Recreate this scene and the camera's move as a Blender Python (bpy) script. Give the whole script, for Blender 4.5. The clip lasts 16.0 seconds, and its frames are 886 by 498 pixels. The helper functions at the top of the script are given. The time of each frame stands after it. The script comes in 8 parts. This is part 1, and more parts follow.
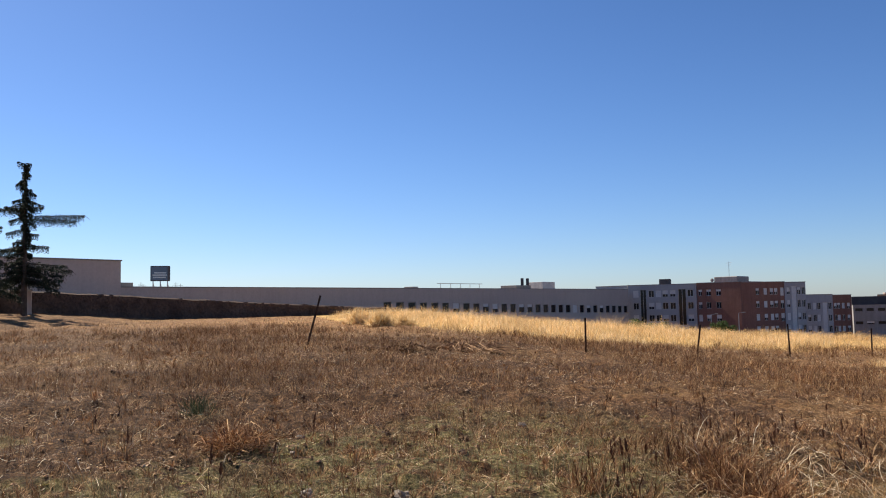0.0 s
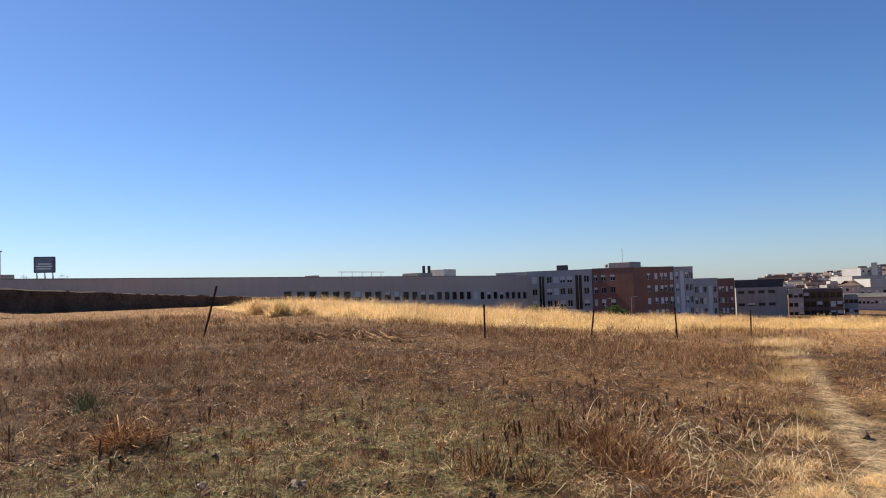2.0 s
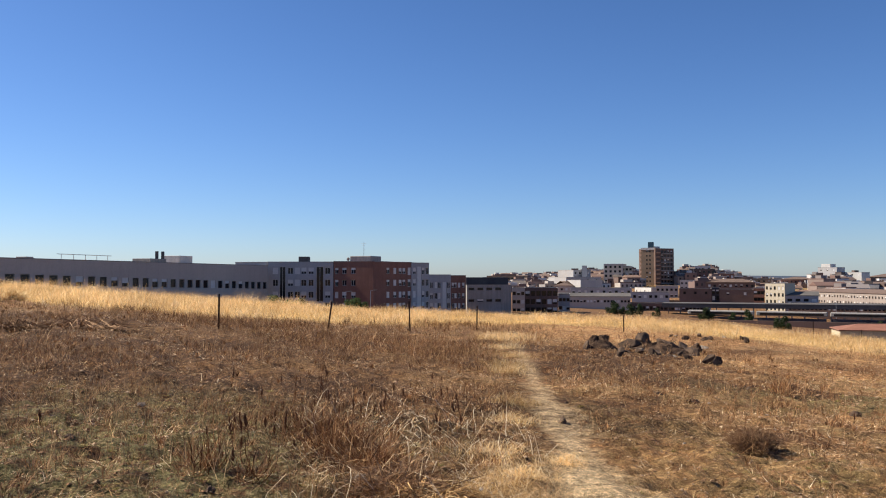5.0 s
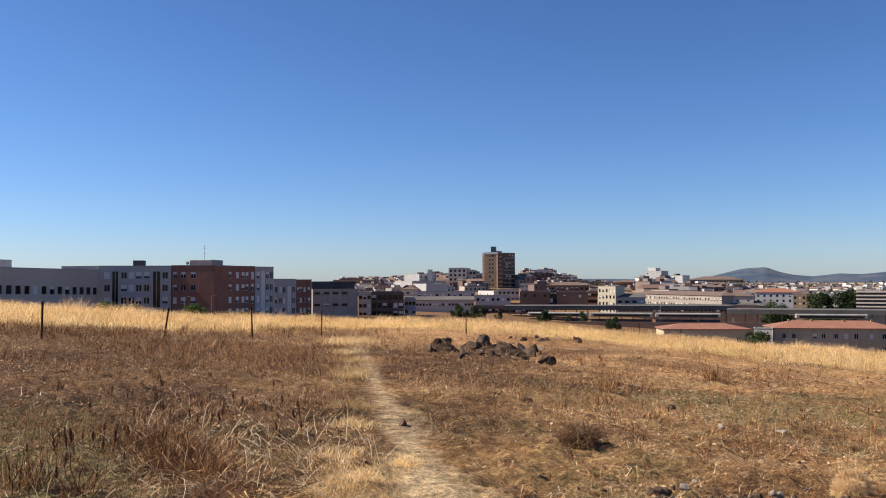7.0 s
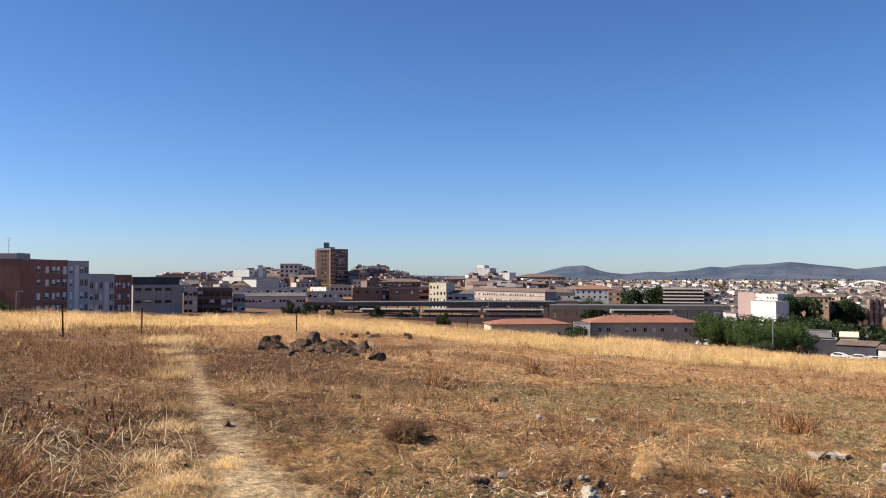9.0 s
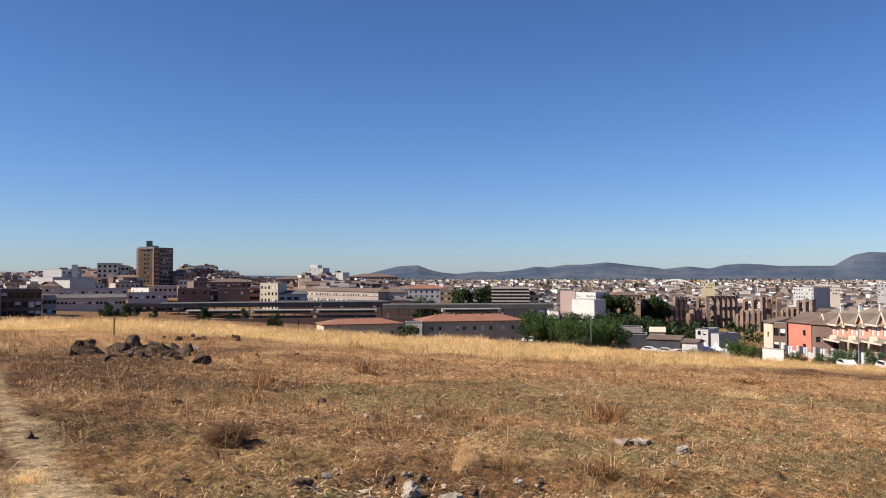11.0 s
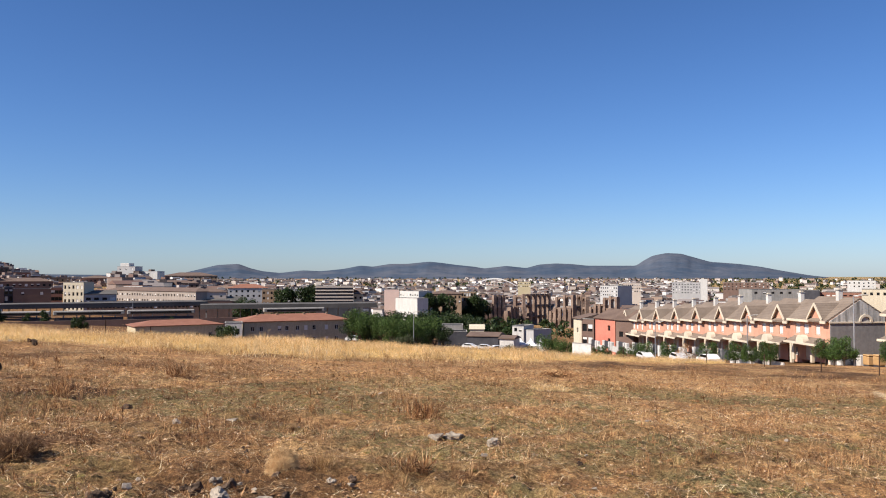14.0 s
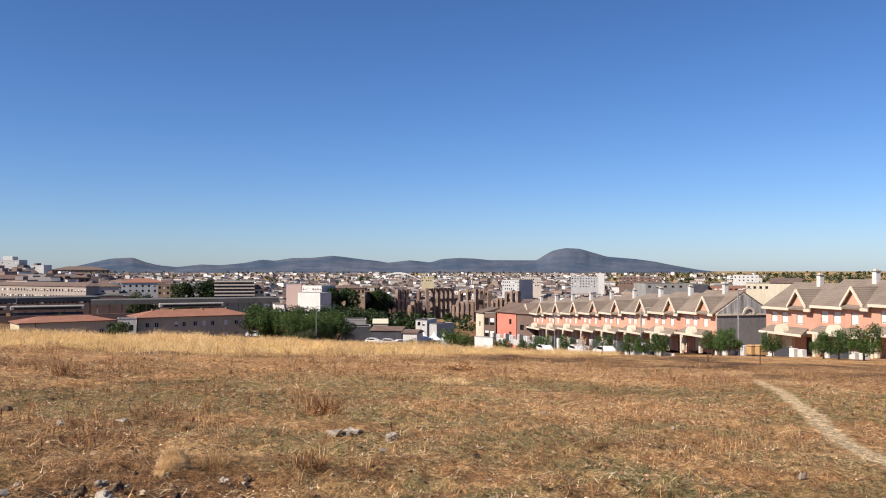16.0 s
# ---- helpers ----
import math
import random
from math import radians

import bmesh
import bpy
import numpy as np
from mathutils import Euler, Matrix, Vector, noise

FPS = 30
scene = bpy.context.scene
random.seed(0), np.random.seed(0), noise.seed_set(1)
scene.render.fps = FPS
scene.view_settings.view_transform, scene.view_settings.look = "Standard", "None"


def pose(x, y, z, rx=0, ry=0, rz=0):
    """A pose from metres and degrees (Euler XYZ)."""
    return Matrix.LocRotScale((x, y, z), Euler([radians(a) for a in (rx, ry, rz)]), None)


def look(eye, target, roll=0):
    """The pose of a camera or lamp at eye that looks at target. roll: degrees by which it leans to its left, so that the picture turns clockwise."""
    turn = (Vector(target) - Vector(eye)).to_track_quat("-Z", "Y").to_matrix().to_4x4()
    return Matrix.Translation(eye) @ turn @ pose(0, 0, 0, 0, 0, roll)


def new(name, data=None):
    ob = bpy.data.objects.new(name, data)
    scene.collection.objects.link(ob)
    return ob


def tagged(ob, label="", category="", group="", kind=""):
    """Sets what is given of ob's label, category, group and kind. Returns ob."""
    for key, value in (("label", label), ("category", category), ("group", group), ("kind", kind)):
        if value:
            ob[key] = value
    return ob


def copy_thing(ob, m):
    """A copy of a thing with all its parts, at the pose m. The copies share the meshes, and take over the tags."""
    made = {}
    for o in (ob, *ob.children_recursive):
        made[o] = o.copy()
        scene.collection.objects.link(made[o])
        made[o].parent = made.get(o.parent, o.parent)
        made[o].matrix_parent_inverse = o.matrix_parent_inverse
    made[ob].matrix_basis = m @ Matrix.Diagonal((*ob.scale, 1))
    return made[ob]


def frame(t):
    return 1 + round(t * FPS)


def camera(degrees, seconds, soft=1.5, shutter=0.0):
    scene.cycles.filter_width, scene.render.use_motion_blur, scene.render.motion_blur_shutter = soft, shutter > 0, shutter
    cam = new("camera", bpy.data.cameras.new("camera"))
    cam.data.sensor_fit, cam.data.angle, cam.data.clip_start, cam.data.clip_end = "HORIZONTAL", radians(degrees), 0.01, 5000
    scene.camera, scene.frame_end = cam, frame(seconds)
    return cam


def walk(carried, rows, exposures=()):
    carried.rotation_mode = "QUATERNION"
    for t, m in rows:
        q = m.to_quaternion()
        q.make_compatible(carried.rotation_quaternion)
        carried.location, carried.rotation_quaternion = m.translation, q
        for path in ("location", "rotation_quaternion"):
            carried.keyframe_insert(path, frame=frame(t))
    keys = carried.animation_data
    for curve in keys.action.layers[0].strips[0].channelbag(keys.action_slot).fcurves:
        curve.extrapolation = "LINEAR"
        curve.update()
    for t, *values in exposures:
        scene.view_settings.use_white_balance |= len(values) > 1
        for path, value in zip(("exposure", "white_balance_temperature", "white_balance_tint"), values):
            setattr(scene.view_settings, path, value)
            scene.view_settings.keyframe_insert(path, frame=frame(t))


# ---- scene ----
# ---- camera: seconds, x, y, z, heading (clockwise), pitch, lean to the left ----
cam = camera(57.81, 16.0, soft=1.05)
ROWS = [
    (0.0, -0.000, 0.000, 1.600, -0.00, 3.98, -1.14),
    (0.5, 0.004, -0.007, 1.596, 1.50, 3.88, -1.25),
    (1.0, 0.017, -0.022, 1.594, 3.24, 3.47, -1.45),
    (1.5, 0.026, -0.042, 1.595, 5.10, 3.14, -1.62),
    (2.0, 0.046, -0.080, 1.604, 6.99, 2.93, -1.94),
    (2.5, 0.067, -0.072, 1.603, 9.07, 2.84, -1.84),
    (3.0, 0.064, -0.098, 1.608, 11.92, 2.71, -1.45),
    (3.5, 0.071, -0.127, 1.610, 15.19, 2.48, -1.19),
    (4.0, 0.090, -0.135, 1.615, 18.53, 2.17, -0.86),
    (4.5, 0.098, -0.160, 1.615, 21.77, 1.89, -0.45),
    (5.0, 0.102, -0.175, 1.616, 25.18, 2.02, -0.04),
    (7.5, 0.075, -0.381, 1.648, 38.84, 2.05, -0.33),
    (8.0, 0.079, -0.397, 1.650, 41.83, 1.81, -0.27),
    (8.5, 0.076, -0.416, 1.652, 44.86, 1.89, -0.18),
    (9.0, 0.073, -0.438, 1.656, 47.97, 1.99, 0.01),
    (9.5, 0.073, -0.466, 1.656, 50.82, 2.08, 0.03),
    (10.0, 0.066, -0.497, 1.662, 54.03, 2.16, -0.06),
    (12.5, 0.090, -0.607, 1.658, 66.20, 1.64, 0.21),
    (13.0, 0.100, -0.621, 1.659, 67.95, 1.75, 0.21),
    (13.5, 0.088, -0.642, 1.664, 70.08, 1.90, -0.00),
    (14.0, 0.091, -0.657, 1.664, 72.28, 1.89, -0.05),
    (14.5, 0.097, -0.673, 1.665, 74.25, 1.77, 0.06),
    (15.0, 0.096, -0.688, 1.670, 76.02, 1.52, 0.10),
    (15.5, 0.106, -0.704, 1.670, 77.68, 1.44, 0.00),
    (16.0, 0.091, -0.725, 1.675, 79.13, 1.48, -0.01),
]
walk(cam, [(t, pose(x, y, z, 90 + p, 0, -h) @ pose(0, 0, 0, 0, 0, r)) for t, x, y, z, h, p, r in ROWS],
     [(0.0, 0.27, 7080, 11.5), (5.0, 0.28, 6980, 11.5), (7.5, 0.3, 6850, 11.5), (8.3, 0.41, 6820, 11.5), (9.0, 0.39, 6800, 11.5), (10.0, 0.3, 6780, 11.5), (12.5, 0.1, 6700, 11.5), (13.2, 0.1, 6690, 11.5), (14.0, 0.2, 6680, 11.5), (16.0, 0.2, 6680, 11.5)])

# ---- world, sun ----
SUN_AZ, SUN_EL = -46.0, 42.0
world = bpy.data.worlds.new("world")
scene.world = world
world.use_nodes = True
wn = world.node_tree.nodes
sky = wn.new("ShaderNodeTexSky")
sky.sky_type = "NISHITA"
sky.sun_disc = False
sky.sun_elevation, sky.sun_rotation = radians(SUN_EL), radians(SUN_AZ)
sky.altitude, sky.air_density, sky.dust_density, sky.ozone_density = 300, 1.0, 0.35, 6.0
wn["Background"].inputs["Strength"].default_value = 0.083
rich = wn.new("ShaderNodeHueSaturation")
rich.inputs["Saturation"].default_value = 1.1
world.node_tree.links.new(sky.outputs[0], rich.inputs["Color"])
tint = wn.new("ShaderNodeValToRGB")
tint.color_ramp.elements[0].position, tint.color_ramp.elements[0].color = 0.0, (0.93, 1.07, 1.38, 1)
tint.color_ramp.elements[1].position, tint.color_ramp.elements[1].color = 0.34, (0.84, 0.955, 1.18, 1)
way = wn.new("ShaderNodeSeparateXYZ")
world.node_tree.links.new(wn.new("ShaderNodeTexCoord").outputs["Generated"], way.inputs[0])
world.node_tree.links.new(way.outputs["Z"], tint.inputs[0])
toned = wn.new("ShaderNodeMix")
toned.data_type, toned.blend_type = "RGBA", "MULTIPLY"
toned.inputs[0].default_value = 1.0
world.node_tree.links.new(rich.outputs[0], toned.inputs[6])
world.node_tree.links.new(tint.outputs[0], toned.inputs[7])
world.node_tree.links.new(toned.outputs[2], wn["Background"].inputs["Color"])
sun = new("sun", bpy.data.lights.new("sun", "SUN"))
sun.data.energy, sun.data.angle, sun.data.color = 7.2, radians(0.5), (1.0, 0.93, 0.82)
sa, se = radians(SUN_AZ), radians(SUN_EL)
sun.matrix_world = look((100 * math.sin(sa) * math.cos(se), 100 * math.cos(sa) * math.cos(se), 100 * math.sin(se)), (0, 0, 0))


# ---- materials ----
def nodes_of(name):
    m = bpy.data.materials.new(name)
    m.use_nodes = True
    return m, m.node_tree.nodes, m.node_tree.links, m.node_tree.nodes["Principled BSDF"]


def ramp(n, l, value, stops):
    r = n.new("ShaderNodeValToRGB")
    while len(r.color_ramp.elements) < len(stops):
        r.color_ramp.elements.new(0.5)
    for e, (p, c) in zip(r.color_ramp.elements, stops):
        e.position, e.color = p, (*c, 1)
    l.new(value, r.inputs[0])
    return r.outputs[0]


def noise_tex(n, l, scale, detail=5.0, rough=0.6, vec=None):
    t = n.new("ShaderNodeTexNoise")
    t.inputs["Scale"].default_value, t.inputs["Detail"].default_value, t.inputs["Roughness"].default_value = scale, detail, rough
    if vec is None:
        vec = n.new("ShaderNodeNewGeometry").outputs["Position"]
    l.new(vec, t.inputs["Vector"])
    return t.outputs["Fac"]


def mix(n, l, fac, a, b, blend="MIX"):
    m = n.new("ShaderNodeMix")
    m.data_type, m.blend_type = "RGBA", blend
    for sock, v in ((m.inputs[0], fac), (m.inputs[6], a), (m.inputs[7], b)):
        if isinstance(v, (int, float)):
            sock.default_value = v
        elif isinstance(v, tuple):
            sock.default_value = (*v, 1)
        else:
            l.new(v, sock)
    return m.outputs[2]


def add_bump(n, l, p, height, strength, dist):
    b = n.new("ShaderNodeBump")
    b.inputs["Strength"].default_value, b.inputs["Distance"].default_value = strength, dist
    l.new(height, b.inputs["Height"])
    l.new(b.outputs[0], p.inputs["Normal"])


def surface(name, a, b, scale=1.0, fine=12.0, rough=0.85, bump=0.3, dist=0.02, metal=0.0, spread=0.25, streak=0.0):
    """Two colours mixed by coarse and fine noise, with a random step from object to object."""
    m, n, l, p = nodes_of(name)
    c1 = noise_tex(n, l, scale)
    c2 = noise_tex(n, l, fine)
    base = mix(n, l, ramp(n, l, c1, [(0.35, (0, 0, 0)), (0.65, (1, 1, 1))]), a, b)
    grain = ramp(n, l, c2, [(0.3, (1 - spread,) * 3), (0.7, (1.0,) * 3)])
    col = mix(n, l, 1.0, base, grain, "MULTIPLY")
    if streak:
        mp = n.new("ShaderNodeMapping")
        mp.inputs["Scale"].default_value = (1.5, 1.5, 0.12)
        l.new(n.new("ShaderNodeNewGeometry").outputs["Position"], mp.inputs["Vector"])
        s = noise_tex(n, l, 1.2, vec=mp.outputs[0])
        col = mix(n, l, 1.0, col, ramp(n, l, s, [(0.35, (1 - streak,) * 3), (0.6, (1.0,) * 3)]), "MULTIPLY")
    info = n.new("ShaderNodeObjectInfo")
    step = ramp(n, l, info.outputs["Random"], [(0.0, (0.88,) * 3), (1.0, (1.0,) * 3)])
    col = mix(n, l, 1.0, col, step, "MULTIPLY")
    l.new(col, p.inputs["Base Color"])
    p.inputs["Roughness"].default_value, p.inputs["Metallic"].default_value = rough, metal
    if bump:
        add_bump(n, l, p, c2, bump, dist)
    if rough >= 0.8:
        p.inputs["Specular IOR Level"].default_value = 0.15
    return m


def blades(name, cols, rough=0.75, through_light=0.3):
    """Grass and leaves: one colour per blade, some light shining through."""
    m, n, l, p = nodes_of(name)
    g = n.new("ShaderNodeNewGeometry")
    k = len(cols)
    c = ramp(n, l, g.outputs["Random Per Island"], [(i / max(1, k - 1), q) for i, q in enumerate(cols)])
    patch = noise_tex(n, l, 0.35)
    c = mix(n, l, 1.0, c, ramp(n, l, patch, [(0.36, (0.62, 0.58, 0.52)), (0.64, (1.1, 1.1, 1.1))]), "MULTIPLY")
    c = mix(n, l, 1.0, c, ramp(n, l, noise_tex(n, l, 2.4), [(0.36, (0.48, 0.43, 0.38)), (0.5, (1.0, 1.0, 1.0)), (0.66, (1.25, 1.25, 1.2))]), "MULTIPLY")
    l.new(c, p.inputs["Base Color"])
    p.inputs["Roughness"].default_value = rough
    p.inputs["Specular IOR Level"].default_value = 0.25
    tr = n.new("ShaderNodeBsdfTranslucent")
    l.new(c, tr.inputs["Color"])
    ms = n.new("ShaderNodeMixShader")
    ms.inputs[0].default_value = through_light
    l.new(p.outputs[0], ms.inputs[1])
    l.new(tr.outputs[0], ms.inputs[2])
    l.new(ms.outputs[0], n["Material Output"].inputs["Surface"])
    return m


def roof_tiles(name, a, b):
    """Clay tiles seen from afar: rows across the slope and weathering."""
    m, n, l, p = nodes_of(name)
    w = n.new("ShaderNodeTexWave")
    w.bands_direction = "Z"
    w.inputs["Scale"].default_value, w.inputs["Distortion"].default_value = 1.6, 1.5
    l.new(n.new("ShaderNodeNewGeometry").outputs["Position"], w.inputs["Vector"])
    c1, c2 = noise_tex(n, l, 0.5), noise_tex(n, l, 9.0)
    col = mix(n, l, ramp(n, l, c1, [(0.35, (0, 0, 0)), (0.65, (1, 1, 1))]), a, b)
    col = mix(n, l, 1.0, col, ramp(n, l, c2, [(0.25, (0.7,) * 3), (0.7, (1.0,) * 3)]), "MULTIPLY")
    col = mix(n, l, 0.15, col, w.outputs["Color"], "MULTIPLY")
    l.new(col, p.inputs["Base Color"])
    p.inputs["Roughness"].default_value = 0.85
    add_bump(n, l, p, w.outputs["Fac"], 0.5, 0.05)
    return m


def glass_pane(name, c):
    m, n, l, p = nodes_of(name)
    p.inputs["Base Color"].default_value = (*c, 1)
    p.inputs["Roughness"].default_value = 0.12
    p.inputs["Specular IOR Level"].default_value = 0.3
    return m


M_RENDER_GREY = surface("grey_render", (0.40, 0.39, 0.39), (0.46, 0.45, 0.44), 0.15, 3, spread=0.12, streak=0.06)
M_RENDER_BEIGE = surface("beige_render", (0.52, 0.44, 0.38), (0.57, 0.49, 0.42), 0.08, 3, spread=0.12, streak=0.06)
M_RENDER_WHITE = surface("white_render", (0.60, 0.58, 0.55), (0.68, 0.66, 0.63), 0.1, 3, streak=0.15)
M_RENDER_OLIVE = surface("olive_beige_render", (0.54, 0.46, 0.31), (0.60, 0.52, 0.37), 0.12, 3, streak=0.12)
M_RENDER_SLATE = surface("slate_grey_render", (0.20, 0.19, 0.19), (0.26, 0.25, 0.25), 0.2, 3, streak=0.15)
M_RENDER_CREAM = surface("cream_render", (0.60, 0.53, 0.40), (0.66, 0.59, 0.46), 0.1, 3, streak=0.12)
M_RENDER_YELLOW = surface("yellow_render", (0.60, 0.50, 0.31), (0.66, 0.55, 0.36), 0.1, 3)
M_RENDER_SALMON = surface("salmon_render", (0.55, 0.285, 0.20), (0.60, 0.34, 0.245), 0.25, 3, spread=0.12, streak=0.08)
M_RENDER_PINK = surface("pink_red_render", (0.50, 0.17, 0.125), (0.56, 0.22, 0.16), 0.3, 3, spread=0.12)
M_PALE = surface("pale_stone_trim", (0.58, 0.49, 0.38), (0.64, 0.56, 0.45), 0.4, 6, spread=0.12)
M_BRICK = surface("red_brick", (0.27, 0.135, 0.10), (0.33, 0.17, 0.125), 0.2, 5, streak=0.12)
M_BRICK_DARK = surface("brown_brick", (0.165, 0.11, 0.09), (0.215, 0.14, 0.115), 0.2, 5)
M_BRICK_TAN = surface("tan_brick", (0.30, 0.21, 0.14), (0.35, 0.25, 0.17), 0.2, 5)
M_DARK = surface("dark_cladding", (0.05, 0.05, 0.06), (0.08, 0.08, 0.09), 0.3, 5)
M_CONCRETE = surface("concrete", (0.30, 0.29, 0.27), (0.38, 0.36, 0.34), 0.2, 4, streak=0.2)
M_STONEWALL = surface("rubble_wall", (0.10, 0.065, 0.048), (0.18, 0.12, 0.088), 0.6, 5, bump=0.8, dist=0.1, spread=0.5)
M_AQUEDUCT = surface("granite_and_brick", (0.20, 0.135, 0.105), (0.33, 0.24, 0.19), 0.15, 1.2, bump=0.6, dist=0.2, spread=0.4)
M_TILE_RED = roof_tiles("terracotta_tiles", (0.25, 0.10, 0.06), (0.31, 0.135, 0.082))
M_TILE_BROWN = roof_tiles("brown_concrete_tiles", (0.185, 0.14, 0.108), (0.245, 0.19, 0.148))
M_TILE_OLD = roof_tiles("weathered_tiles", (0.125, 0.08, 0.06), (0.18, 0.12, 0.09))
M_METAL_ROOF = surface("grey_metal_roof", (0.10, 0.095, 0.09), (0.15, 0.14, 0.13), 0.1, 2, rough=0.85, bump=0.1)
M_PANE = glass_pane("dark_glass", (0.012, 0.013, 0.015))
M_BLIND = surface("white_roller_blind", (0.70, 0.68, 0.64), (0.76, 0.74, 0.70), 1, 8, rough=0.6, bump=0.1)
M_STEEL = surface("painted_steel", (0.35, 0.36, 0.38), (0.45, 0.46, 0.48), 2, 10, rough=0.45, metal=0.6, bump=0.0)
M_RUST = surface("rusty_iron", (0.045, 0.028, 0.02), (0.08, 0.045, 0.03), 6, 60, rough=0.9, dist=0.003)
M_SIGN = surface("sign_face", (0.05, 0.09, 0.14), (0.07, 0.11, 0.17), 1, 5, rough=0.4, bump=0)
M_SIGN_MARK = surface("sign_pale_marking", (0.35, 0.42, 0.46), (0.4, 0.46, 0.5), 1, 5, rough=0.5, bump=0)
M_SIGN_TEAL = surface("teal_sign", (0.012, 0.05, 0.08), (0.018, 0.065, 0.10), 1, 5, rough=0.4, bump=0)
M_ROCK = surface("grey_field_stone", (0.045, 0.03, 0.022), (0.17, 0.115, 0.08), 3, 30, rough=0.9, bump=0.7, dist=0.02, spread=0.45)
M_ROCK_PALE = surface("pale_field_stone", (0.24, 0.195, 0.15), (0.47, 0.405, 0.33), 4, 30, rough=0.9, bump=0.7, dist=0.02, spread=0.35)
M_BARK = surface("bark", (0.10, 0.075, 0.055), (0.16, 0.12, 0.09), 3, 25, bump=0.8, dist=0.03, spread=0.4)
M_CAR = surface("white_car_paint", (0.75, 0.75, 0.75), (0.8, 0.8, 0.8), 1, 5, rough=0.25, bump=0)
M_TYRE = surface("black_rubber", (0.02, 0.02, 0.02), (0.03, 0.03, 0.03), 5, 20, rough=0.8)
M_BIN = surface("yellow_plastic", (0.46, 0.28, 0.12), (0.52, 0.32, 0.15), 2, 10, rough=0.5, bump=0)
M_WHITE_METAL = surface("white_painted_steel", (0.78, 0.78, 0.78), (0.82, 0.82, 0.82), 0.5, 3, rough=0.4, bump=0)
M_NEEDLES = blades("cedar_needles", [(0.012, 0.022, 0.014), (0.03, 0.045, 0.025), (0.045, 0.06, 0.035)], 0.6, 0.12)
M_LEAF = blades("green_leaves", [(0.032, 0.065, 0.016), (0.068, 0.125, 0.03), (0.12, 0.19, 0.05)], 0.6, 0.25)
M_LEAF_DARK = blades("dark_green_leaves", [(0.015, 0.032, 0.01), (0.03, 0.055, 0.016), (0.05, 0.08, 0.022)], 0.5, 0.2)
M_LEAF_STREET = blades("street_tree_leaves", [(0.025, 0.055, 0.014), (0.055, 0.105, 0.024), (0.10, 0.165, 0.04)], 0.5, 0.2)
M_LEAF_OLIVE = blades("olive_leaves", [(0.04, 0.055, 0.025), (0.07, 0.085, 0.04), (0.10, 0.115, 0.06)], 0.6, 0.2)
M_GOLD = blades("golden_dry_grass", [(0.60, 0.37, 0.15), (0.82, 0.57, 0.27), (0.92, 0.69, 0.39), (0.97, 0.84, 0.57)], 0.7, 0.5)
M_STRAW = blades("pale_straw", [(0.20, 0.10, 0.04), (0.45, 0.26, 0.105), (0.68, 0.44, 0.20), (0.90, 0.70, 0.42)], 0.8, 0.18)
M_FLUFF = surface("fine_beige_grass", (0.68, 0.44, 0.215), (0.85, 0.61, 0.34), 6, 40, bump=0.0)
M_GRIT = blades("pale_grit", [(0.16, 0.115, 0.075), (0.34, 0.26, 0.18), (0.52, 0.42, 0.31), (0.66, 0.56, 0.44)], 0.95, 0.0)
M_PALESTEM = blades("bleached_stems", [(0.60, 0.44, 0.26), (0.78, 0.64, 0.44), (0.90, 0.80, 0.60)], 0.8, 0.05)
M_BROWNSTRAW = blades("brown_rotted_straw", [(0.06, 0.022, 0.009), (0.19, 0.078, 0.03), (0.38, 0.19, 0.08), (0.85, 0.64, 0.38)], 0.9, 0.06)
M_REDDRY = blades("red_brown_dead_weeds", [(0.06, 0.024, 0.011), (0.20, 0.085, 0.034), (0.40, 0.20, 0.085), (0.80, 0.54, 0.29)], 0.85, 0.08)
M_LITTER = blades("mixed_straw_litter", [(0.05, 0.022, 0.01), (0.16, 0.075, 0.03), (0.40, 0.21, 0.09), (0.62, 0.40, 0.19), (0.95, 0.80, 0.56)], 0.85, 0.06)
M_GREENGRASS = blades("short_green_grass", [(0.10, 0.095, 0.03), (0.20, 0.18, 0.055), (0.36, 0.30, 0.10), (0.54, 0.43, 0.19)], 0.7, 0.3)
M_DARKWEED = blades("dark_dry_stalks", [(0.11, 0.06, 0.035), (0.25, 0.145, 0.08), (0.42, 0.27, 0.155)], 0.9, 0.1)


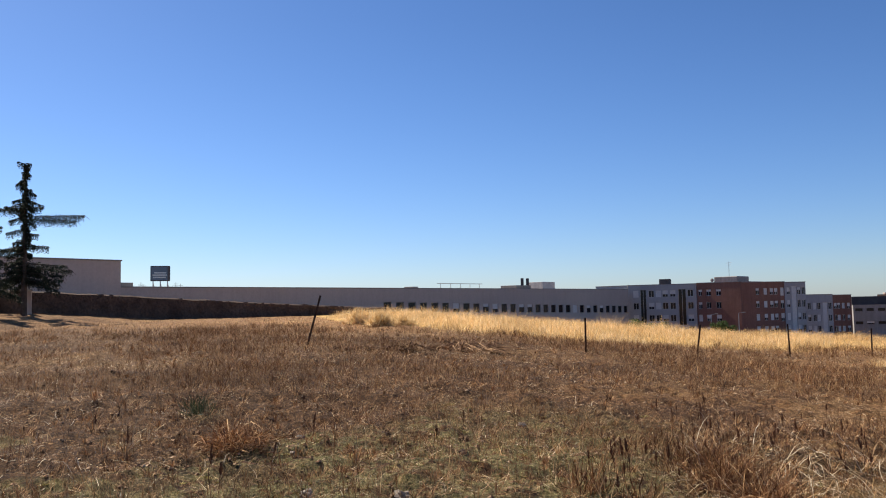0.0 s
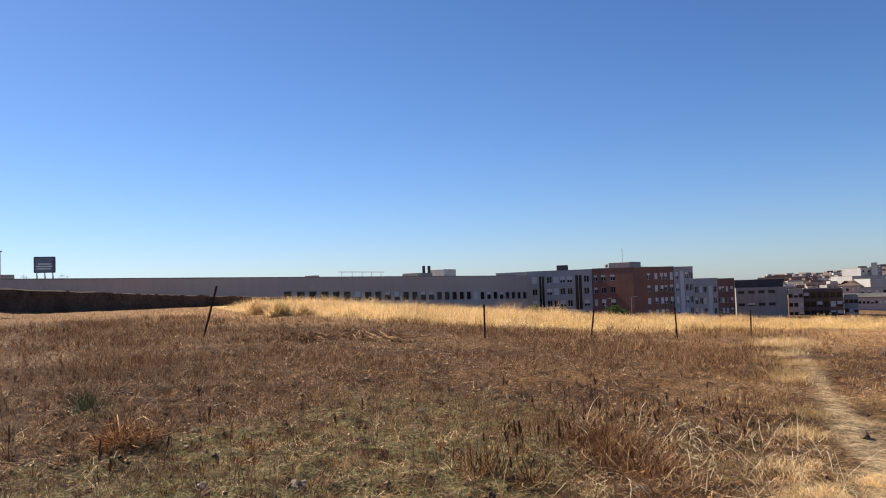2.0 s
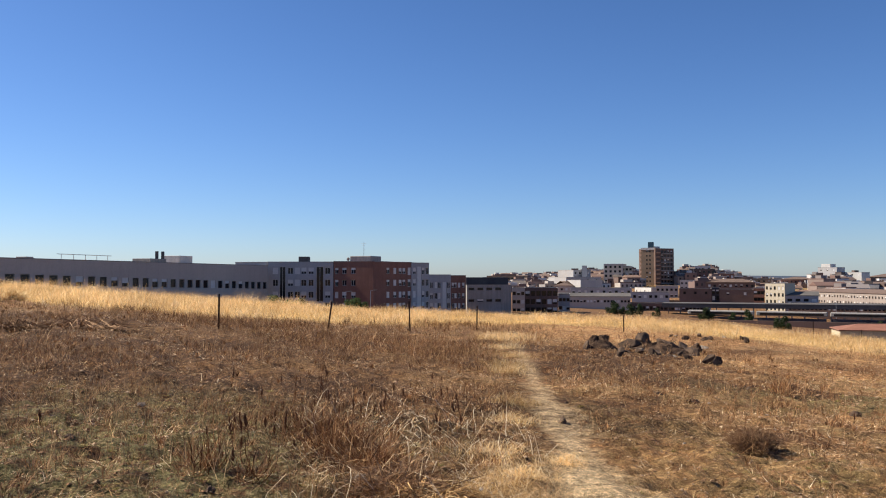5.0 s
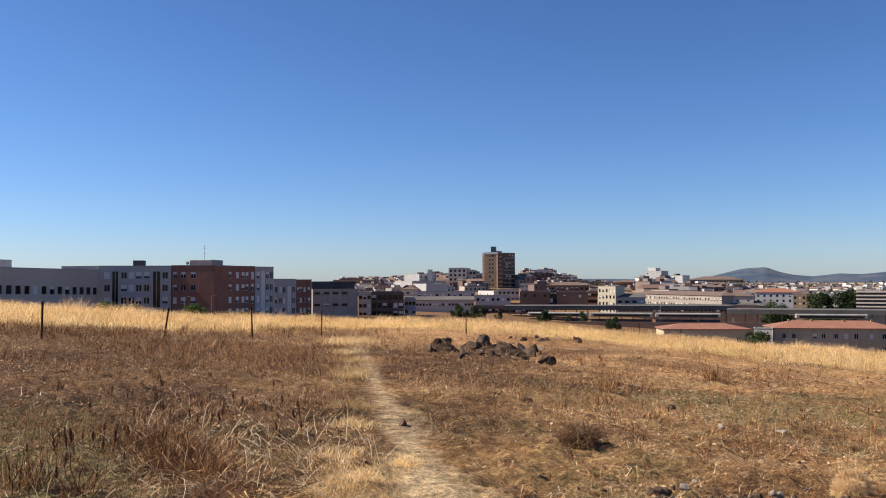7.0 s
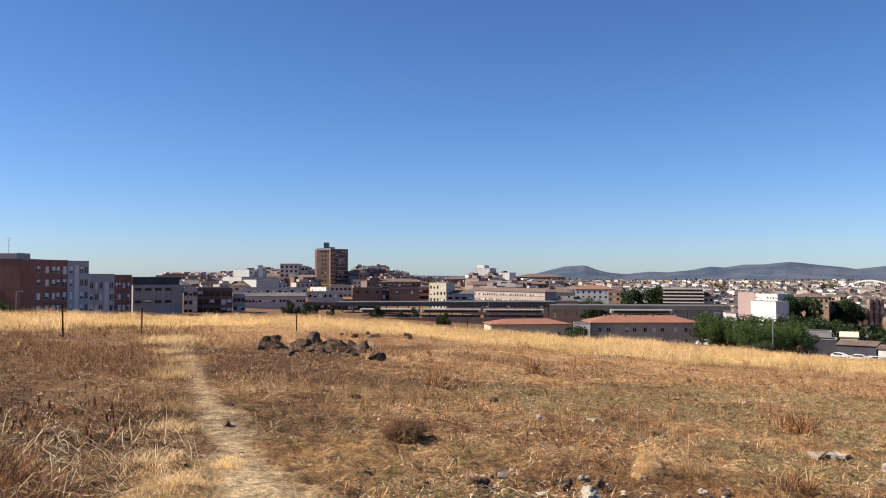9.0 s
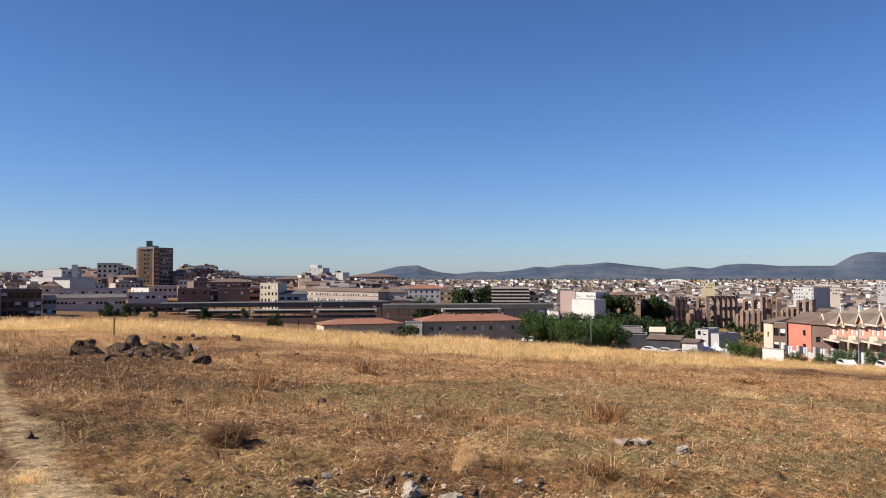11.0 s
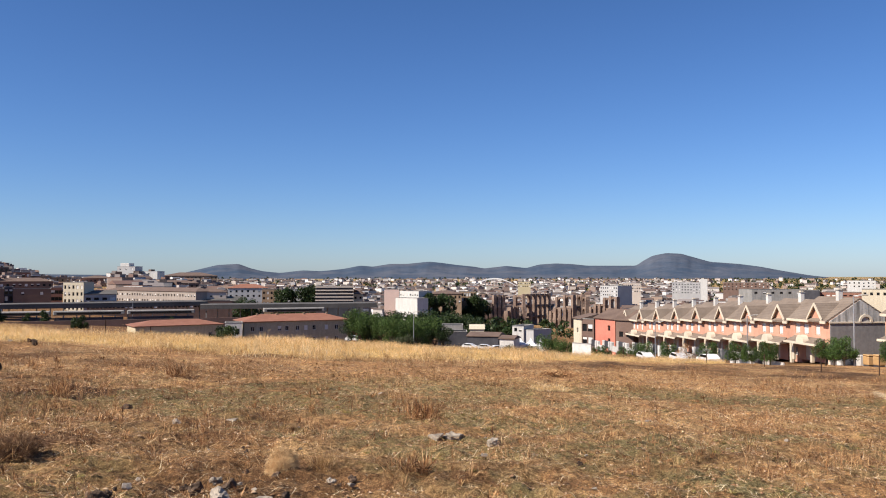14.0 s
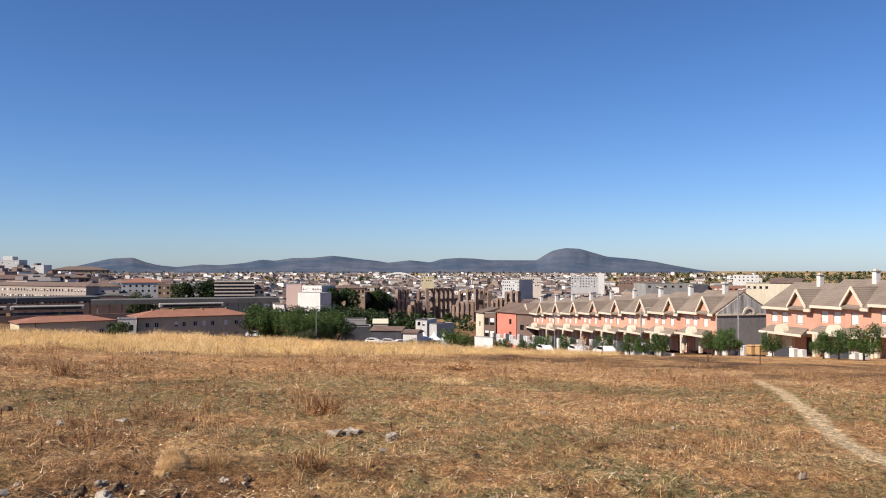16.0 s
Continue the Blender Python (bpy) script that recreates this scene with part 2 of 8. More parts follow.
def ground_material():
    m, n, l, p = nodes_of("field_earth")
    z = n.new("ShaderNodeVertexColor")
    z.layer_name = "zones"
    sep = n.new("ShaderNodeSeparateColor")
    l.new(z.outputs["Color"], sep.inputs[0])
    fine, mid, coarse = noise_tex(n, l, 30, 8, 0.75), noise_tex(n, l, 4.0, 6, 0.7), noise_tex(n, l, 0.35, 5, 0.6)
    dirt = ramp(n, l, mid, [(0.32, (0.13, 0.066, 0.03)), (0.5, (0.42, 0.225, 0.095)), (0.68, (0.72, 0.45, 0.20))])
    straw = ramp(n, l, fine, [(0.30, (0.13, 0.07, 0.032)), (0.5, (0.46, 0.285, 0.13)), (0.70, (0.84, 0.61, 0.32))])
    base = mix(n, l, ramp(n, l, coarse, [(0.42, (0.0,) * 3), (0.58, (1.0,) * 3)]), dirt, straw)
    patch = noise_tex(n, l, 1.1, 6, 0.7)
    rust = ramp(n, l, fine, [(0.32, (0.10, 0.048, 0.022)), (0.5, (0.37, 0.19, 0.082)), (0.7, (0.70, 0.45, 0.21))])
    base = mix(n, l, ramp(n, l, patch, [(0.47, (0, 0, 0)), (0.55, (0.95,) * 3)]), base, rust)
    dark = ramp(n, l, fine, [(0.32, (0.022, 0.012, 0.007)), (0.5, (0.088, 0.045, 0.022)), (0.68, (0.30, 0.175, 0.085))])
    base = mix(n, l, z.outputs["Alpha"], base, dark)
    green = ramp(n, l, fine, [(0.32, (0.034, 0.032, 0.014)), (0.5, (0.165, 0.148, 0.064)), (0.68, (0.43, 0.36, 0.19))])
    sand = ramp(n, l, fine, [(0.3, (0.26, 0.17, 0.095)), (0.5, (0.58, 0.43, 0.25)), (0.68, (0.86, 0.69, 0.45))])
    gold = ramp(n, l, fine, [(0.25, (0.34, 0.20, 0.07)), (0.55, (0.62, 0.41, 0.15)), (0.8, (0.78, 0.56, 0.25))])
    moss = mix(n, l, 1.0, sep.outputs["Green"], ramp(n, l, mid, [(0.40, (0, 0, 0)), (0.50, (1, 1, 1))]), "MULTIPLY")
    col = mix(n, l, moss, base, green)
    col = mix(n, l, sep.outputs["Red"], col, gold)
    wob = n.new("ShaderNodeMath")
    wob.operation = "MULTIPLY_ADD"
    wob.inputs[1].default_value, wob.inputs[2].default_value = 0.9, -0.45
    l.new(mid, wob.inputs[0])
    edge = n.new("ShaderNodeMath")
    edge.use_clamp = True
    l.new(wob.outputs[0], edge.inputs[0])
    l.new(sep.outputs["Blue"], edge.inputs[1])
    col = mix(n, l, ramp(n, l, edge.outputs[0], [(0.2, (0, 0, 0)), (0.75, (1, 1, 1))]), col, sand)
    blot = ramp(n, l, noise_tex(n, l, 7.0, 7, 0.8), [(0.36, (0.36, 0.32, 0.29)), (0.49, (1.0, 1.0, 1.0)), (0.62, (1.75, 1.72, 1.65))])
    col = mix(n, l, 1.0, col, blot, "MULTIPLY")
    crumb = noise_tex(n, l, 85.0, 6, 0.8)
    col = mix(n, l, 1.0, col, ramp(n, l, crumb, [(0.36, (0.45, 0.41, 0.38)), (0.5, (1.0, 1.0, 1.0)), (0.62, (1.6, 1.56, 1.5))]), "MULTIPLY")
    l.new(col, p.inputs["Base Color"])
    p.inputs["Roughness"].default_value = 0.95
    p.inputs["Specular IOR Level"].default_value = 0.15
    relief = n.new("ShaderNodeMath")
    l.new(fine, relief.inputs[0])
    l.new(crumb, relief.inputs[1])
    add_bump(n, l, p, relief.outputs[0], 1.0, 0.045)
    return m


M_CLOD = blades("earth_clods", [(0.10, 0.055, 0.03), (0.20, 0.11, 0.058), (0.34, 0.20, 0.11), (0.56, 0.42, 0.28)], 0.95, 0.0)
M_GROUND = ground_material()


def mountain_material():
    m, n, l, p = nodes_of("hazed_wooded_hills")
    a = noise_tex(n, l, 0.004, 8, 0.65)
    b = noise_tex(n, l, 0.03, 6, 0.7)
    # aerial haze over the woods is put into these blue-grey base colours
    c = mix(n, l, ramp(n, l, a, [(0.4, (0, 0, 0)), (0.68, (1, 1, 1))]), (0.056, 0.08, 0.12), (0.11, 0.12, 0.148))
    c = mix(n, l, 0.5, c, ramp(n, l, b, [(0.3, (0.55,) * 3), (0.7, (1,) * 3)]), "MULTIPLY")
    l.new(c, p.inputs["Base Color"])
    p.inputs["Roughness"].default_value = 1.0
    p.inputs["Specular IOR Level"].default_value = 0.0
    return m


M_MOUNT = mountain_material()


# ---- mesh helpers ----
# the eye steps back a little while it turns: where it stands when it looks along a heading
EYE_AZ, EYE_X, EYE_Y = (-40, 0, 20, 45, 70, 108), (0, 0, 0.04, 0.07, 0.085, 0.09), (0, 0, -0.08, -0.4, -0.62, -0.72)


def at(az, d, z=0.0):
    """A place by its heading (degrees clockwise from the y axis) and distance from the turning eye, and its height."""
    return Vector((d * math.sin(radians(az)) + np.interp(az, EYE_AZ, EYE_X), d * math.cos(radians(az)) + np.interp(az, EYE_AZ, EYE_Y), z))


def mesh_of(name, verts, faces, material, smooth=False):
    me = bpy.data.meshes.new(name)
    me.from_pydata(verts, [], faces)
    me.materials.append(material)
    if smooth:
        me.shade_smooth()
    return me


def bm_mesh(name, bm, material, smooth=False):
    bmesh.ops.recalc_face_normals(bm, faces=bm.faces)
    me = bpy.data.meshes.new(name)
    bm.to_mesh(me)
    bm.free()
    me.materials.append(material)
    if smooth:
        me.shade_smooth()
    return me


def part(name, data, parent, m=None, label=""):
    """Links a mesh as one part under a thing."""
    ob = new(name, data)
    ob.parent = parent
    if m is not None:
        ob.matrix_basis = m
    return tagged(ob, label)


def thing(name, m, label, category, group="", kind="", data=None):
    ob = new(name, data)
    ob.matrix_basis = m
    return tagged(ob, label, category, group, kind)


def box(bm, x0, y0, z0, x1, y1, z1):
    v = [bm.verts.new((x, y, z)) for z in (z0, z1) for x, y in ((x0, y0), (x1, y0), (x1, y1), (x0, y1))]
    for f in ((3, 2, 1, 0), (4, 5, 6, 7), (0, 1, 5, 4), (1, 2, 6, 5), (2, 3, 7, 6), (3, 0, 4, 7)):
        bm.faces.new([v[i] for i in f])


def box_mesh(name, material, *dims, bevel=0.0):
    bm = bmesh.new()
    box(bm, *dims)
    if bevel:
        bmesh.ops.bevel(bm, geom=bm.edges[:], offset=bevel, segments=1, affect="EDGES")
    return bm_mesh(name, bm, material)


def prism(bm, outline, y0, y1):
    """An outline of (x, z) pulled from y0 to y1."""
    a = [bm.verts.new((x, y0, z)) for x, z in outline]
    b = [bm.verts.new((x, y1, z)) for x, z in outline]
    bm.faces.new(a)
    bm.faces.new(b[::-1])
    for i in range(len(a)):
        j = (i + 1) % len(a)
        bm.faces.new((a[j], a[i], b[i], b[j]))


def tube(bm, p0, p1, r0, r1, sides=6):
    p0, p1 = Vector(p0), Vector(p1)
    q = (p1 - p0).to_track_quat("Z", "Y")
    rings = []
    for p, r in ((p0, r0), (p1, r1)):
        rings.append([bm.verts.new(p + q @ Vector((r * math.cos(6.2832 * i / sides), r * math.sin(6.2832 * i / sides), 0))) for i in range(sides)])
    for i in range(sides):
        j = (i + 1) % sides
        bm.faces.new((rings[0][i], rings[0][j], rings[1][j], rings[1][i]))
    bm.faces.new(rings[0][::-1])
    bm.faces.new(rings[1])


# ---- the ground: a field on a hill side, its brow, the valley and the plain ----
XK = [-400, -60, -34, -26, -10, -3, 0, 400]
XV = [1.6, 1.5, 1.15, 0.25, 0.22, 0.2, 0, -30]
CREST_AZ = [-180, -30, -8, 0, 20, 45, 80, 90, 100, 108, 130, 180]
CREST_D = [80, 90, 90, 64, 60, 62, 64, 62, 60, 50, 50, 80]
FAR_AZ = [-180, -45, -10, 0, 12, 24, 31, 37, 46, 52, 58, 66, 80, 90, 100, 110, 140, 180]
FAR_D = [110, 200, 350, 600, 900, 1400, 2600, 4950]
FAR_Z = np.array([
    [0, 0, 0, 0, 0, 0, 0, 0],
    [1, 1, 1, 0, -2, -5, -8, -8],
    [0, -1, -3, -5, -8, -12, -10, -8],
    [-2, -5, -8, -8, -8, -12, -10, -8],
    [-3, -6.5, -8, -9, -11, -12, -10, -8],
    [-4.5, -8, -10, -8, -11, -14, -10, -8],
    [-7, -10, -11, -8, -7, -14, -10, -8],
    [-8, -11, -12, -4, 1, -14, -10, -8],
    [-9, -12, -14, -4, -1, -16, -12, -8],
    [-9, -12.5, -17, -11, -3, -18, -13, -8],
    [-9, -13.5, -20, -24, -24, -22, -16, -8],
    [-9, -14.5, -25, -32, -30, -26, -18, -8],
    [-11, -18, -29, -36, -33, -28, -18, -8],
    [-10.3, -15, -25, -34, -33, -27, -18, -8],
    [-9.2, -12, -19, -27, -29, -25, -17, -8],
    [-8.6, -10, -14, -20, -24, -22, -15, -8],
    [0, 0, 0, 0, 0, 0, 0, 0],
    [0, 0, 0, 0, 0, 0, 0, 0]], dtype=float)


def field_z(x, y):
    return np.interp(x, XK, XV) + np.where(y < 25, 0.0146 * np.maximum(y, -60), 0.365 + 0.002 * (y - 25))


def ground_z(x, y):
    x, y = np.asarray(x, float), np.asarray(y, float)
    d = np.maximum(np.hypot(x, y), 1e-6)
    az = np.degrees(np.arctan2(x, y))
    dc = np.interp(az, CREST_AZ, CREST_D)
    k = np.minimum(1, dc / d)
    z = field_z(x * k, y * k)
    i = np.clip(np.searchsorted(FAR_AZ, az) - 1, 0, len(FAR_AZ) - 2)
    a0, a1 = np.take(FAR_AZ, i), np.take(FAR_AZ, i + 1)
    f = (az - a0) / (a1 - a0)
    ld = np.log(FAR_D)
    j = np.clip(np.searchsorted(FAR_D, d) - 1, 0, len(FAR_D) - 2)
    g = np.clip((np.log(d) - ld[j]) / (ld[j + 1] - ld[j]), 0, 1)
    far = (FAR_Z[i, j] * (1 - g) + FAR_Z[i, j + 1] * g) * (1 - f) + (FAR_Z[i + 1, j] * (1 - g) + FAR_Z[i + 1, j + 1] * g) * f
    h = np.clip((d - dc) / (FAR_D[0] - dc), 0, 1)
    z = z + 0.74 * np.exp(-((az - 40) / 15) ** 2) * np.clip((np.minimum(d, dc) - 30) / 25, 0, 1)
    z = z + 0.27 * np.exp(-((az - 65) / 13) ** 2) * np.clip((np.minimum(d, dc) - 30) / 25, 0, 1)
    return z * (1 - h) + far * h


def lattice(x, y, s, seed):
    """Smooth random relief between -1 and 1 on a square lattice."""
    x, y = x * s + 0.37 * y * s + seed, y * s - 0.29 * x * s + 2 * seed
    i, j = np.floor(x), np.floor(y)
    f, g = x - i, y - j
    f, g = f * f * (3 - 2 * f), g * g * (3 - 2 * g)

    def corner(a, b):
        h = np.sin(a * 127.1 + b * 311.7 + seed * 13.7) * 43758.5453
        return 2 * (h - np.floor(h)) - 1
    return (corner(i, j) * (1 - f) + corner(i + 1, j) * f) * (1 - g) + (corner(i, j + 1) * (1 - f) + corner(i + 1, j + 1) * f) * g


def relief(x, y):
    """Hummocks, ruts and clods of the trodden field."""
    x, y = np.asarray(x, float), np.asarray(y, float)
    d = np.hypot(x, y)
    r = 0.05 * lattice(x, y, 0.8, 3.0) + 0.06 * lattice(x, y, 2.3, 5.0) + 0.045 * lattice(x, y, 5.5, 7.0) * np.clip((40 - d) / 15, 0, 1)
    r = r + (0.026 * lattice(x, y, 12.0, 9.0) + 0.012 * lattice(x, y, 26.0, 2.0)) * np.clip((24 - d) / 10, 0, 1)
    return r * np.clip(d / 3, 0, 1) * np.clip((100 - d) / 30, 0, 1)


def soil_z(x, y):
    return ground_z(x, y) + relief(x, y)


def gz(x, y):
    return float(ground_z(x, y))


def on_ground(az, el):
    """Where the line from the first eye, at that heading and elevation, meets the ground."""
    t = math.tan(radians(el))
    for d in np.arange(2, 400, 0.1):
        p = at(az, d)
        if gz(p.x, p.y) >= 1.6 + d * t:
            break
    p.z = gz(p.x, p.y)
    return p


# the footpath from the camera's side through the gap in the fence, and a second one down to the houses
PATH_A = [(2.6, 2.0), (3.4, 3.7), (4.28, 5.55), (5.5, 7.85), (7.4, 11.4), (10.0, 16.2), (13.4, 22.3), (16.4, 29.0)]
PATH_B = [(7.0, -4.6), (12.35, -4.62), (14.8, -4.7), (19.1, -5.36), (25.9, -6.2), (32.9, -6.7)]


def path_points(p):
    out = []
    for (a, b), (c, d) in zip(p, p[1:]):
        out += [(a + (c - a) * i / 40, b + (d - b) * i / 40) for i in range(40)]
    return np.array(out)


PA, PB = path_points(PATH_A), path_points(PATH_B)


def near_line(x, y, line):
    return np.sqrt(((x[:, None] - line[None, :, 0]) ** 2 + (y[:, None] - line[None, :, 1]) ** 2).min(1))


def fbm(x, y, s, seed=0.0):
    return np.array([noise.fractal(Vector((a * s, b * s, seed)), 1.0, 2.0, 4) for a, b in zip(x, y)])


def fence_side(x, y):
    """Above nought beyond the line of fence posts."""
    return (y - 0.62 * x - 22.0) / 1.177


def zones(x, y):
    d = np.hypot(x, y)
    az = np.degrees(np.arctan2(x, y))
    n1 = fbm(x, y, 0.09, 3.0)
    n2 = fbm(x, y, 0.5, 7.0)
    edge = np.interp(az, [-180, -9.5, -8, -4, 3, 10, 20, 28, 38, 45, 52, 58, 65, 72, 77, 83, 92, 94, 180], [999, 90, 56, 42, 35, 33, 36, 42, 47, 45, 44, 39, 37, 39, 43, 51, 58, 999, 999])
    gold = np.clip((d + 3 * n1 - edge) / 3.0, 0, 1)
    gold = np.where(d > 105, 0.0, gold)
    rough = np.where(d > 105, np.interp(d, [450, 800], [0.0, 1.0]) * np.clip(0.75 + n1, 0, 1), 0)
    lush = np.interp(az, [-180, -40, -20, 8, 16, 30, 42, 55, 100, 115, 180], [0.6, 1.0, 1.0, 0.9, 0.5, 0.1, 0.2, 0.55, 0.65, 0.5, 0.6])
    reach = np.interp(az, [-180, -40, 10, 25, 40, 60, 110, 180], [20, 13, 13, 12, 22, 28, 32, 20])
    green = np.clip(lush * np.clip(3.0 * n1 + 2.2 * n2 + 0.55, 0, 1) * np.clip((reach - d) / 5, 0, 1) * 1.3, 0, 1) * (1 - gold) + rough
    pa = np.clip(1.15 - near_line(x, y, PA) / (np.interp(d, [5, 8, 12, 25], [0.95, 0.6, 0.42, 0.42]) + 0.3 * n2), 0, 1) * np.interp(d, [5, 9, 14, 26], [0.82, 0.66, 0.45, 0.38])
    pb = np.clip(1.5 - near_line(x, y, PB) / (0.2 + 0.08 * n2), 0, 1)
    return gold, green, np.maximum(pa, pb)


def brown(x, y):
    """Rotted brown growth on the fence side of the field, and the ploughed strip above the houses."""
    d, az = np.hypot(x, y), np.degrees(np.arctan2(x, y))
    k = np.interp(az, [-180, -60, -10, 20, 30, 38, 50, 64, 80, 110, 180], [0.5, 0.9, 0.97, 1.0, 0.8, 0.78, 0.74, 0.58, 0.22, 0.05, 0.5]) * np.interp(d, [0, 26, 36, 60], [1, 1, 0.45, 0.2]) ** np.interp(az, [-20, -5], [0.25, 1.0]) * (1 - 0.4 * np.exp(-((az - 38) / 9) ** 2) * np.clip((11 - d) / 3, 0, 1))
    strip = np.interp(az, [78, 86, 120], [0, 0.5, 0.5]) * np.interp(d, [33, 40, 66, 72], [0, 1, 1, 0])
    patches = 0.9 * lattice(x, y, 0.22, 4.0) + 0.7 * lattice(x, y, 0.6, 6.0) + 0.4 * lattice(x, y, 1.7, 8.0)
    return np.clip(np.maximum(k, strip) + np.interp(az, [-180, -90, 20, 45, 110, 180], [0.4, 0.2, 0.2, 0.55, 0.55, 0.4]) * patches, 0, 1) * (d < 110) + np.interp(d, [300, 900], [0.9, 0.25]) * (d >= 110)


def build_ground():
    az = np.concatenate([np.arange(-180, -44, 4.0), np.arange(-44, 124, 0.4), np.arange(124, 180, 4.0)])
    d = np.concatenate([[0.4, 0.8], np.arange(1.2, 12, 0.09), np.arange(12, 30, 0.18), np.arange(30, 80, 0.9), 80 * (4950 / 80) ** (np.arange(0, 71) / 70)])
    A, D = np.meshgrid(np.radians(az), d)
    x, y = (D * np.sin(A)).ravel(), (D * np.cos(A)).ravel()
    z = ground_z(x, y)
    r = np.hypot(x, y)
    near = r < 90
    smooth_way = np.ones(len(x))
    walked = r < 40
    smooth_way[walked] = np.clip(np.minimum(near_line(x[walked], y[walked], PA), near_line(x[walked], y[walked], PB)) / 0.5, 0.35, 1)
    z += relief(x, y) * smooth_way
    z[~near] += 0.6 * fbm(x[~near], y[~near], 0.02) * np.clip((r[~near] - 90) / 100, 0, 1)
    na, nd = len(az), len(d)
    verts = [(0, 0, 0)] + list(zip(x, y, z))
    faces = [(0, 1 + (i + 1) % na, 1 + i) for i in range(na)]
    for j in range(nd - 1):
        b = 1 + j * na
        faces += [(b + i, b + (i + 1) % na, b + na + (i + 1) % na, b + na + i) for i in range(na)]
    me = mesh_of("ground", verts, faces, M_GROUND, True)
    g, gr, pa = np.zeros(len(verts)), np.zeros(len(verts)), np.zeros(len(verts))
    g[1:], gr[1:], pa[1:] = zones(x, y)
    att = me.color_attributes.new("zones", "FLOAT_COLOR", "POINT")
    att.data.foreach_set("color", np.stack([g, gr, pa, np.concatenate([[0.5], brown(x, y)])], 1).ravel())
    return tagged(new("ground", me), "dry hillside field of straw, earth and golden grass", "ground", kind="structure")


build_ground()


# ---- far hills ----
HILL_AZ = [28, 31, 33, 36, 38.5, 40, 46, 53, 54.5, 56.1, 56.6, 58.0, 58.8, 59.6, 60.8, 62.4, 63.6, 65.2, 66.4, 67.3, 68.5, 69.7, 71.3, 72.1, 73.3, 74.5, 75.2, 76.8, 78.2, 79.1, 80.3, 81.4, 82.5, 85.8, 86.3, 86.9, 87.8, 88.8, 89.7, 90.7, 91.7, 92.6, 93.9, 95.1, 96.8, 98]
HILL_EL = [0, 0.25, 0.15, 0.55, 0.6, 0.4, 0.1, 0.02, 0.22, 0.62, 0.74, 0.82, 0.51, 0.31, 0.19, 0.37, 0.31, 0.47, 0.71, 0.63, 0.83, 0.83, 0.99, 0.91, 0.75, 0.63, 0.5, 0.68, 0.52, 0.77, 0.85, 0.8, 0.68, 0.67, 1.01, 1.35, 1.53, 1.48, 1.21, 0.91, 0.83, 0.75, 0.56, 0.31, 0.0, -0.15]


def build_hills():
    az = np.arange(27, 99, 0.12)
    crest = np.interp(az, HILL_AZ, HILL_EL)
    k = np.array([0.1, 0.4, 1.0, 0.4, 0.1])
    crest = np.convolve(np.pad(crest, 2, "edge"), k / k.sum(), "valid")
    verts, faces = [], []
    rows = [(3500, 0.0), (3700, 0.16), (3900, 0.36), (4080, 0.58), (4240, 0.8), (4380, 0.95), (4480, 1.0), (4650, 0.8), (4850, 0.1)]
    for d, s in rows:
        for a, e in zip(az, crest):
            top = 1.6 + 4480 * math.tan(radians(e))
            p = at(a, d)
            b = gz(p.x, p.y) - 3
            w = 1 + 0.16 * noise.fractal(Vector((a * 0.9, d * 0.004, 1)), 1.0, 2.0, 5) * (0 if s == 0 else min(1.0, 3 * (1 - s)))
            verts.append((p.x, p.y, b + max(2.0, top - b) * s * w))
    n = len(az)
    for j in range(len(rows) - 1):
        faces += [(j * n + i, j * n + i + 1, (j + 1) * n + i + 1, (j + 1) * n + i) for i in range(n - 1)]
    tagged(new("backdrop_hills", mesh_of("backdrop_hills", verts, faces, M_MOUNT, True)), "long range of distant wooded hills tinted blue-grey for haze", "hills", kind="structure")


build_hills()


def soup(name, polys, material):
    """A mesh of loose polygons: an array of polygon x corner x 3."""
    n, k, _ = polys.shape
    me = bpy.data.meshes.new(name)
    me.vertices.add(n * k)
    me.vertices.foreach_set("co", polys.astype(np.float32).ravel())
    me.loops.add(n * k)
    me.loops.foreach_set("vertex_index", np.arange(n * k, dtype=np.int32))
    me.polygons.add(n)
    me.polygons.foreach_set("loop_start", np.arange(0, n * k, k, dtype=np.int32))
    me.polygons.foreach_set("loop_total", np.full(n, k, dtype=np.int32))
    me.update(calc_edges=True)
    me.validate()
    me.materials.append(material)
    return me


# ---- buildings ----
def frame_of(p0, p1, z):
    """The pose whose x runs from p0 to p1, y away from the camera, at height z; and the width."""
    u = (p1 - p0)
    u.z = 0
    w = u.length
    u.normalize()
    v = Vector((-u.y, u.x, 0))
    return Matrix(((u.x, v.x, 0, p0.x), (u.y, v.y, 0, p0.y), (0, 0, 1, z), (0, 0, 0, 1))), w


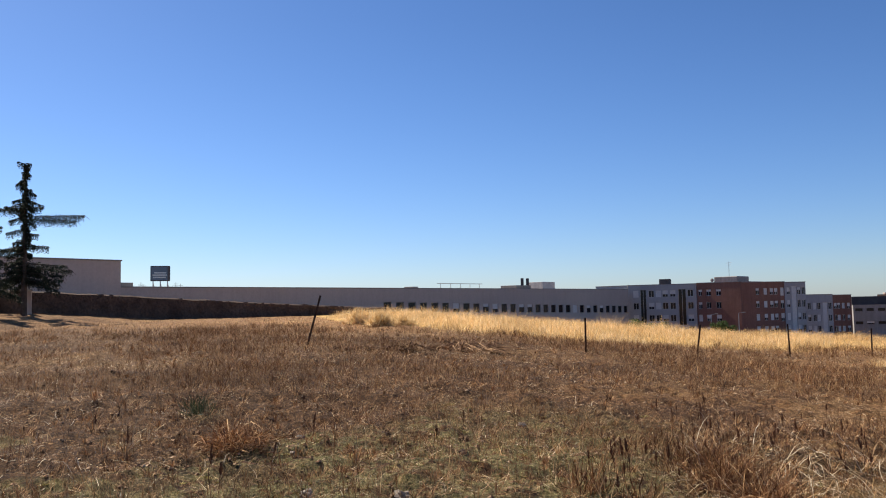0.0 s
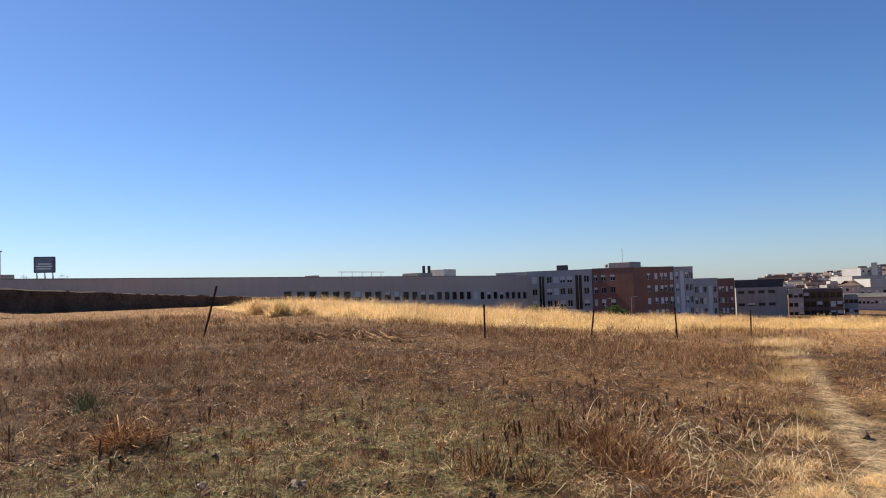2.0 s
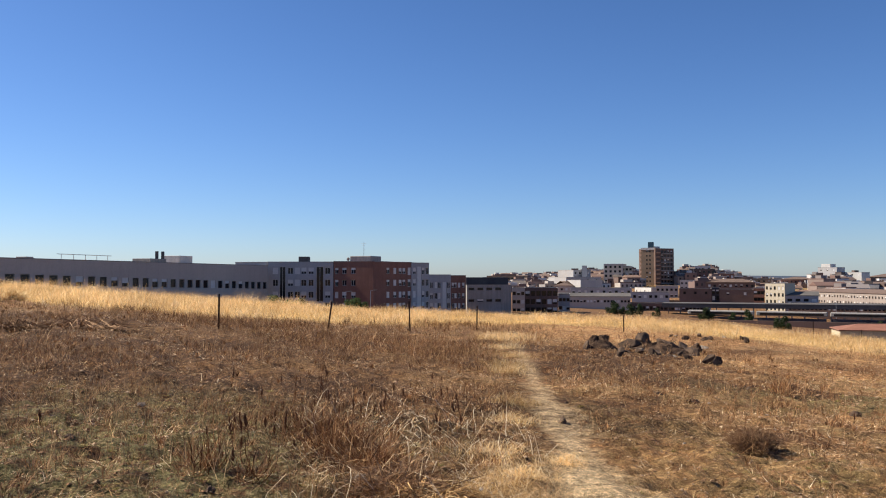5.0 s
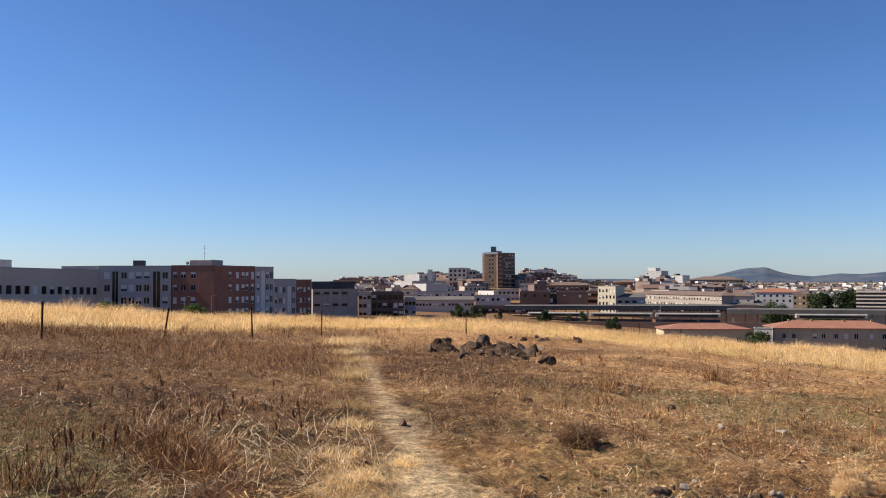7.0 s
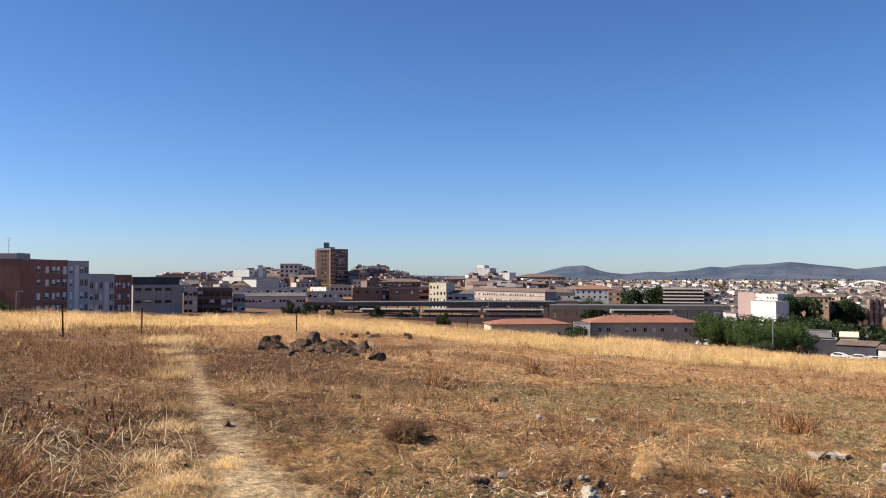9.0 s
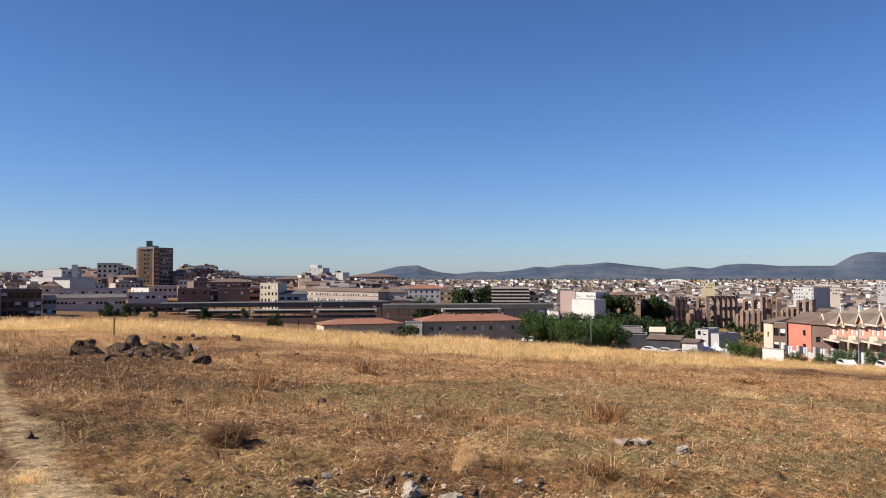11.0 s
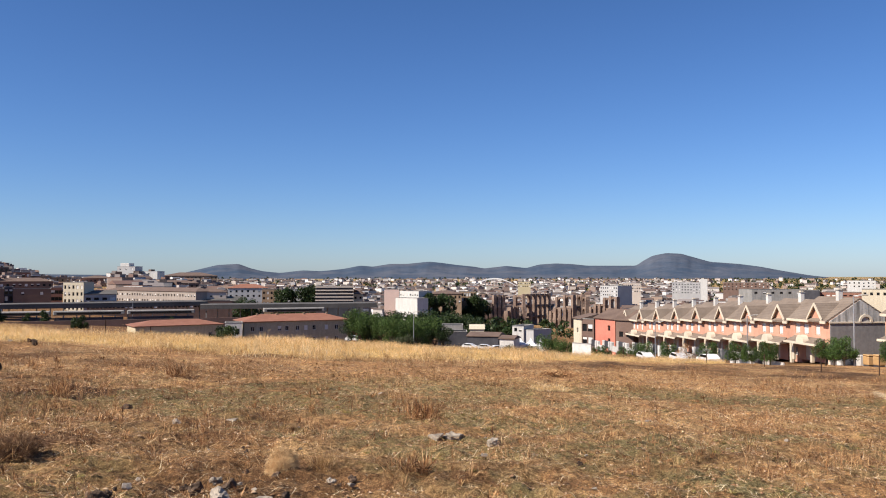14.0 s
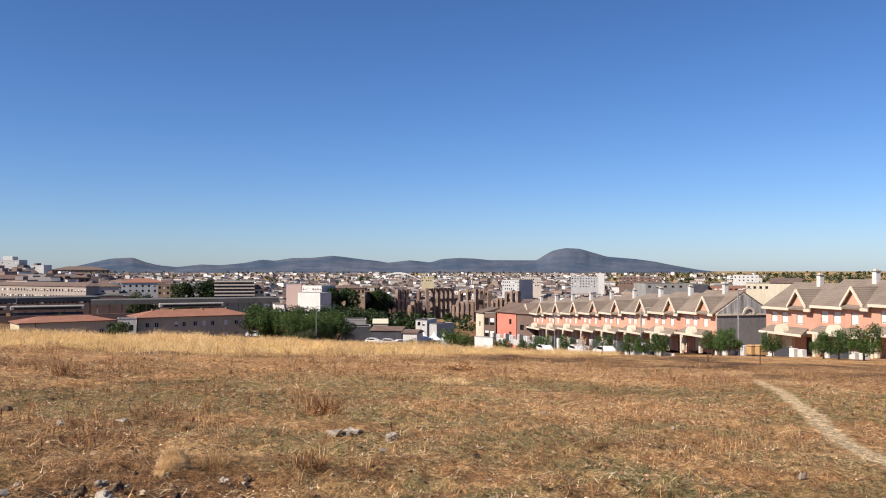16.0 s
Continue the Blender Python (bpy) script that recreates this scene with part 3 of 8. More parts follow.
def shell(name, w, depth, h, holes, material, side_holes=(), reveal=0.22, parapet=0.0):
    """Walls of a block: the front (y = 0) and the right-hand side with real openings, back, side and top plain."""
    bm = bmesh.new()

    def wall(width, cuts, to3):
        xs = sorted({0.0, width, *[round(c[0], 3) for c in cuts], *[round(c[2], 3) for c in cuts]})
        zs = sorted({0.0, h, *[round(c[1], 3) for c in cuts], *[round(c[3], 3) for c in cuts]})
        for x0, x1 in zip(xs, xs[1:]):
            for z0, z1 in zip(zs, zs[1:]):
                cx, cz = (x0 + x1) / 2, (z0 + z1) / 2
                if not any(c[0] < cx < c[2] and c[1] < cz < c[3] for c in cuts):
                    bm.faces.new([bm.verts.new(to3(x, 0, z)) for x, z in ((x0, z0), (x1, z0), (x1, z1), (x0, z1))])
        for x0, z0, x1, z1 in cuts:
            for a, b in (((x0, z0), (x1, z0)), ((x1, z0), (x1, z1)), ((x1, z1), (x0, z1)), ((x0, z1), (x0, z0))):
                bm.faces.new([bm.verts.new(q) for q in (to3(a[0], 0, a[1]), to3(b[0], 0, b[1]), to3(b[0], reveal, b[1]), to3(a[0], reveal, a[1]))])
    wall(w, holes, lambda x, y, z: (x, y, z))
    wall(depth, side_holes, lambda x, y, z: (w - y, x, z))
    for q in (((0, depth, 0), (w, depth, 0), (w, depth, h), (0, depth, h)), ((0, 0, 0), (0, depth, 0), (0, depth, h), (0, 0, h))):
        bm.faces.new([bm.verts.new(p) for p in q])
    t = h - parapet
    bm.faces.new([bm.verts.new(p) for p in ((0, 0, t), (w, 0, t), (w, depth, t), (0, depth, t))])
    me = bpy.data.meshes.new(name)
    bm.to_mesh(me)
    bm.free()
    me.materials.append(material)
    return me


WINDOWS = {}


def window_meshes(w, h):
    key = (round(w, 2), round(h, 2))
    if key not in WINDOWS:
        bm = bmesh.new()
        t = 0.07
        for b in ((0, 0, t, h), (w - t, 0, w, h), (t, 0, w - t, t), (t, h - t, w - t, h), (w / 2 - t / 2, t, w / 2 + t / 2, h - t)):
            box(bm, b[0], 0.0, b[1], b[2], 0.06, b[3])
        WINDOWS[key] = (bm_mesh("window_frame", bm, M_BLIND), box_mesh("pane", M_PANE, t, 0.03, t, w - t, 0.05, h - t))
    return WINDOWS[key]


BLINDS = {}


def blind_mesh(w, k):
    key = (round(w, 2), round(k, 2))
    if key not in BLINDS:
        BLINDS[key] = box_mesh("blind", M_BLIND, 0.03, -0.03, 0, w - 0.03, 0.0, k)
    return BLINDS[key]


RNG = random.Random(5)


def put_windows(parent, holes, reveal=0.22, blinds=0.5, frames=True, turn=None, shut=(0.35, 0.6, 1.0)):
    for x0, z0, x1, z1 in holes:
        w, h = x1 - x0, z1 - z0
        fr, pane = window_meshes(w, h)
        m = Matrix.Translation((x0, reveal - 0.08, z0))
        if turn is not None:
            m = turn @ m
        win = part("window", pane if not frames else fr, parent, m)
        if frames:
            part("pane", pane, win)
        if RNG.random() < blinds:
            k = h * RNG.choice(shut)
            part("blind", blind_mesh(w, k), win, Matrix.Translation((0, 0, h - k)), "white roller blind")


def rows_of(w, zs, cols, ww, wh):
    """Openings on a facade of that width: columns as fractions, rows as heights of the middle."""
    return [(c * w - ww / 2, z - wh / 2, c * w + ww / 2, z + wh / 2) for z in zs for c in cols]


def roof_hip(w, d, h, over=0.5, hip=None, material=None, name="roof", thick=0.18):
    hip = d / 2 if hip is None else hip
    x0, x1, y0, y1 = -over, w + over, -over, d + over
    r0, r1 = x0 + hip, x1 - hip
    v = [(x0, y0, 0), (x1, y0, 0), (x1, y1, 0), (x0, y1, 0), (r0, d / 2, h), (r1, d / 2, h)]
    v += [(x, y, z - thick) for x, y, z in v[:4]]
    f = [(0, 1, 5, 4), (1, 2, 5), (2, 3, 4, 5), (3, 0, 4), (1, 0, 6, 7), (2, 1, 7, 8), (3, 2, 8, 9), (0, 3, 9, 6), (6, 9, 8, 7)]
    return mesh_of(name, v, f, material)


def building(name, label, az0, d0, az1, d1, top, depth, material, cols=(), zs=(), ww=1.1, wh=1.4, roof="flat", roof_h=2.0, tiles=None, base=None,
             blinds=0.5, frames=False, category="building", group="", side=(), sill_roof=0.3, extra=()):
    """A block whose front runs from one heading and distance to another; top is the height of its wall's top."""
    p0, p1 = at(az0, d0), at(az1, d1)
    zb = min(gz(p0.x, p0.y), gz(p1.x, p1.y), gz(p1.x * (1 + depth / d1), p1.y * (1 + depth / d1))) - 0.8 if base is None else base
    m, w = frame_of(p0, p1, zb)
    h = top - zb
    b = thing(name, m, label, category, group)
    holes = [q for q in rows_of(w, [z - zb for z in zs], cols, ww, wh) if q[1] > 0.2 and q[3] < h - 0.1]
    holes += [(x0 * w, z0 - zb, x1 * w, z1 - zb) for x0, z0, x1, z1 in extra]
    sh = [q for q in rows_of(depth, [z - zb for z in zs], side, ww, wh) if q[1] > 0.2 and q[3] < h - 0.1]
    part("wall", shell("wall", w, depth, h, holes, material, sh, parapet=0.35 if roof == "flat" else 0.0), b)
    put_windows(b, holes, blinds=blinds, frames=frames)
    if sh:
        put_windows(b, sh, blinds=blinds, frames=frames, turn=Matrix.Translation((w, 0, 0)) @ Matrix.Rotation(radians(90), 4, "Z"))
    if roof == "hip":
        part("roof", roof_hip(w, depth, roof_h, 0.4, None, tiles or M_TILE_RED), b, Matrix.Translation((0, 0, h + 0.1)))
    elif roof == "gable":
        part("roof", roof_hip(w, depth, roof_h, 0.3, 0.02, tiles or M_TILE_RED), b, Matrix.Translation((0, 0, h + 0.1)))
    else:
        bm = bmesh.new()
        for q in ((-0.06, -0.06, w + 0.06, 0.25), (-0.06, depth - 0.25, w + 0.06, depth + 0.06), (-0.06, 0.25, 0.25, depth - 0.25), (w - 0.25, 0.25, w + 0.06, depth - 0.25)):
            box(bm, q[0], q[1], h, q[2], q[3], h + 0.14)
        part("coping", bm_mesh("coping", bm, M_CONCRETE), b)
    return b, m, w, h


def hz(d, el):
    """The height at a distance that shows at an elevation from the eye."""
    return 1.6 + d * math.tan(radians(el))


# -- the long beige hall behind the rubble wall, with its row of windows
hall, hm, hw, hh = building("warehouse", "long low beige rendered warehouse with one row of windows", -22, 104, 12.9, 203, 4.45, 40, M_RENDER_BEIGE,
                            base=-8, blinds=0.14, frames=False,
                            extra=[((i + 0.18) / 44, 1.5 - 1.9 * (i - 14) / 30 - 0.85, (i + 0.80) / 44, 1.5 - 1.9 * (i - 14) / 30 + 0.8) for i in range(15, 44)])
bm = bmesh.new()
box(bm, 0, 0, 0, 22, 30, 15.6)
part("tall_block", bm_mesh("tall_block", bm, M_RENDER_BEIGE), hall, Matrix.Translation((-22.0, -0.3, 0)), "taller blank end block")
bm = bmesh.new()
box(bm, -22.1, -0.42, 15.6, 0.1, 30.1, 15.75)
part("coping", bm_mesh("coping", bm, M_CONCRETE), hall)
zt = hh


def hall_box(name, label, x0, x1, y0, y1, z0, z1, material):
    bm = bmesh.new()
    box(bm, x0, y0, z0, x1, y1, z1)
    bmesh.ops.bevel(bm, geom=bm.edges[:], offset=0.05, segments=1, affect="EDGES")
    return part(name, bm_mesh(name, bm, material), hall, None, label)


hall_box("roof_hut", "small pale roof hut", 98, 103, 3, 7, zt - 0.3, zt + 1.7, M_RENDER_WHITE)
hall_box("roof_hut", "low roof hut with flues", 88, 93.5, 3, 7, zt - 0.3, zt + 0.9, M_CONCRETE)
for x in (90.6, 92.6):
    hall_box("flue", "dark square flue", x, x + 0.5, 3.2, 3.7, zt + 0.9, zt + 2.4, M_DARK)
hall_box("roof_vent", "grey roof vent", 57, 58.6, 4, 6, zt - 0.3, zt + 0.5, M_CONCRETE)
bm = bmesh.new()
for i in range(5):
    tube(bm, (66 + i * 3.0, 5, zt - 0.3), (66 + i * 3.0, 5, zt + 1.15), 0.05, 0.05)
for z in (zt + 1.15,):
    tube(bm, (65, 5, z), (79, 5, z), 0.06, 0.06)
part("roof_rail", bm_mesh("roof_rail", bm, M_STEEL), hall, None, "thin steel roof rail")
hall_box("roof_unit", "grey air handling unit", 1.2, 4.0, 4, 6, zt - 0.3, zt + 0.75, M_CONCRETE)


def build_billboard():
    p = at(-19.45, 150)
    b = thing("rooftop_sign", look_flat(p, 6.75), "dark blue rooftop sign box with pale markings", "sign")
    bm = bmesh.new()
    box(bm, -1.65, -0.25, 0, 1.65, 0.25, 2.7)
    bmesh.ops.bevel(bm, geom=bm.edges[:], offset=0.06, segments=2, affect="EDGES")
    part("box", bm_mesh("box", bm, M_DARK), b)
    part("face", box_mesh("face", M_SIGN, -1.5, -0.28, 0.15, 1.2, -0.255, 2.55), b, None, "dark blue face")
    for z0, x0, x1 in ((1.35, -1.0, 1.0), (0.95, -1.3, 1.1), (0.55, -1.2, 0.9)):
        part("marking", box_mesh("marking", M_SIGN_MARK, x0, -0.295, z0, x1, -0.283, z0 + 0.22), b)
    for x in (-1.2, 0, 1.2):
        bm = bmesh.new()
        tube(bm, (x, 0, -4), (x, 0, 0), 0.09, 0.09)
        tube(bm, (x, 0.2, -0.1), (x + 0.4, 1.6, -2.0), 0.05, 0.05)
        part("leg", bm_mesh("leg", bm, M_STEEL), b)
    for i, x in enumerate((-3.2, -2.7, 2.1, 2.6, 3.4)):
        bm = bmesh.new()
        tube(bm, (x, 0, -4), (x, 0, -0.2 - 0.3 * (i % 3)), 0.04, 0.03)
        for k in range(3):
            z = -0.5 - 0.25 * k - 0.3 * (i % 3)
            tube(bm, (x - 0.4, 0, z), (x + 0.4, 0, z), 0.025, 0.025)
        part("aerial", bm_mesh("aerial", bm, M_STEEL), b)


def look_flat(p, z, turn=0.0):
    """A pose at p, height z, whose -y side faces the first eye, turned further by some degrees."""
    a = math.atan2(p.x, p.y)
    return Matrix.Translation((p.x, p.y, z)) @ Matrix.Rotation(-a + radians(turn), 4, "Z")


build_billboard()


# -- the rubble wall in front of it
def build_rubble_wall():
    pts = [(-36, 66, 3.9), (-27, 75, 3.36), (-22, 78, 3.0), (-15, 83, 2.35), (-7.4, 88, 1.62), (-3, 92, 1.3)]
    w = tagged(new("boundary_wall"), "old dark rubble stone boundary wall behind the field", "wall", kind="structure")
    prev = None
    for (a0, d0, t0), (a1, d1, t1) in zip(pts, pts[1:]):
        n = max(4, int((at(a1, d1) - at(a0, d0)).length / 1.2))
        bm = bmesh.new()
        for i in range(n + 1):
            f = i / n
            p = at(a0 + (a1 - a0) * f, d0 + (d1 - d0) * f)
            out = p.normalized() * 0.5
            j = 0.09 * noise.noise(Vector((p.x * 0.8, p.y * 0.8, 0)))
            t = t0 + (t1 - t0) * f + j
            g = gz(p.x, p.y) - 0.5
            ring = [bm.verts.new(q) for q in ((p.x, p.y, g), (p.x + 0.05, p.y + j, t - 0.06), (p.x + out.x * 0.5, p.y + out.y * 0.5, t + 0.05), (p.x + out.x, p.y + out.y, t - 0.05), (p.x + out.x, p.y + out.y, g))]
            if i:
                for k in range(4):
                    bm.faces.new((prev[k], ring[k], ring[k + 1], prev[k + 1]))
            prev = ring
        part("wall_length", bm_mesh("wall_length", bm, M_STONEWALL), w)
    # stones of the wall that stand proud
    rr = random.Random(3)
    shapes = [rock_mesh("stone", M_STONEWALL, s, 0.18, (1.0, 0.45, 0.6)) for s in range(4)]
    for i in range(260):
        k = rr.uniform(0, 4.2)
        (a0, d0, t0), (a1, d1, t1) = pts[int(k)], pts[int(k) + 1]
        f = k - int(k)
        p = at(a0 + (a1 - a0) * f, d0 + (d1 - d0) * f)
        g = gz(p.x, p.y)
        z = g + rr.uniform(0.1, 1) * max(0.3, t0 + (t1 - t0) * f - g)
        part("stone", shapes[i % 4], w, look_flat(p, z) @ Matrix.Diagonal((rr.uniform(1.0, 2.2), rr.uniform(0.2, 0.5), rr.uniform(0.8, 1.6), 1)))


def rock_mesh(name, material, seed, r=0.5, squash=(1, 0.8, 0.6), sub=2, rough=0.55):
    bm = bmesh.new()
    bmesh.ops.create_icosphere(bm, subdivisions=sub, radius=r)
    off = Vector((seed * 7.3, seed * 3.1, 0))
    for v in bm.verts:
        n = v.co.normalized()
        k = 1 + rough * noise.noise(n * 1.3 + off) + 0.35 * rough * noise.noise(n * 3.5 + off)
        v.co = Vector((v.co.x * squash[0], v.co.y * squash[1], v.co.z * squash[2])) * k
    return bm_mesh(name, bm, material)


build_rubble_wall()

# -- the grey and brick apartment blocks
rows3 = (3.25, 0.25, -2.75, -5.6)
G = "apartment blocks by the field"
b, m, w, h = building("apartment_block", "grey rendered apartment block with dark stair windows", 12.9, 206, 17.42, 203, hz(204, 1.08), 14, M_RENDER_GREY,
                      cols=(0.115, 0.345, 0.45, 0.55, 0.66, 0.915), zs=rows3, ww=1.35, wh=1.65, frames=True, blinds=0.4, group=G, base=-8.5,
                      extra=[(0.18, -4.5, 0.27, 4.3), (0.74, -4.5, 0.85, 4.3)])
part("lift_house", box_mesh("lift_house", M_DARK, 6.9, 4, h - 0.3, 9.4, 7, h + 1.5, bevel=0.1), b, None, "dark roof housing with an overhanging lid")
b, m, w, h = building("apartment_block", "grey rendered block end behind the warehouse roof", 10.7, 214, 12.85, 208, hz(210, 1.05), 12, M_RENDER_GREY, group=G, base=-8.5)
b, m, w, h = building("apartment_block", "red brick apartment block with white blinds", 17.45, 203, 20.24, 198, hz(200, 1.13), 14, M_BRICK, cols=(0.27, 0.5), zs=rows3, ww=1.25, wh=1.5,
                      frames=True, blinds=0.9, group=G, base=-8.5, extra=[(0.03, 2.5, 0.12, 4.0), (0.03, -0.6, 0.12, 1.0), (0.03, -3.6, 0.12, -2.0)])
part("roof_house", box_mesh("roof_house", M_CONCRETE, 3.0, 3, h - 0.3, 8.9, 9, h + 1.45, bevel=0.12), b, None, "grey roof house")
bm = bmesh.new()
tube(bm, (6.4, 4, h + 1.3), (6.4, 4, h + 5.0), 0.05, 0.04)
for i, z in enumerate((4.7, 4.2, 3.0)):
    tube(bm, (5.7 + 0.2 * i, 4, h + z), (7.1 - 0.2 * i, 4, h + z), 0.035, 0.035)
part("aerial", bm_mesh("aerial", bm, M_STEEL), b, None, "thin steel television aerial")
bm = bmesh.new()
bmesh.ops.create_uvsphere(bm, u_segments=10, v_segments=6, radius=0.45)
bmesh.ops.scale(bm, vec=(1, 0.35, 1), verts=bm.verts)
bmesh.ops.translate(bm, vec=(2.5, 3, h + 0.7), verts=bm.verts)
part("dish", bm_mesh("dish", bm, M_CONCRETE), b, None, "round satellite dish")
building("apartment_block", "red brick apartment wing with balconies", 20.24, 198.5, 22.95, 206, hz(202, 1.08), 14, M_BRICK, cols=(0.38, 0.56, 0.7, 0.8), zs=rows3, ww=1.0, wh=1.5, frames=True,
         blinds=0.7, group=G, base=-8.5, extra=[(0.9, 2.2, 0.985, 4.1), (0.9, -0.8, 0.985, 1.1), (0.9, -3.8, 0.985, -1.9)])
building("apartment_block", "grey rendered stair end with a dark glazed strip", 22.95, 205.8, 24.2, 209, hz(207, 1.02), 14, M_RENDER_GREY, cols=(0.18, 0.68, 0.9), zs=rows3, ww=0.9, wh=1.7, frames=True,
         group=G, base=-8.5, extra=[(0.33, -7.0, 0.56, 4.4)], side=(0.2, 0.5, 0.8))
b = building("apartment_block", "lower grey rendered apartment block", 24.2, 224, 25.75, 227, hz(225, 0.17), 13, M_RENDER_GREY, cols=(0.12, 0.32, 0.48, 0.9), zs=(-0.6, -3.6, -6.4), ww=0.85, wh=1.7,
             frames=True, group=G, base=-9, extra=[(0.62, -7.0, 0.8, 0.3)])
building("apartment_block", "lower red brick apartment block", 25.75, 227, 26.82, 229, hz(228, 0.12), 13, M_BRICK, cols=(0.14, 0.32, 0.56, 0.84), zs=(-0.6, -3.6, -6.4), ww=0.75, wh=1.4, frames=True,
         blinds=0.9, group=G, base=-9, side=(0.3, 0.7))
G = "town blocks"
b, m, w, h = building("office_block", "pale grey low block with strip windows", 26.9, 262, 30.05, 266, hz(263, -0.55), 18, M_CONCRETE, cols=(0.1, 0.3, 0.5, 0.7), zs=(-2.2, -6.0), ww=2.0, wh=0.9, group=G, blinds=0.1)
part("upper_storey", box_mesh("upper_storey", M_DARK, 0.3, 2.5, h - 0.3, w - 0.3, 16, h + 2.55, bevel=0.1), b, None, "set back dark upper storey")


def town(name, label, az0, az1, d, el, depth, material, floors=0, bays=0, ww=1.2, wh=1.3, roof="flat", roof_h=2.0, tiles=None, blinds=0.4, slant=0.0, side=(), group="town blocks"):
    top = hz(d, el)
    zs = [top - 2.0 - 3.0 * i for i in range(floors)]
    cols = [(i + 0.5) / bays for i in range(bays)]
    return building(name, label, az0, d - slant / 2, az1, d + slant / 2, top, depth, material, cols, zs, ww, wh, roof, roof_h, tiles, blinds=blinds, side=side, group=group)


# -- the town on the rise, from the apartment blocks to the tower
town("apartment_block", "dark flat roofed block with balconies", 30.1, 31.0, 290, -0.75, 14, M_RENDER_BEIGE, 3, 3)
town("apartment_block", "dark brown block with deep balconies", 31.0, 33.3, 295, -0.75, 14, M_BRICK_DARK, 3, 6, 1.6, 1.8)
town("house", "grey rendered house with three windows", 33.35, 34.15, 300, -1.2, 12, M_RENDER_GREY, 2, 3)
town("apartment_block", "wide brown block on the rise", 28.3, 31.2, 640, 0.1, 20, M_BRICK_TAN, 2, 12, 1.3, 1.3)
town("apartment_block", "small brown roof storey", 29.0, 30.4, 650, 0.22, 16, M_BRICK_DARK)
b, m, w, h = town("apartment_block", "pale grey stepped apartment block", 33.9, 36.3, 520, 0.0, 22, M_RENDER_GREY, 2, 4, slant=14)
town("apartment_block", "pale grey stepped apartment block with a stair tower", 34.4, 35.6, 540, 0.5, 18, M_RENDER_GREY, 4, 4, slant=8)
town("apartment_block", "grey narrow stair tower", 35.0, 35.35, 536, 0.8, 8, M_RENDER_GREY)
town("apartment_block", "grey blank gabled block", 34.9, 36.4, 470, -0.2, 18, M_RENDER_GREY, slant=6)
town("apartment_block", "beige block with stacked balconies", 36.5, 37.75, 560, 0.92, 20, M_RENDER_BEIGE, 5, 4, 1.6, 1.7, slant=-2)
town("apartment_block", "cream block with stacked balconies", 37.7, 38.45, 565, 0.75, 20, M_RENDER_CREAM, 5, 3, 1.8, 1.7)
town("hall", "long low beige railway shed", 33.2, 38.3, 350, -1.35, 14, M_RENDER_BEIGE, 1, 22, 1.0, 1.0, "gable", 1.4, M_METAL_ROOF)
town("apartment_block", "long grey block below the rise", 34.2, 38.4, 430, -0.75, 16, M_RENDER_GREY, 2, 10, 1.4, 1.4)
town("apartment_block", "grey block with a terracotta roof storey", 33.1, 34.4, 460, -0.6, 16, M_RENDER_BEIGE, 2, 4, 1.3, 1.3, "hip", 2.5, M_TILE_OLD)
town("apartment_block", "white block in sunlight", 38.6, 39.7, 470, -0.72, 14, M_RENDER_WHITE, 2, 4, slant=-22)
town("apartment_block", "grey block under the tower", 38.4, 40.9, 400, -1.05, 14, M_RENDER_GREY, 2, 7, 1.4, 1.4)
town("apartment_block", "beige block under the tower", 40.0, 41.5, 440, -0.6, 14, M_RENDER_BEIGE, 2, 5, 1.3, 1.3)

# the tower: a tan half and a balconied half painted darker for its shade
zt = hz(600, 2.0)
b, m, w, h = building("tower_block", "tall tan brick tower block with balconies", 39.05, 596, 40.0, 594, zt, 18, M_BRICK_TAN, (0.4, 0.62), [zt - 2.5 - 3.05 * i for i in range(9)], 1.1, 1.3, blinds=0.3, base=-14)
part("band", box_mesh("band", M_RENDER_WHITE, -0.2, -0.25, h - 1.3, w + 0.2, -0.02, h + 0.2), b, None, "white parapet band")
part("roof_sign", box_mesh("roof_sign", M_SIGN_TEAL, w - 5.6, 2, h + 0.15, w - 1.9, 5, h + 4.4, bevel=0.1), b, None, "dark teal roof sign")
for i in range(10):
    part("balcony", box_mesh("balcony", M_BRICK_TAN, -0.9, 0.5, h - 4.0 - 3.05 * i, -0.02, 4, h - 2.9 - 3.05 * i), b)
    part("balcony", box_mesh("balcony", M_BRICK_DARK, w + 0.3, -0.9, h - 4.0 - 3.05 * i, w + 3.6, 0.3, h - 2.9 - 3.05 * i), b)
b2, m2, w2, h2 = building("tower_block", "half of the tower coloured dark brown for its shade, with stacked balconies", 40.0, 593, 41.22, 604, zt - 0.4, 18, M_BRICK_DARK, (0.36, 0.53, 0.7, 0.87), [zt - 2.6 - 3.05 * i for i in range(10)], 1.5, 1.7, blinds=0.35, base=-14, side=(0.3, 0.7))
part("roof_house", box_mesh("roof_house", M_RENDER_WHITE, 2.5, 4, h2 - 0.2, 7.5, 9, h2 + 1.6, bevel=0.1), b2, None, "white roof house")
for i in range(10):
    part("balcony", box_mesh("balcony", M_CONCRETE, w2 * 0.3, -1.0, h2 - 4.1 - 3.05 * i, w2 * 0.96, -0.02, h2 - 3.3 - 3.05 * i), b2)

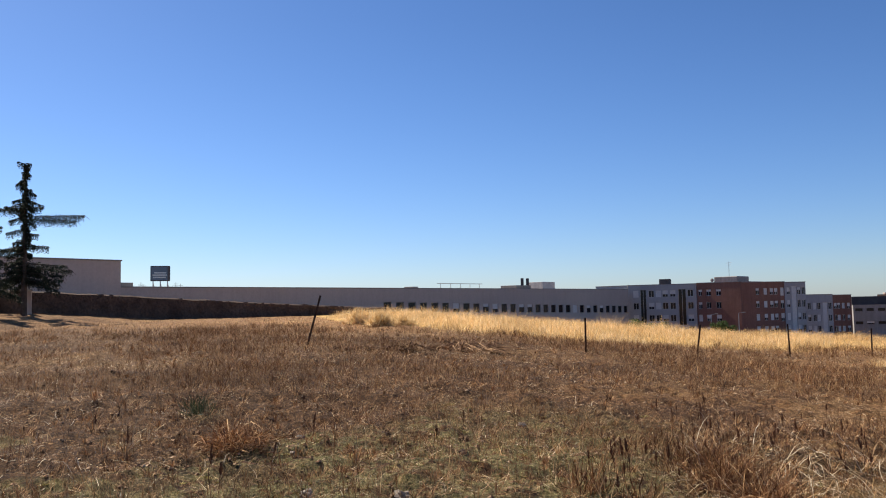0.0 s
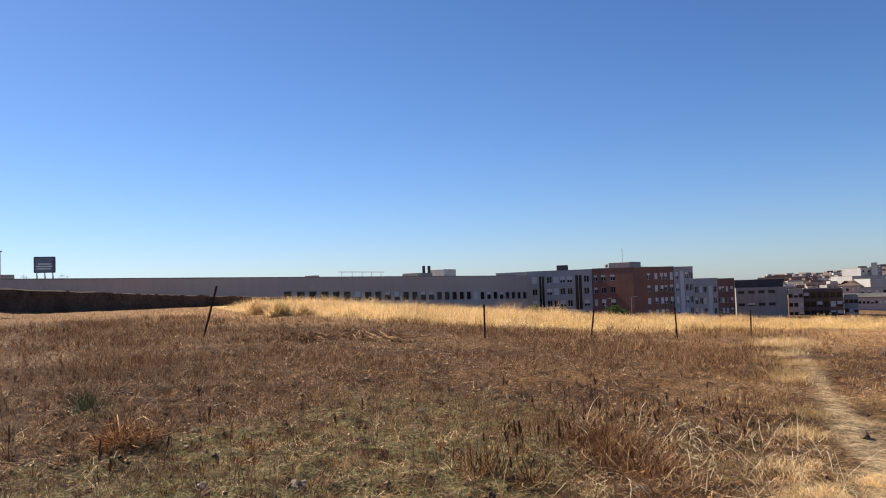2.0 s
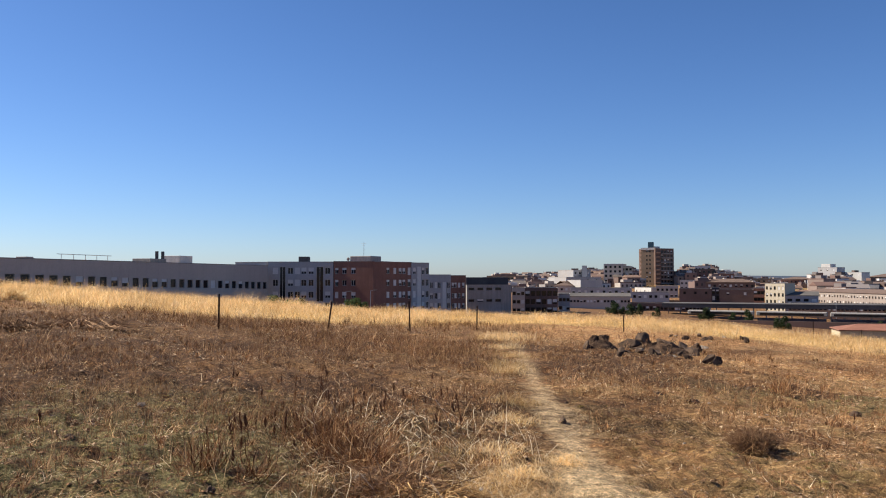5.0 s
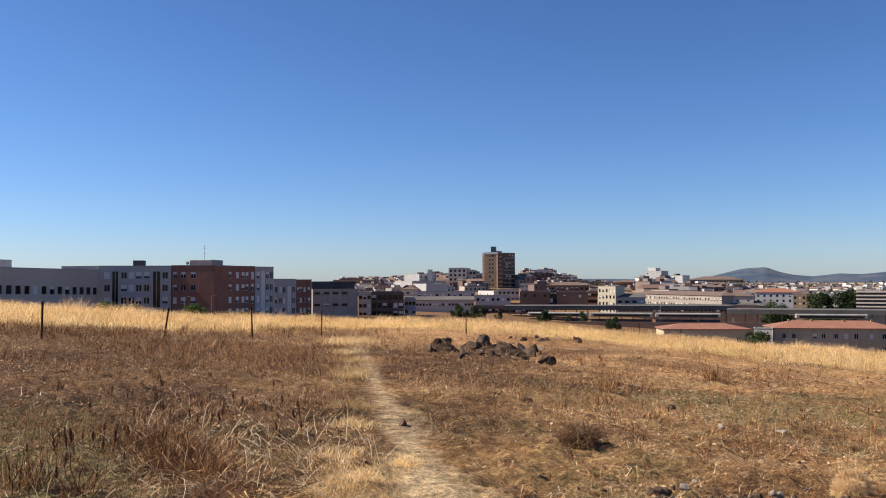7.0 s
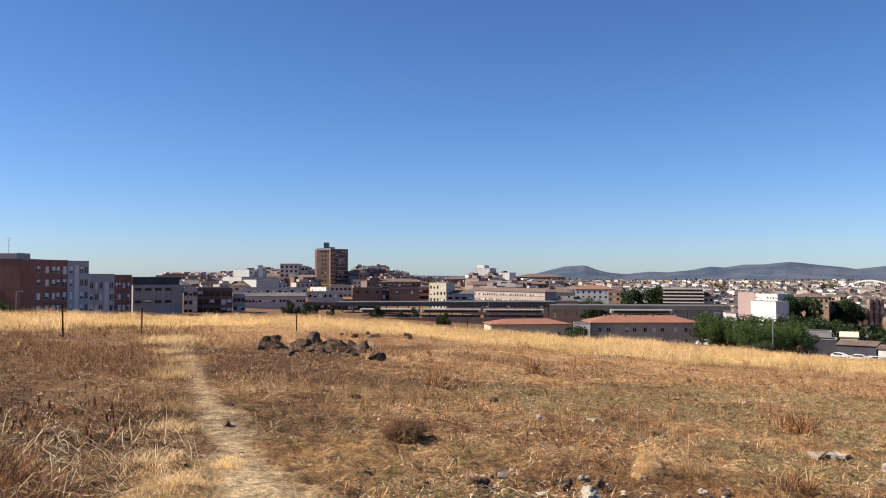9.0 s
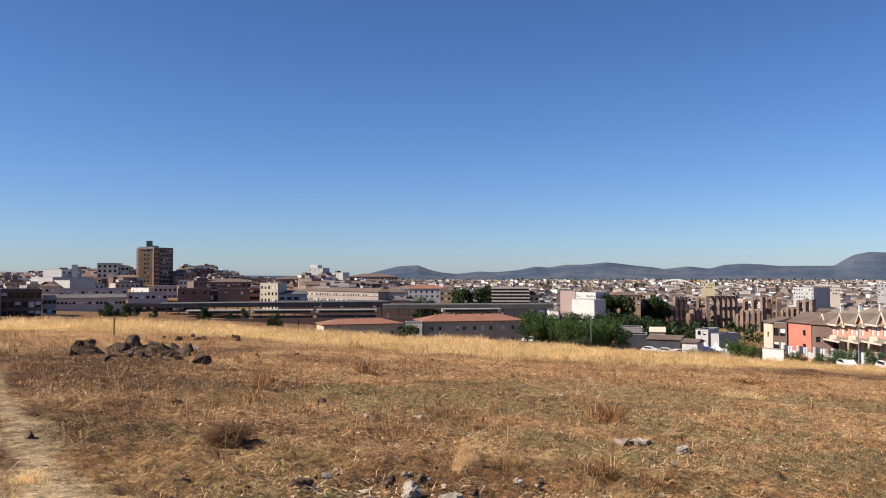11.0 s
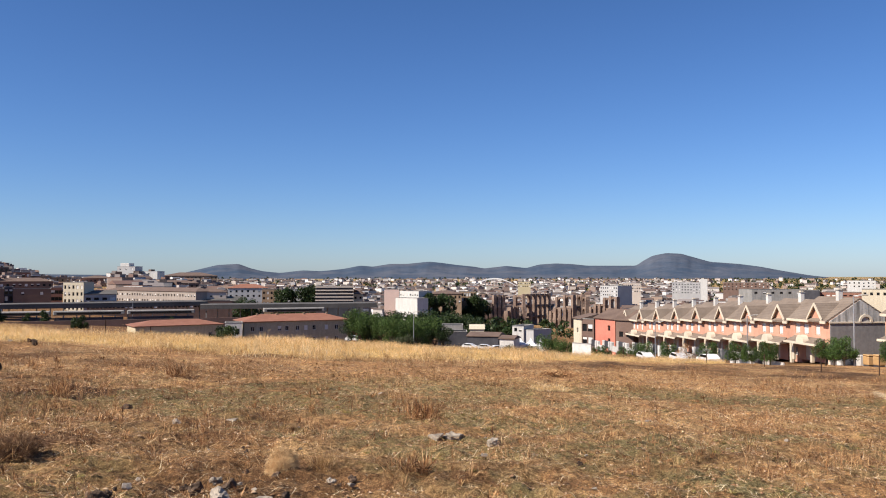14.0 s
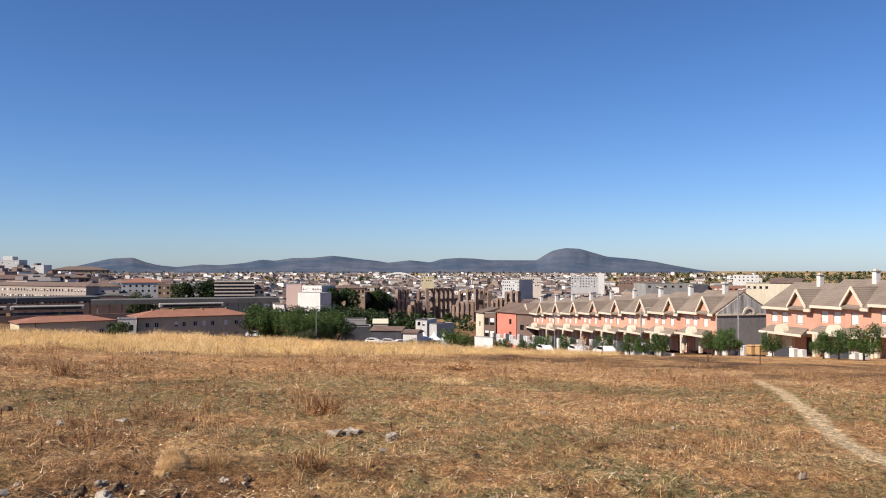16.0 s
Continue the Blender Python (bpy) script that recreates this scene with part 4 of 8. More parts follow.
town("apartment_block", "dark roofed block beside the tower", 41.2, 42.3, 610, 0.4, 18, M_BRICK_DARK, 4, 4, 1.6, 1.6)
town("apartment_block", "brown block with a white roof storey", 42.2, 43.9, 620, 0.55, 18, M_BRICK_DARK, 4, 6, 1.6, 1.6, slant=10)
town("apartment_block", "white roof storey with an aerial", 42.6, 43.6, 634, 0.75, 10, M_RENDER_WHITE, 1, 5)
town("apartment_block", "red brick block with balconies", 43.8, 45.1, 600, 0.22, 18, M_BRICK, 4, 5, 1.6, 1.6)
town("apartment_block", "brown block on the slope", 45.0, 46.3, 620, 0.0, 16, M_BRICK_DARK, 3, 4)
town("apartment_block", "grey brown block on the slope", 46.2, 47.4, 640, -0.1, 16, M_BRICK_TAN, 2, 4)
town("apartment_block", "white block among brick ones", 41.6, 43.0, 540, -0.2, 14, M_RENDER_WHITE, 2, 5)
town("apartment_block", "brown block with terracotta roof", 43.0, 46.4, 500, -0.35, 14, M_BRICK_DARK, 2, 10, 1.4, 1.4, "hip", 2.0, M_TILE_OLD)
town("apartment_block", "wide blank dark red brick block", 41.55, 43.65, 398, -0.78, 16, M_BRICK_DARK, 1, 3)
town("apartment_block", "grey glazed stair between brick blocks", 43.65, 44.15, 401, -0.7, 12, M_DARK, 3, 2, 1.2, 2.0)
town("apartment_block", "wide blank red brick block", 44.15, 46.3, 400, -0.82, 16, M_BRICK_DARK, 1, 2)
town("apartment_block", "brick block with balconies", 46.3, 46.95, 400, -0.75, 14, M_BRICK, 4, 3, 1.5, 1.6)
town("apartment_block", "cream apartment block in sunlight", 47.0, 48.2, 382, -0.42, 8, M_RENDER_CREAM, 4, 5, 0.9, 1.5, slant=-5)
town("house", "low blue grey hall", 48.25, 50.2, 380, -1.2, 14, M_RENDER_GREY, 1, 4, 2.0, 1.2, "gable", 1.6, M_METAL_ROOF)
town("apartment_block", "long beige apartment terrace with small windows", 49.6, 55.2, 455, -1.0, 12, surface("pinkish_beige_render", (0.34, 0.29, 0.255), (0.39, 0.335, 0.295), 0.1, 3, streak=0.1), 3, 34, 1.0, 1.2, "hip", 1.8, M_TILE_OLD, slant=-70)
town("apartment_block", "beige terrace end in shade", 55.2, 57.2, 424, -1.1, 12, M_RENDER_BEIGE, 1, 3, 1.0, 1.2, "hip", 1.8, M_TILE_OLD)
town("hall", "white hall on the hill top", 51.3, 52.7, 720, 0.30, 12, M_RENDER_WHITE, 1, 4, slant=-10)
b, m, w, h = town("hall", "grey church-like block on the hill top", 50.2, 51.3, 720, 0.62, 12, M_RENDER_GREY, 1, 3, slant=-8)
part("upper_storey", box_mesh("upper_storey", M_RENDER_WHITE, 1, 3, h - 0.2, 9, 11, h + 2.8, bevel=0.2), b, None, "upper storey")
town("apartment_block", "broad brown roofed block on the hill", 53.0, 56.6, 760, 0.0, 30, M_BRICK_TAN, 1, 14, 1.3, 1.3, "hip", 3.0, M_TILE_OLD)
town("apartment_block", "brick block on the hill side", 48.0, 50.0, 700, -0.15, 20, M_BRICK, 2, 8, 1.3, 1.4, "hip", 2.0, M_TILE_OLD)
town("apartment_block", "pale block on the hill side", 50.0, 52.4, 640, -0.35, 18, M_RENDER_BEIGE, 2, 8, 1.3, 1.4, "hip", 2.0, M_TILE_OLD)
town("apartment_block", "dark block on the hill side", 52.6, 55.4, 600, -0.5, 18, M_BRICK_DARK, 1, 9, 1.3, 1.4, "hip", 2.0, M_TILE_OLD)

# -- long low railway buildings
town("hall", "long low dark brick railway building", 37.9, 43.6, 352, -1.8, 10, M_BRICK_DARK, 1, 24, 1.2, 1.5)
town("hall", "long low concrete railway building", 48.4, 57.6, 366, -1.72, 10, M_BRICK_DARK, 1, 36, 1.2, 1.3)

# -- blocks of the lower town
town("house", "dark gabled hall with a white edge", 55.6, 58.3, 420, -1.75, 16, M_BRICK_DARK, roof="gable", roof_h=2.2, tiles=M_METAL_ROOF)
town("apartment_block", "grey roofed apartment house", 57.3, 60.0, 520, -0.85, 16, M_RENDER_GREY, 2, 7, 1.2, 1.4, "hip", 2.4, M_TILE_RED)
town("apartment_block", "brown apartment block with rows of windows", 59.6, 60.9, 470, -0.95, 14, M_BRICK_TAN, 3, 5, 1.1, 1.4)
town("apartment_block", "pale green grey apartment block", 61.0, 62.9, 460, -0.95, 14, M_RENDER_GREY, 3, 7, 1.1, 1.4)
b, m, w, h = town("office_block", "long office block with white bands and dark strip windows", 63.3, 65.9, 430, -0.75, 14, M_DARK)
for i in range(5):
    part("band", box_mesh("band", M_RENDER_BEIGE, -0.3, -0.6, h - 0.7 - 1.75 * i, w + 0.3, -0.02, h - 0.05 - 1.75 * i), b, None, "white band")
town("house", "small cream house with a tiled roof", 65.9, 66.6, 440, -1.3, 10, M_RENDER_CREAM, 1, 2, roof="hip", tiles=M_TILE_OLD)
town("office_block", "pale pink rendered wing", 68.1, 69.15, 448, -1.0, 14, surface("pale_pink_render", (0.72, 0.52, 0.45), (0.76, 0.57, 0.5), 0.1, 3))
town("office_block", "white modern wing with ribbon windows", 69.2, 70.55, 440, -1.1, 10, M_RENDER_WHITE, 2, 8, 0.9, 1.0, slant=-12)
town("office_block", "low white front wing", 68.9, 70.45, 425, -1.6, 8, M_RENDER_WHITE, slant=-12)
town("house", "old brick hall with tall windows", 71.3, 73.6, 500, -1.3, 18, M_BRICK_TAN, 2, 8, 1.2, 1.8, "hip", 2.0, M_TILE_OLD)
town("apartment_block", "brown block with arched windows", 73.4, 74.6, 520, -1.15, 16, M_BRICK_TAN, 2, 7, 1.2, 2.0)
town("apartment_block", "yellow rendered block in the lower town", 77.6, 78.5, 900, -0.45, 20, M_RENDER_YELLOW, 2, 6)
town("apartment_block", "large white apartment block in the lower town", 83.35, 84.55, 720, -0.72, 16, M_RENDER_GREY, 3, 8, slant=-18)
town("apartment_block", "white block with brown end", 84.9, 86.1, 820, -0.55, 16, M_RENDER_BEIGE, 3, 8)
town("apartment_block", "grey slab block in the lower town", 88.2, 90.1, 900, -0.48, 16, M_RENDER_GREY, 4, 10, 1.3, 1.3)
town("apartment_block", "white lift tower of a slab block", 90.0, 90.5, 900, -0.25, 8, M_RENDER_WHITE)
town("apartment_block", "brown slab block in the lower town", 91.5, 94.4, 1000, -0.48, 16, M_BRICK_DARK, 3, 12, 1.4, 1.4)
town("hall", "long grey hall with a flat roof", 93.3, 96.4, 560, -0.95, 24, M_CONCRETE, 1, 6, 2.0, 1.4, slant=12)
town("hall", "dark end of the grey hall", 96.4, 97.4, 566, -0.98, 18, M_DARK)
town("hall", "long brick hall with white bands", 97.4, 100.0, 570, -1.1, 20, M_BRICK, 1, 8, 2.0, 0.9)
town("hall", "pale hall beyond the houses", 99.8, 102.0, 420, -0.9, 20, M_RENDER_CREAM, 1, 6)
town("hall", "brick and white block far beyond the houses", 99.0, 100.6, 800, -0.35, 20, M_RENDER_WHITE, 2, 6)
town("hall", "long white roofed hall beyond the houses", 101.3, 103.2, 300, -0.85, 20, M_RENDER_CREAM, roof="gable", roof_h=1.5, tiles=M_TILE_OLD)

# -- two blocks with terracotta roofs just below the brow
b, m, w, h = building("apartment_house", "two storey grey-green house block with a terracotta hip roof", 58.4, 200, 65.6, 207, hz(203, -3.15), 11, M_RENDER_OLIVE,
                      (0.08, 0.16, 0.33, 0.4, 0.5, 0.58, 0.66, 0.78, 0.88), (-11.3, -14.2), 0.9, 1.2, "hip", 1.5, M_TILE_RED, blinds=0.25, frames=True, base=-17)
for x in (4, 9, 16, 22):
    part("chimney", box_mesh("chimney", M_BRICK_TAN, x, 4.6, h + 1.0, x + 0.45, 5.1, h + 1.8, bevel=0.04), b)
b, m, w, h = building("apartment_house", "low house block with a terracotta roof and balconies", 51.4, 214, 57.0, 219, hz(216, -3.35), 11, M_RENDER_OLIVE,
                      (0.2, 0.32, 0.45, 0.58, 0.7, 0.85, 0.95), (-10.9, -13.6), 0.9, 1.2, "hip", 1.2, M_TILE_RED, blinds=0.25, frames=True, base=-17)
town("house", "white gate house with a dark doorway", 57.15, 58.3, 196, -3.25, 5, M_RENDER_WHITE, 1, 2, 0.8, 1.4)


# -- the railway: long platform roofs on posts, a pale wall and a train
def platform_roof(az0, az1, d, el, thick, depth, label, posts):
    p0, p1 = at(az0, d), at(az1, d + 6)
    z = hz(d, el)
    m, w = frame_of(p0, p1, z)
    s = thing("platform_roof", m, label, "railway roof", "railway roofs")
    bm = bmesh.new()
    prism(bm, [(0, 0), (w, 0), (w, -thick), (0, -thick)], 0, depth)
    part("deck", bm_mesh("deck", bm, M_METAL_ROOF), s)
    part("fascia", box_mesh("fascia", M_METAL_ROOF, -0.1, -0.2, -thick - 0.35, w + 0.1, -0.02, -thick + 0.25), s)
    post = box_mesh("post", M_CONCRETE, -0.2, 0, -7, 0.2, 0.4, -thick)
    for i in range(posts):
        part("post", post, s, Matrix.Translation((w * (i + 0.5) / posts, depth * 0.3, 0)))


platform_roof(40.4, 56.0, 318, -1.78, 1.3, 16, "long grey platform roof on posts", 20)
platform_roof(55.5, 67.6, 312, -1.98, 1.3, 16, "long grey platform roof on posts", 16)
p0, p1 = at(42, 296), at(64, 296)
m, w = frame_of(p0, p1, hz(296, -2.75))
t = thing("train", m, "pale grey train standing at the platform", "train")
for i in range(5):
    if i == 3:
        continue
    x0 = w * i / 5
    part("carriage", box_mesh("carriage", M_CONCRETE, x0 + 0.4, 0, 1.2, x0 + w / 5 - 0.4, 2.9, 2.7, bevel=0.25), t)
    part("window_strip", box_mesh("window_strip", M_PANE, x0 + 1.5, -0.03, 1.5, x0 + w / 5 - 1.5, -0.004, 2.2), t)
    part("underframe", box_mesh("underframe", M_DARK, x0 + 0.8, 0.3, -1.6, x0 + w / 5 - 0.8, 2.6, 0.4), t)
p0, p1 = at(41, 280), at(60, 280)
m, w = frame_of(p0, p1, hz(280, -2.85))
wl = thing("railway_wall", m, "long brown wall along the railway", "wall")
part("wall", box_mesh("wall", M_BRICK_DARK, 0, 0, -6, w, 0.4, 0, bevel=0.03), wl)


# -- the Roman aqueduct: three tiers of arches on tall piers, partly fallen
def build_aqueduct():
    """Rows of piers, each a heading, a distance, a top elevation and the number of tiers; arches span neighbours of a row."""
    base = at(80, 590)
    aq = thing("aqueduct", Matrix.Translation((base.x, base.y, 0)), "ruined Roman aqueduct of tall granite and brick piers with arches", "aqueduct")
    rows = [
        [(75.3, 585, -2.3, 1), (75.62, 586, -2.0, 2), (75.92, 588, -1.38, 3), (76.22, 590, -1.36, 3), (76.55, 592, -1.38, 3)],
        [(76.8, 588, -2.5, 1), (77.02, 592, -2.25, 2), (77.25, 596, -2.2, 2), (77.5, 600, -2.2, 2)],
        [(77.42, 604, -1.38, 3), (78.0, 601, -1.32, 3), (78.42, 607, -1.3, 3), (78.78, 613, -1.28, 3), (79.1, 619, -1.27, 3), (79.42, 625, -1.27, 3), (79.75, 631, -1.28, 3)],
        [(79.95, 584, -2.5, 1), (80.22, 582, -2.25, 2), (80.55, 581, -2.25, 2), (80.9, 580, -2.25, 2), (81.25, 579, -2.3, 2)],
        [(80.4, 600, -1.5, 3), (80.95, 594, -1.38, 3), (81.5, 588, -1.36, 3)],
        [(81.85, 600, -1.36, 3), (82.15, 592, -1.32, 3), (82.45, 584, -1.5, 3)],
        [(82.75, 580, -2.2, 2), (83.05, 577, -2.0, 2), (83.35, 575, -2.0, 2), (83.7, 572, -1.55, 3), (84.1, 568, -1.45, 3), (84.5, 564, -1.5, 3)]]
    seed = 0
    for row in rows:
        spots = []
        for az, d, el, tiers in row:
            p = at(az, d)
            spots.append((Vector((p.x - base.x, p.y - base.y, 0)), hz(d, el), gz(p.x, p.y) - 1.0, tiers))
        for i, (p, top, foot, tiers) in enumerate(spots):
            seed += 1
            q0, q1 = spots[max(0, i - 1)][0], spots[min(len(spots) - 1, i + 1)][0]
            u = (q1 - q0).normalized()
            v = Vector((-u.y, u.x, 0))
            bm = bmesh.new()
            prev = None
            steps = 3 * tiers + 1
            for k in range(steps + 1):
                f = k / steps
                z = foot + (top - foot) * f
                sx = 1.05 * (1.15 - 0.22 * f) + 0.14 * noise.noise(Vector((seed, k, 3)))
                sy = 1.5 * (1.2 - 0.3 * f) + 0.14 * noise.noise(Vector((seed, k, 7)))
                if k and k % 3 == 0 and k < steps:
                    sx, sy = sx * 1.16, sy * 1.12
                ring = [bm.verts.new(p + u * a * sx + v * b * sy + Vector((0, 0, z + (0.5 * noise.noise(Vector((seed, a, b))) if k == steps else 0)))) for a, b in ((-1, -1), (1, -1), (1, 1), (-1, 1))]
                if prev:
                    for q in range(4):
                        bm.faces.new((prev[q], prev[(q + 1) % 4], ring[(q + 1) % 4], ring[q]))
                prev = ring
            bm.faces.new(prev)
            part("pier", bm_mesh("pier", bm, M_AQUEDUCT), aq)
            if i + 1 == len(spots):
                break
            p2, top2, foot2, tiers2 = spots[i + 1]
            w = (p2 - p).length
            u = (p2 - p).normalized()
            v = Vector((-u.y, u.x, 0))
            low = min(top, top2)
            span = (low - max(foot, foot2)) / max(1, min(tiers, tiers2))
            for tier in range(min(tiers, tiers2)):
                if tier and (seed + tier) % 4 == 1:
                    continue
                zt = low - span * tier - 0.2
                xa, xb = 0.85, w - 0.85
                r = (xb - xa) / 2
                if r < 0.5:
                    continue
                thick, rise = (1.0, min(r, 2.6))
                n = 10
                arc = [(xa + r - r * math.cos(math.pi * k / n), zt - thick - rise + rise * math.sin(math.pi * k / n)) for k in range(n + 1)]
                bm = bmesh.new()
                def at3(x, b, z):
                    return bm.verts.new(p + u * x + v * b + Vector((0, 0, z)))
                lo_a, lo_c = [at3(x, -0.8, z) for x, z in arc], [at3(x, 0.8, z) for x, z in arc]
                hi_a, hi_c = [at3(x, -0.8, zt) for x, z in arc], [at3(x, 0.8, zt) for x, z in arc]
                for k in range(n):
                    bm.faces.new((lo_a[k], lo_a[k + 1], hi_a[k + 1], hi_a[k]))
                    bm.faces.new((lo_c[k + 1], lo_c[k], hi_c[k], hi_c[k + 1]))
                    bm.faces.new((lo_a[k + 1], lo_a[k], lo_c[k], lo_c[k + 1]))
                    bm.faces.new((hi_a[k], hi_a[k + 1], hi_c[k + 1], hi_c[k]))
                part("arch", bm_mesh("arch", bm, M_AQUEDUCT), aq)


build_aqueduct()


# -- the white arch bridge far off
def build_bridge():
    p0, p1 = at(74.4, 1500), at(77.5, 1500)
    m, w = frame_of(p0, p1, hz(1500, -0.75))
    b = thing("arch_bridge", m, "white steel arch bridge over the river", "bridge")
    bm = bmesh.new()
    prism(bm, [(w * k / 24, 15 * (1 - (2 * k / 24 - 1) ** 2)) for k in range(25)] + [(w * k / 24, 13 * (1 - (2 * k / 24 - 1) ** 2) - 0.6) for k in range(24, -1, -1)], -1.2, 1.2)
    part("arch", bm_mesh("arch", bm, M_WHITE_METAL), b)
    part("deck", box_mesh("deck", M_CONCRETE, -60, -5, -1.5, w + 60, 5, 0.3), b)
    for i in range(1, 14):
        bm = bmesh.new()
        x = w * i / 14
        tube(bm, (x, 0, 0), (x, 0, 14 * (1 - (2 * i / 14 - 1) ** 2)), 0.2, 0.2, 5)
        part("hanger", bm_mesh("hanger", bm, M_WHITE_METAL), b)


build_bridge()


# ---- the row of terraced houses ----
def build_terrace():
    W_, D_, EAVE, RIDGE = 8.5, 8.0, 5.6, 8.1
    proto = thing("terraced_house", Matrix.Identity(4), "salmon terraced house with brown tiled roof and white chimney", "house", "row of terraced houses")
    up = [(1.0, 3.55, 2.1, 4.85), (2.9, 3.55, 4.0, 4.85), (5.5, 3.6, 6.5, 4.85)]
    low = [(0.9, 0.1, 3.3, 2.2), (5.2, 0.1, 6.2, 2.1), (6.8, 0.9, 7.6, 2.0)]
    # upper wall stands forward on pillars over a recessed ground floor
    me = shell("wall", W_, D_, EAVE - 2.75, [(a, b - 2.75, c, d - 2.75) for a, b, c, d in up], M_RENDER_SALMON)
    part("upper_wall", me, proto, Matrix.Translation((0, 0, 2.75)))
    me = shell("lower_wall", W_, D_ - 1.4, 2.75, low, M_RENDER_SALMON)
    part("lower_wall", me, proto, Matrix.Translation((0, 1.4, 0)))
    for x0, z0, x1, z1 in up:
        fr, pane = window_meshes(x1 - x0, z1 - z0)
        wdw = part("window", fr, proto, Matrix.Translation((x0, 0.14, z0)))
        part("pane", pane, wdw)
        part("blind", blind_mesh(x1 - x0, (z1 - z0) * 0.9), wdw, Matrix.Translation((0, 0, (z1 - z0) * 0.1)), "cream roller blind")
    g = part("garage_door", box_mesh("garage_door", M_PALE, 0.9, 1.5, 0.1, 3.3, 1.56, 2.2, bevel=0.02), proto, None, "cream garage door")
    part("front_door", box_mesh("front_door", M_DARK, 5.2, 1.55, 0.1, 6.2, 1.6, 2.1), proto, None, "dark front door")
    x0, z0, x1, z1 = low[2]
    fr, pane = window_meshes(x1 - x0, z1 - z0)
    wdw = part("window", fr, proto, Matrix.Translation((x0, 1.54, z0)))
    part("pane", pane, wdw)
    for x in (0.25, 4.4, 8.2):
        part("pillar", box_mesh("pillar", M_PALE, x - 0.2, 0.02, 0, x + 0.2, 0.42, 2.75, bevel=0.03), proto, None, "pale stone pillar")
    # main roof, two slopes with an overhang
    t = 0.2
    o = 0.55
    sl = (RIDGE - EAVE) / (D_ / 2)
    bm = bmesh.new()
    pts = [(-o, EAVE - o * sl), (D_ / 2, RIDGE), (D_ + o, EAVE - o * sl)]
    a = [bm.verts.new((0.003, y, z + t)) for y, z in pts] + [bm.verts.new((0.003, y, z)) for y, z in pts[::-1]]
    b = [bm.verts.new((W_ - 0.003, v.co.y, v.co.z)) for v in a]
    bm.faces.new(a)
    bm.faces.new(b[::-1])
    for i in range(6):
        j = (i + 1) % 6
        bm.faces.new((a[j], a[i], b[i], b[j]))
    part("roof", bm_mesh("roof", bm, M_TILE_BROWN), proto)
    for x0, x1 in ((0, 4.85), (7.45, W_)):
        part("eave_trim", box_mesh("eave_trim", M_PALE, x0, -o - 0.12, EAVE - o * sl - 0.12, x1, -o, EAVE - o * sl + 0.18), proto, None, "pale eave board")
    # side walls under the roof
    for x in (0.0, W_ - 0.12):
        bm = bmesh.new()
        a = [bm.verts.new((x + 0.006, y, z)) for y, z in ((0.02, EAVE - 0.02), (D_ - 0.02, EAVE - 0.02), (D_ / 2, RIDGE - 0.03))]
        b = [bm.verts.new((x + 0.114, v.co.y, v.co.z)) for v in a]
        bm.faces.new(a)
        bm.faces.new(b[::-1])
        for i in range(3):
            bm.faces.new((a[i], a[(i + 1) % 3], b[(i + 1) % 3], b[i]))
        part("gable_wall", bm_mesh("gable_wall", bm, M_RENDER_SALMON), proto)
    # dormer gable at the front
    cx, hwid, ap = 6.1, 1.25, 7.35
    bm = bmesh.new()
    prism(bm, [(cx - hwid, EAVE - 0.4), (cx + hwid, EAVE - 0.4), (cx + hwid, EAVE + 0.25), (cx, ap), (cx - hwid, EAVE + 0.25)], -0.12, 2.6)
    part("dormer_wall", bm_mesh("dormer_wall", bm, M_RENDER_SALMON), proto)
    bm = bmesh.new()
    q = 0.28
    prism(bm, [(cx - hwid - q, EAVE - 0.1), (cx, ap + 0.05), (cx + hwid + q, EAVE - 0.1), (cx + hwid + q, EAVE + 0.1), (cx, ap + 0.27), (cx - hwid - q, EAVE + 0.1)], -0.45, 3.3)
    part("dormer_roof", bm_mesh("dormer_roof", bm, M_TILE_BROWN), proto)
    bm = bmesh.new()
    prism(bm, [(cx - hwid - q - 0.05, EAVE - 0.22), (cx, ap - 0.05), (cx + hwid + q + 0.05, EAVE - 0.22), (cx + hwid + q + 0.05, EAVE + 0.12), (cx, ap + 0.3), (cx - hwid - q - 0.05, EAVE + 0.12)], -0.62, -0.455)
    part("bargeboard", bm_mesh("bargeboard", bm, M_PALE), proto, None, "pale bargeboard")
    # chimney
    ch = part("chimney", box_mesh("chimney", M_RENDER_WHITE, 4.8, 3.25, 6.6, 5.4, 3.85, 9.15, bevel=0.03), proto, None, "white rendered chimney")
    part("cap", box_mesh("cap", M_CONCRETE, 4.72, 3.17, 9.15, 5.48, 3.93, 9.27, bevel=0.02), ch)
    bm = bmesh.new()
    box(bm, 4.9, 3.35, 9.27, 5.3, 3.75, 9.42)
    part("flue", bm_mesh("flue", bm, M_PALE), ch)
    # porch canopy with a round pale front
    bm = bmesh.new()
    va = [bm.verts.new(p) for p in ((0.5, -1.3, 2.55), (7.9, -1.3, 2.55), (7.5, -0.02, 3.25), (0.9, -0.02, 3.25), (0.5, -1.3, 2.4), (7.9, -1.3, 2.4), (7.5, -0.02, 2.4), (0.9, -0.02, 2.4))]
    for f in ((0, 1, 2, 3), (4, 7, 6, 5), (0, 4, 5, 1), (1, 5, 6, 2), (3, 7, 4, 0), (2, 6, 7, 3)):
        bm.faces.new([va[i] for i in f])
    can = part("canopy", bm_mesh("canopy", bm, M_TILE_BROWN), proto)
    part("canopy_edge", box_mesh("canopy_edge", M_PALE, 0.45, -1.42, 2.32, 7.95, -1.305, 2.6, bevel=0.02), can, None, "pale canopy edge")
    bm = bmesh.new()
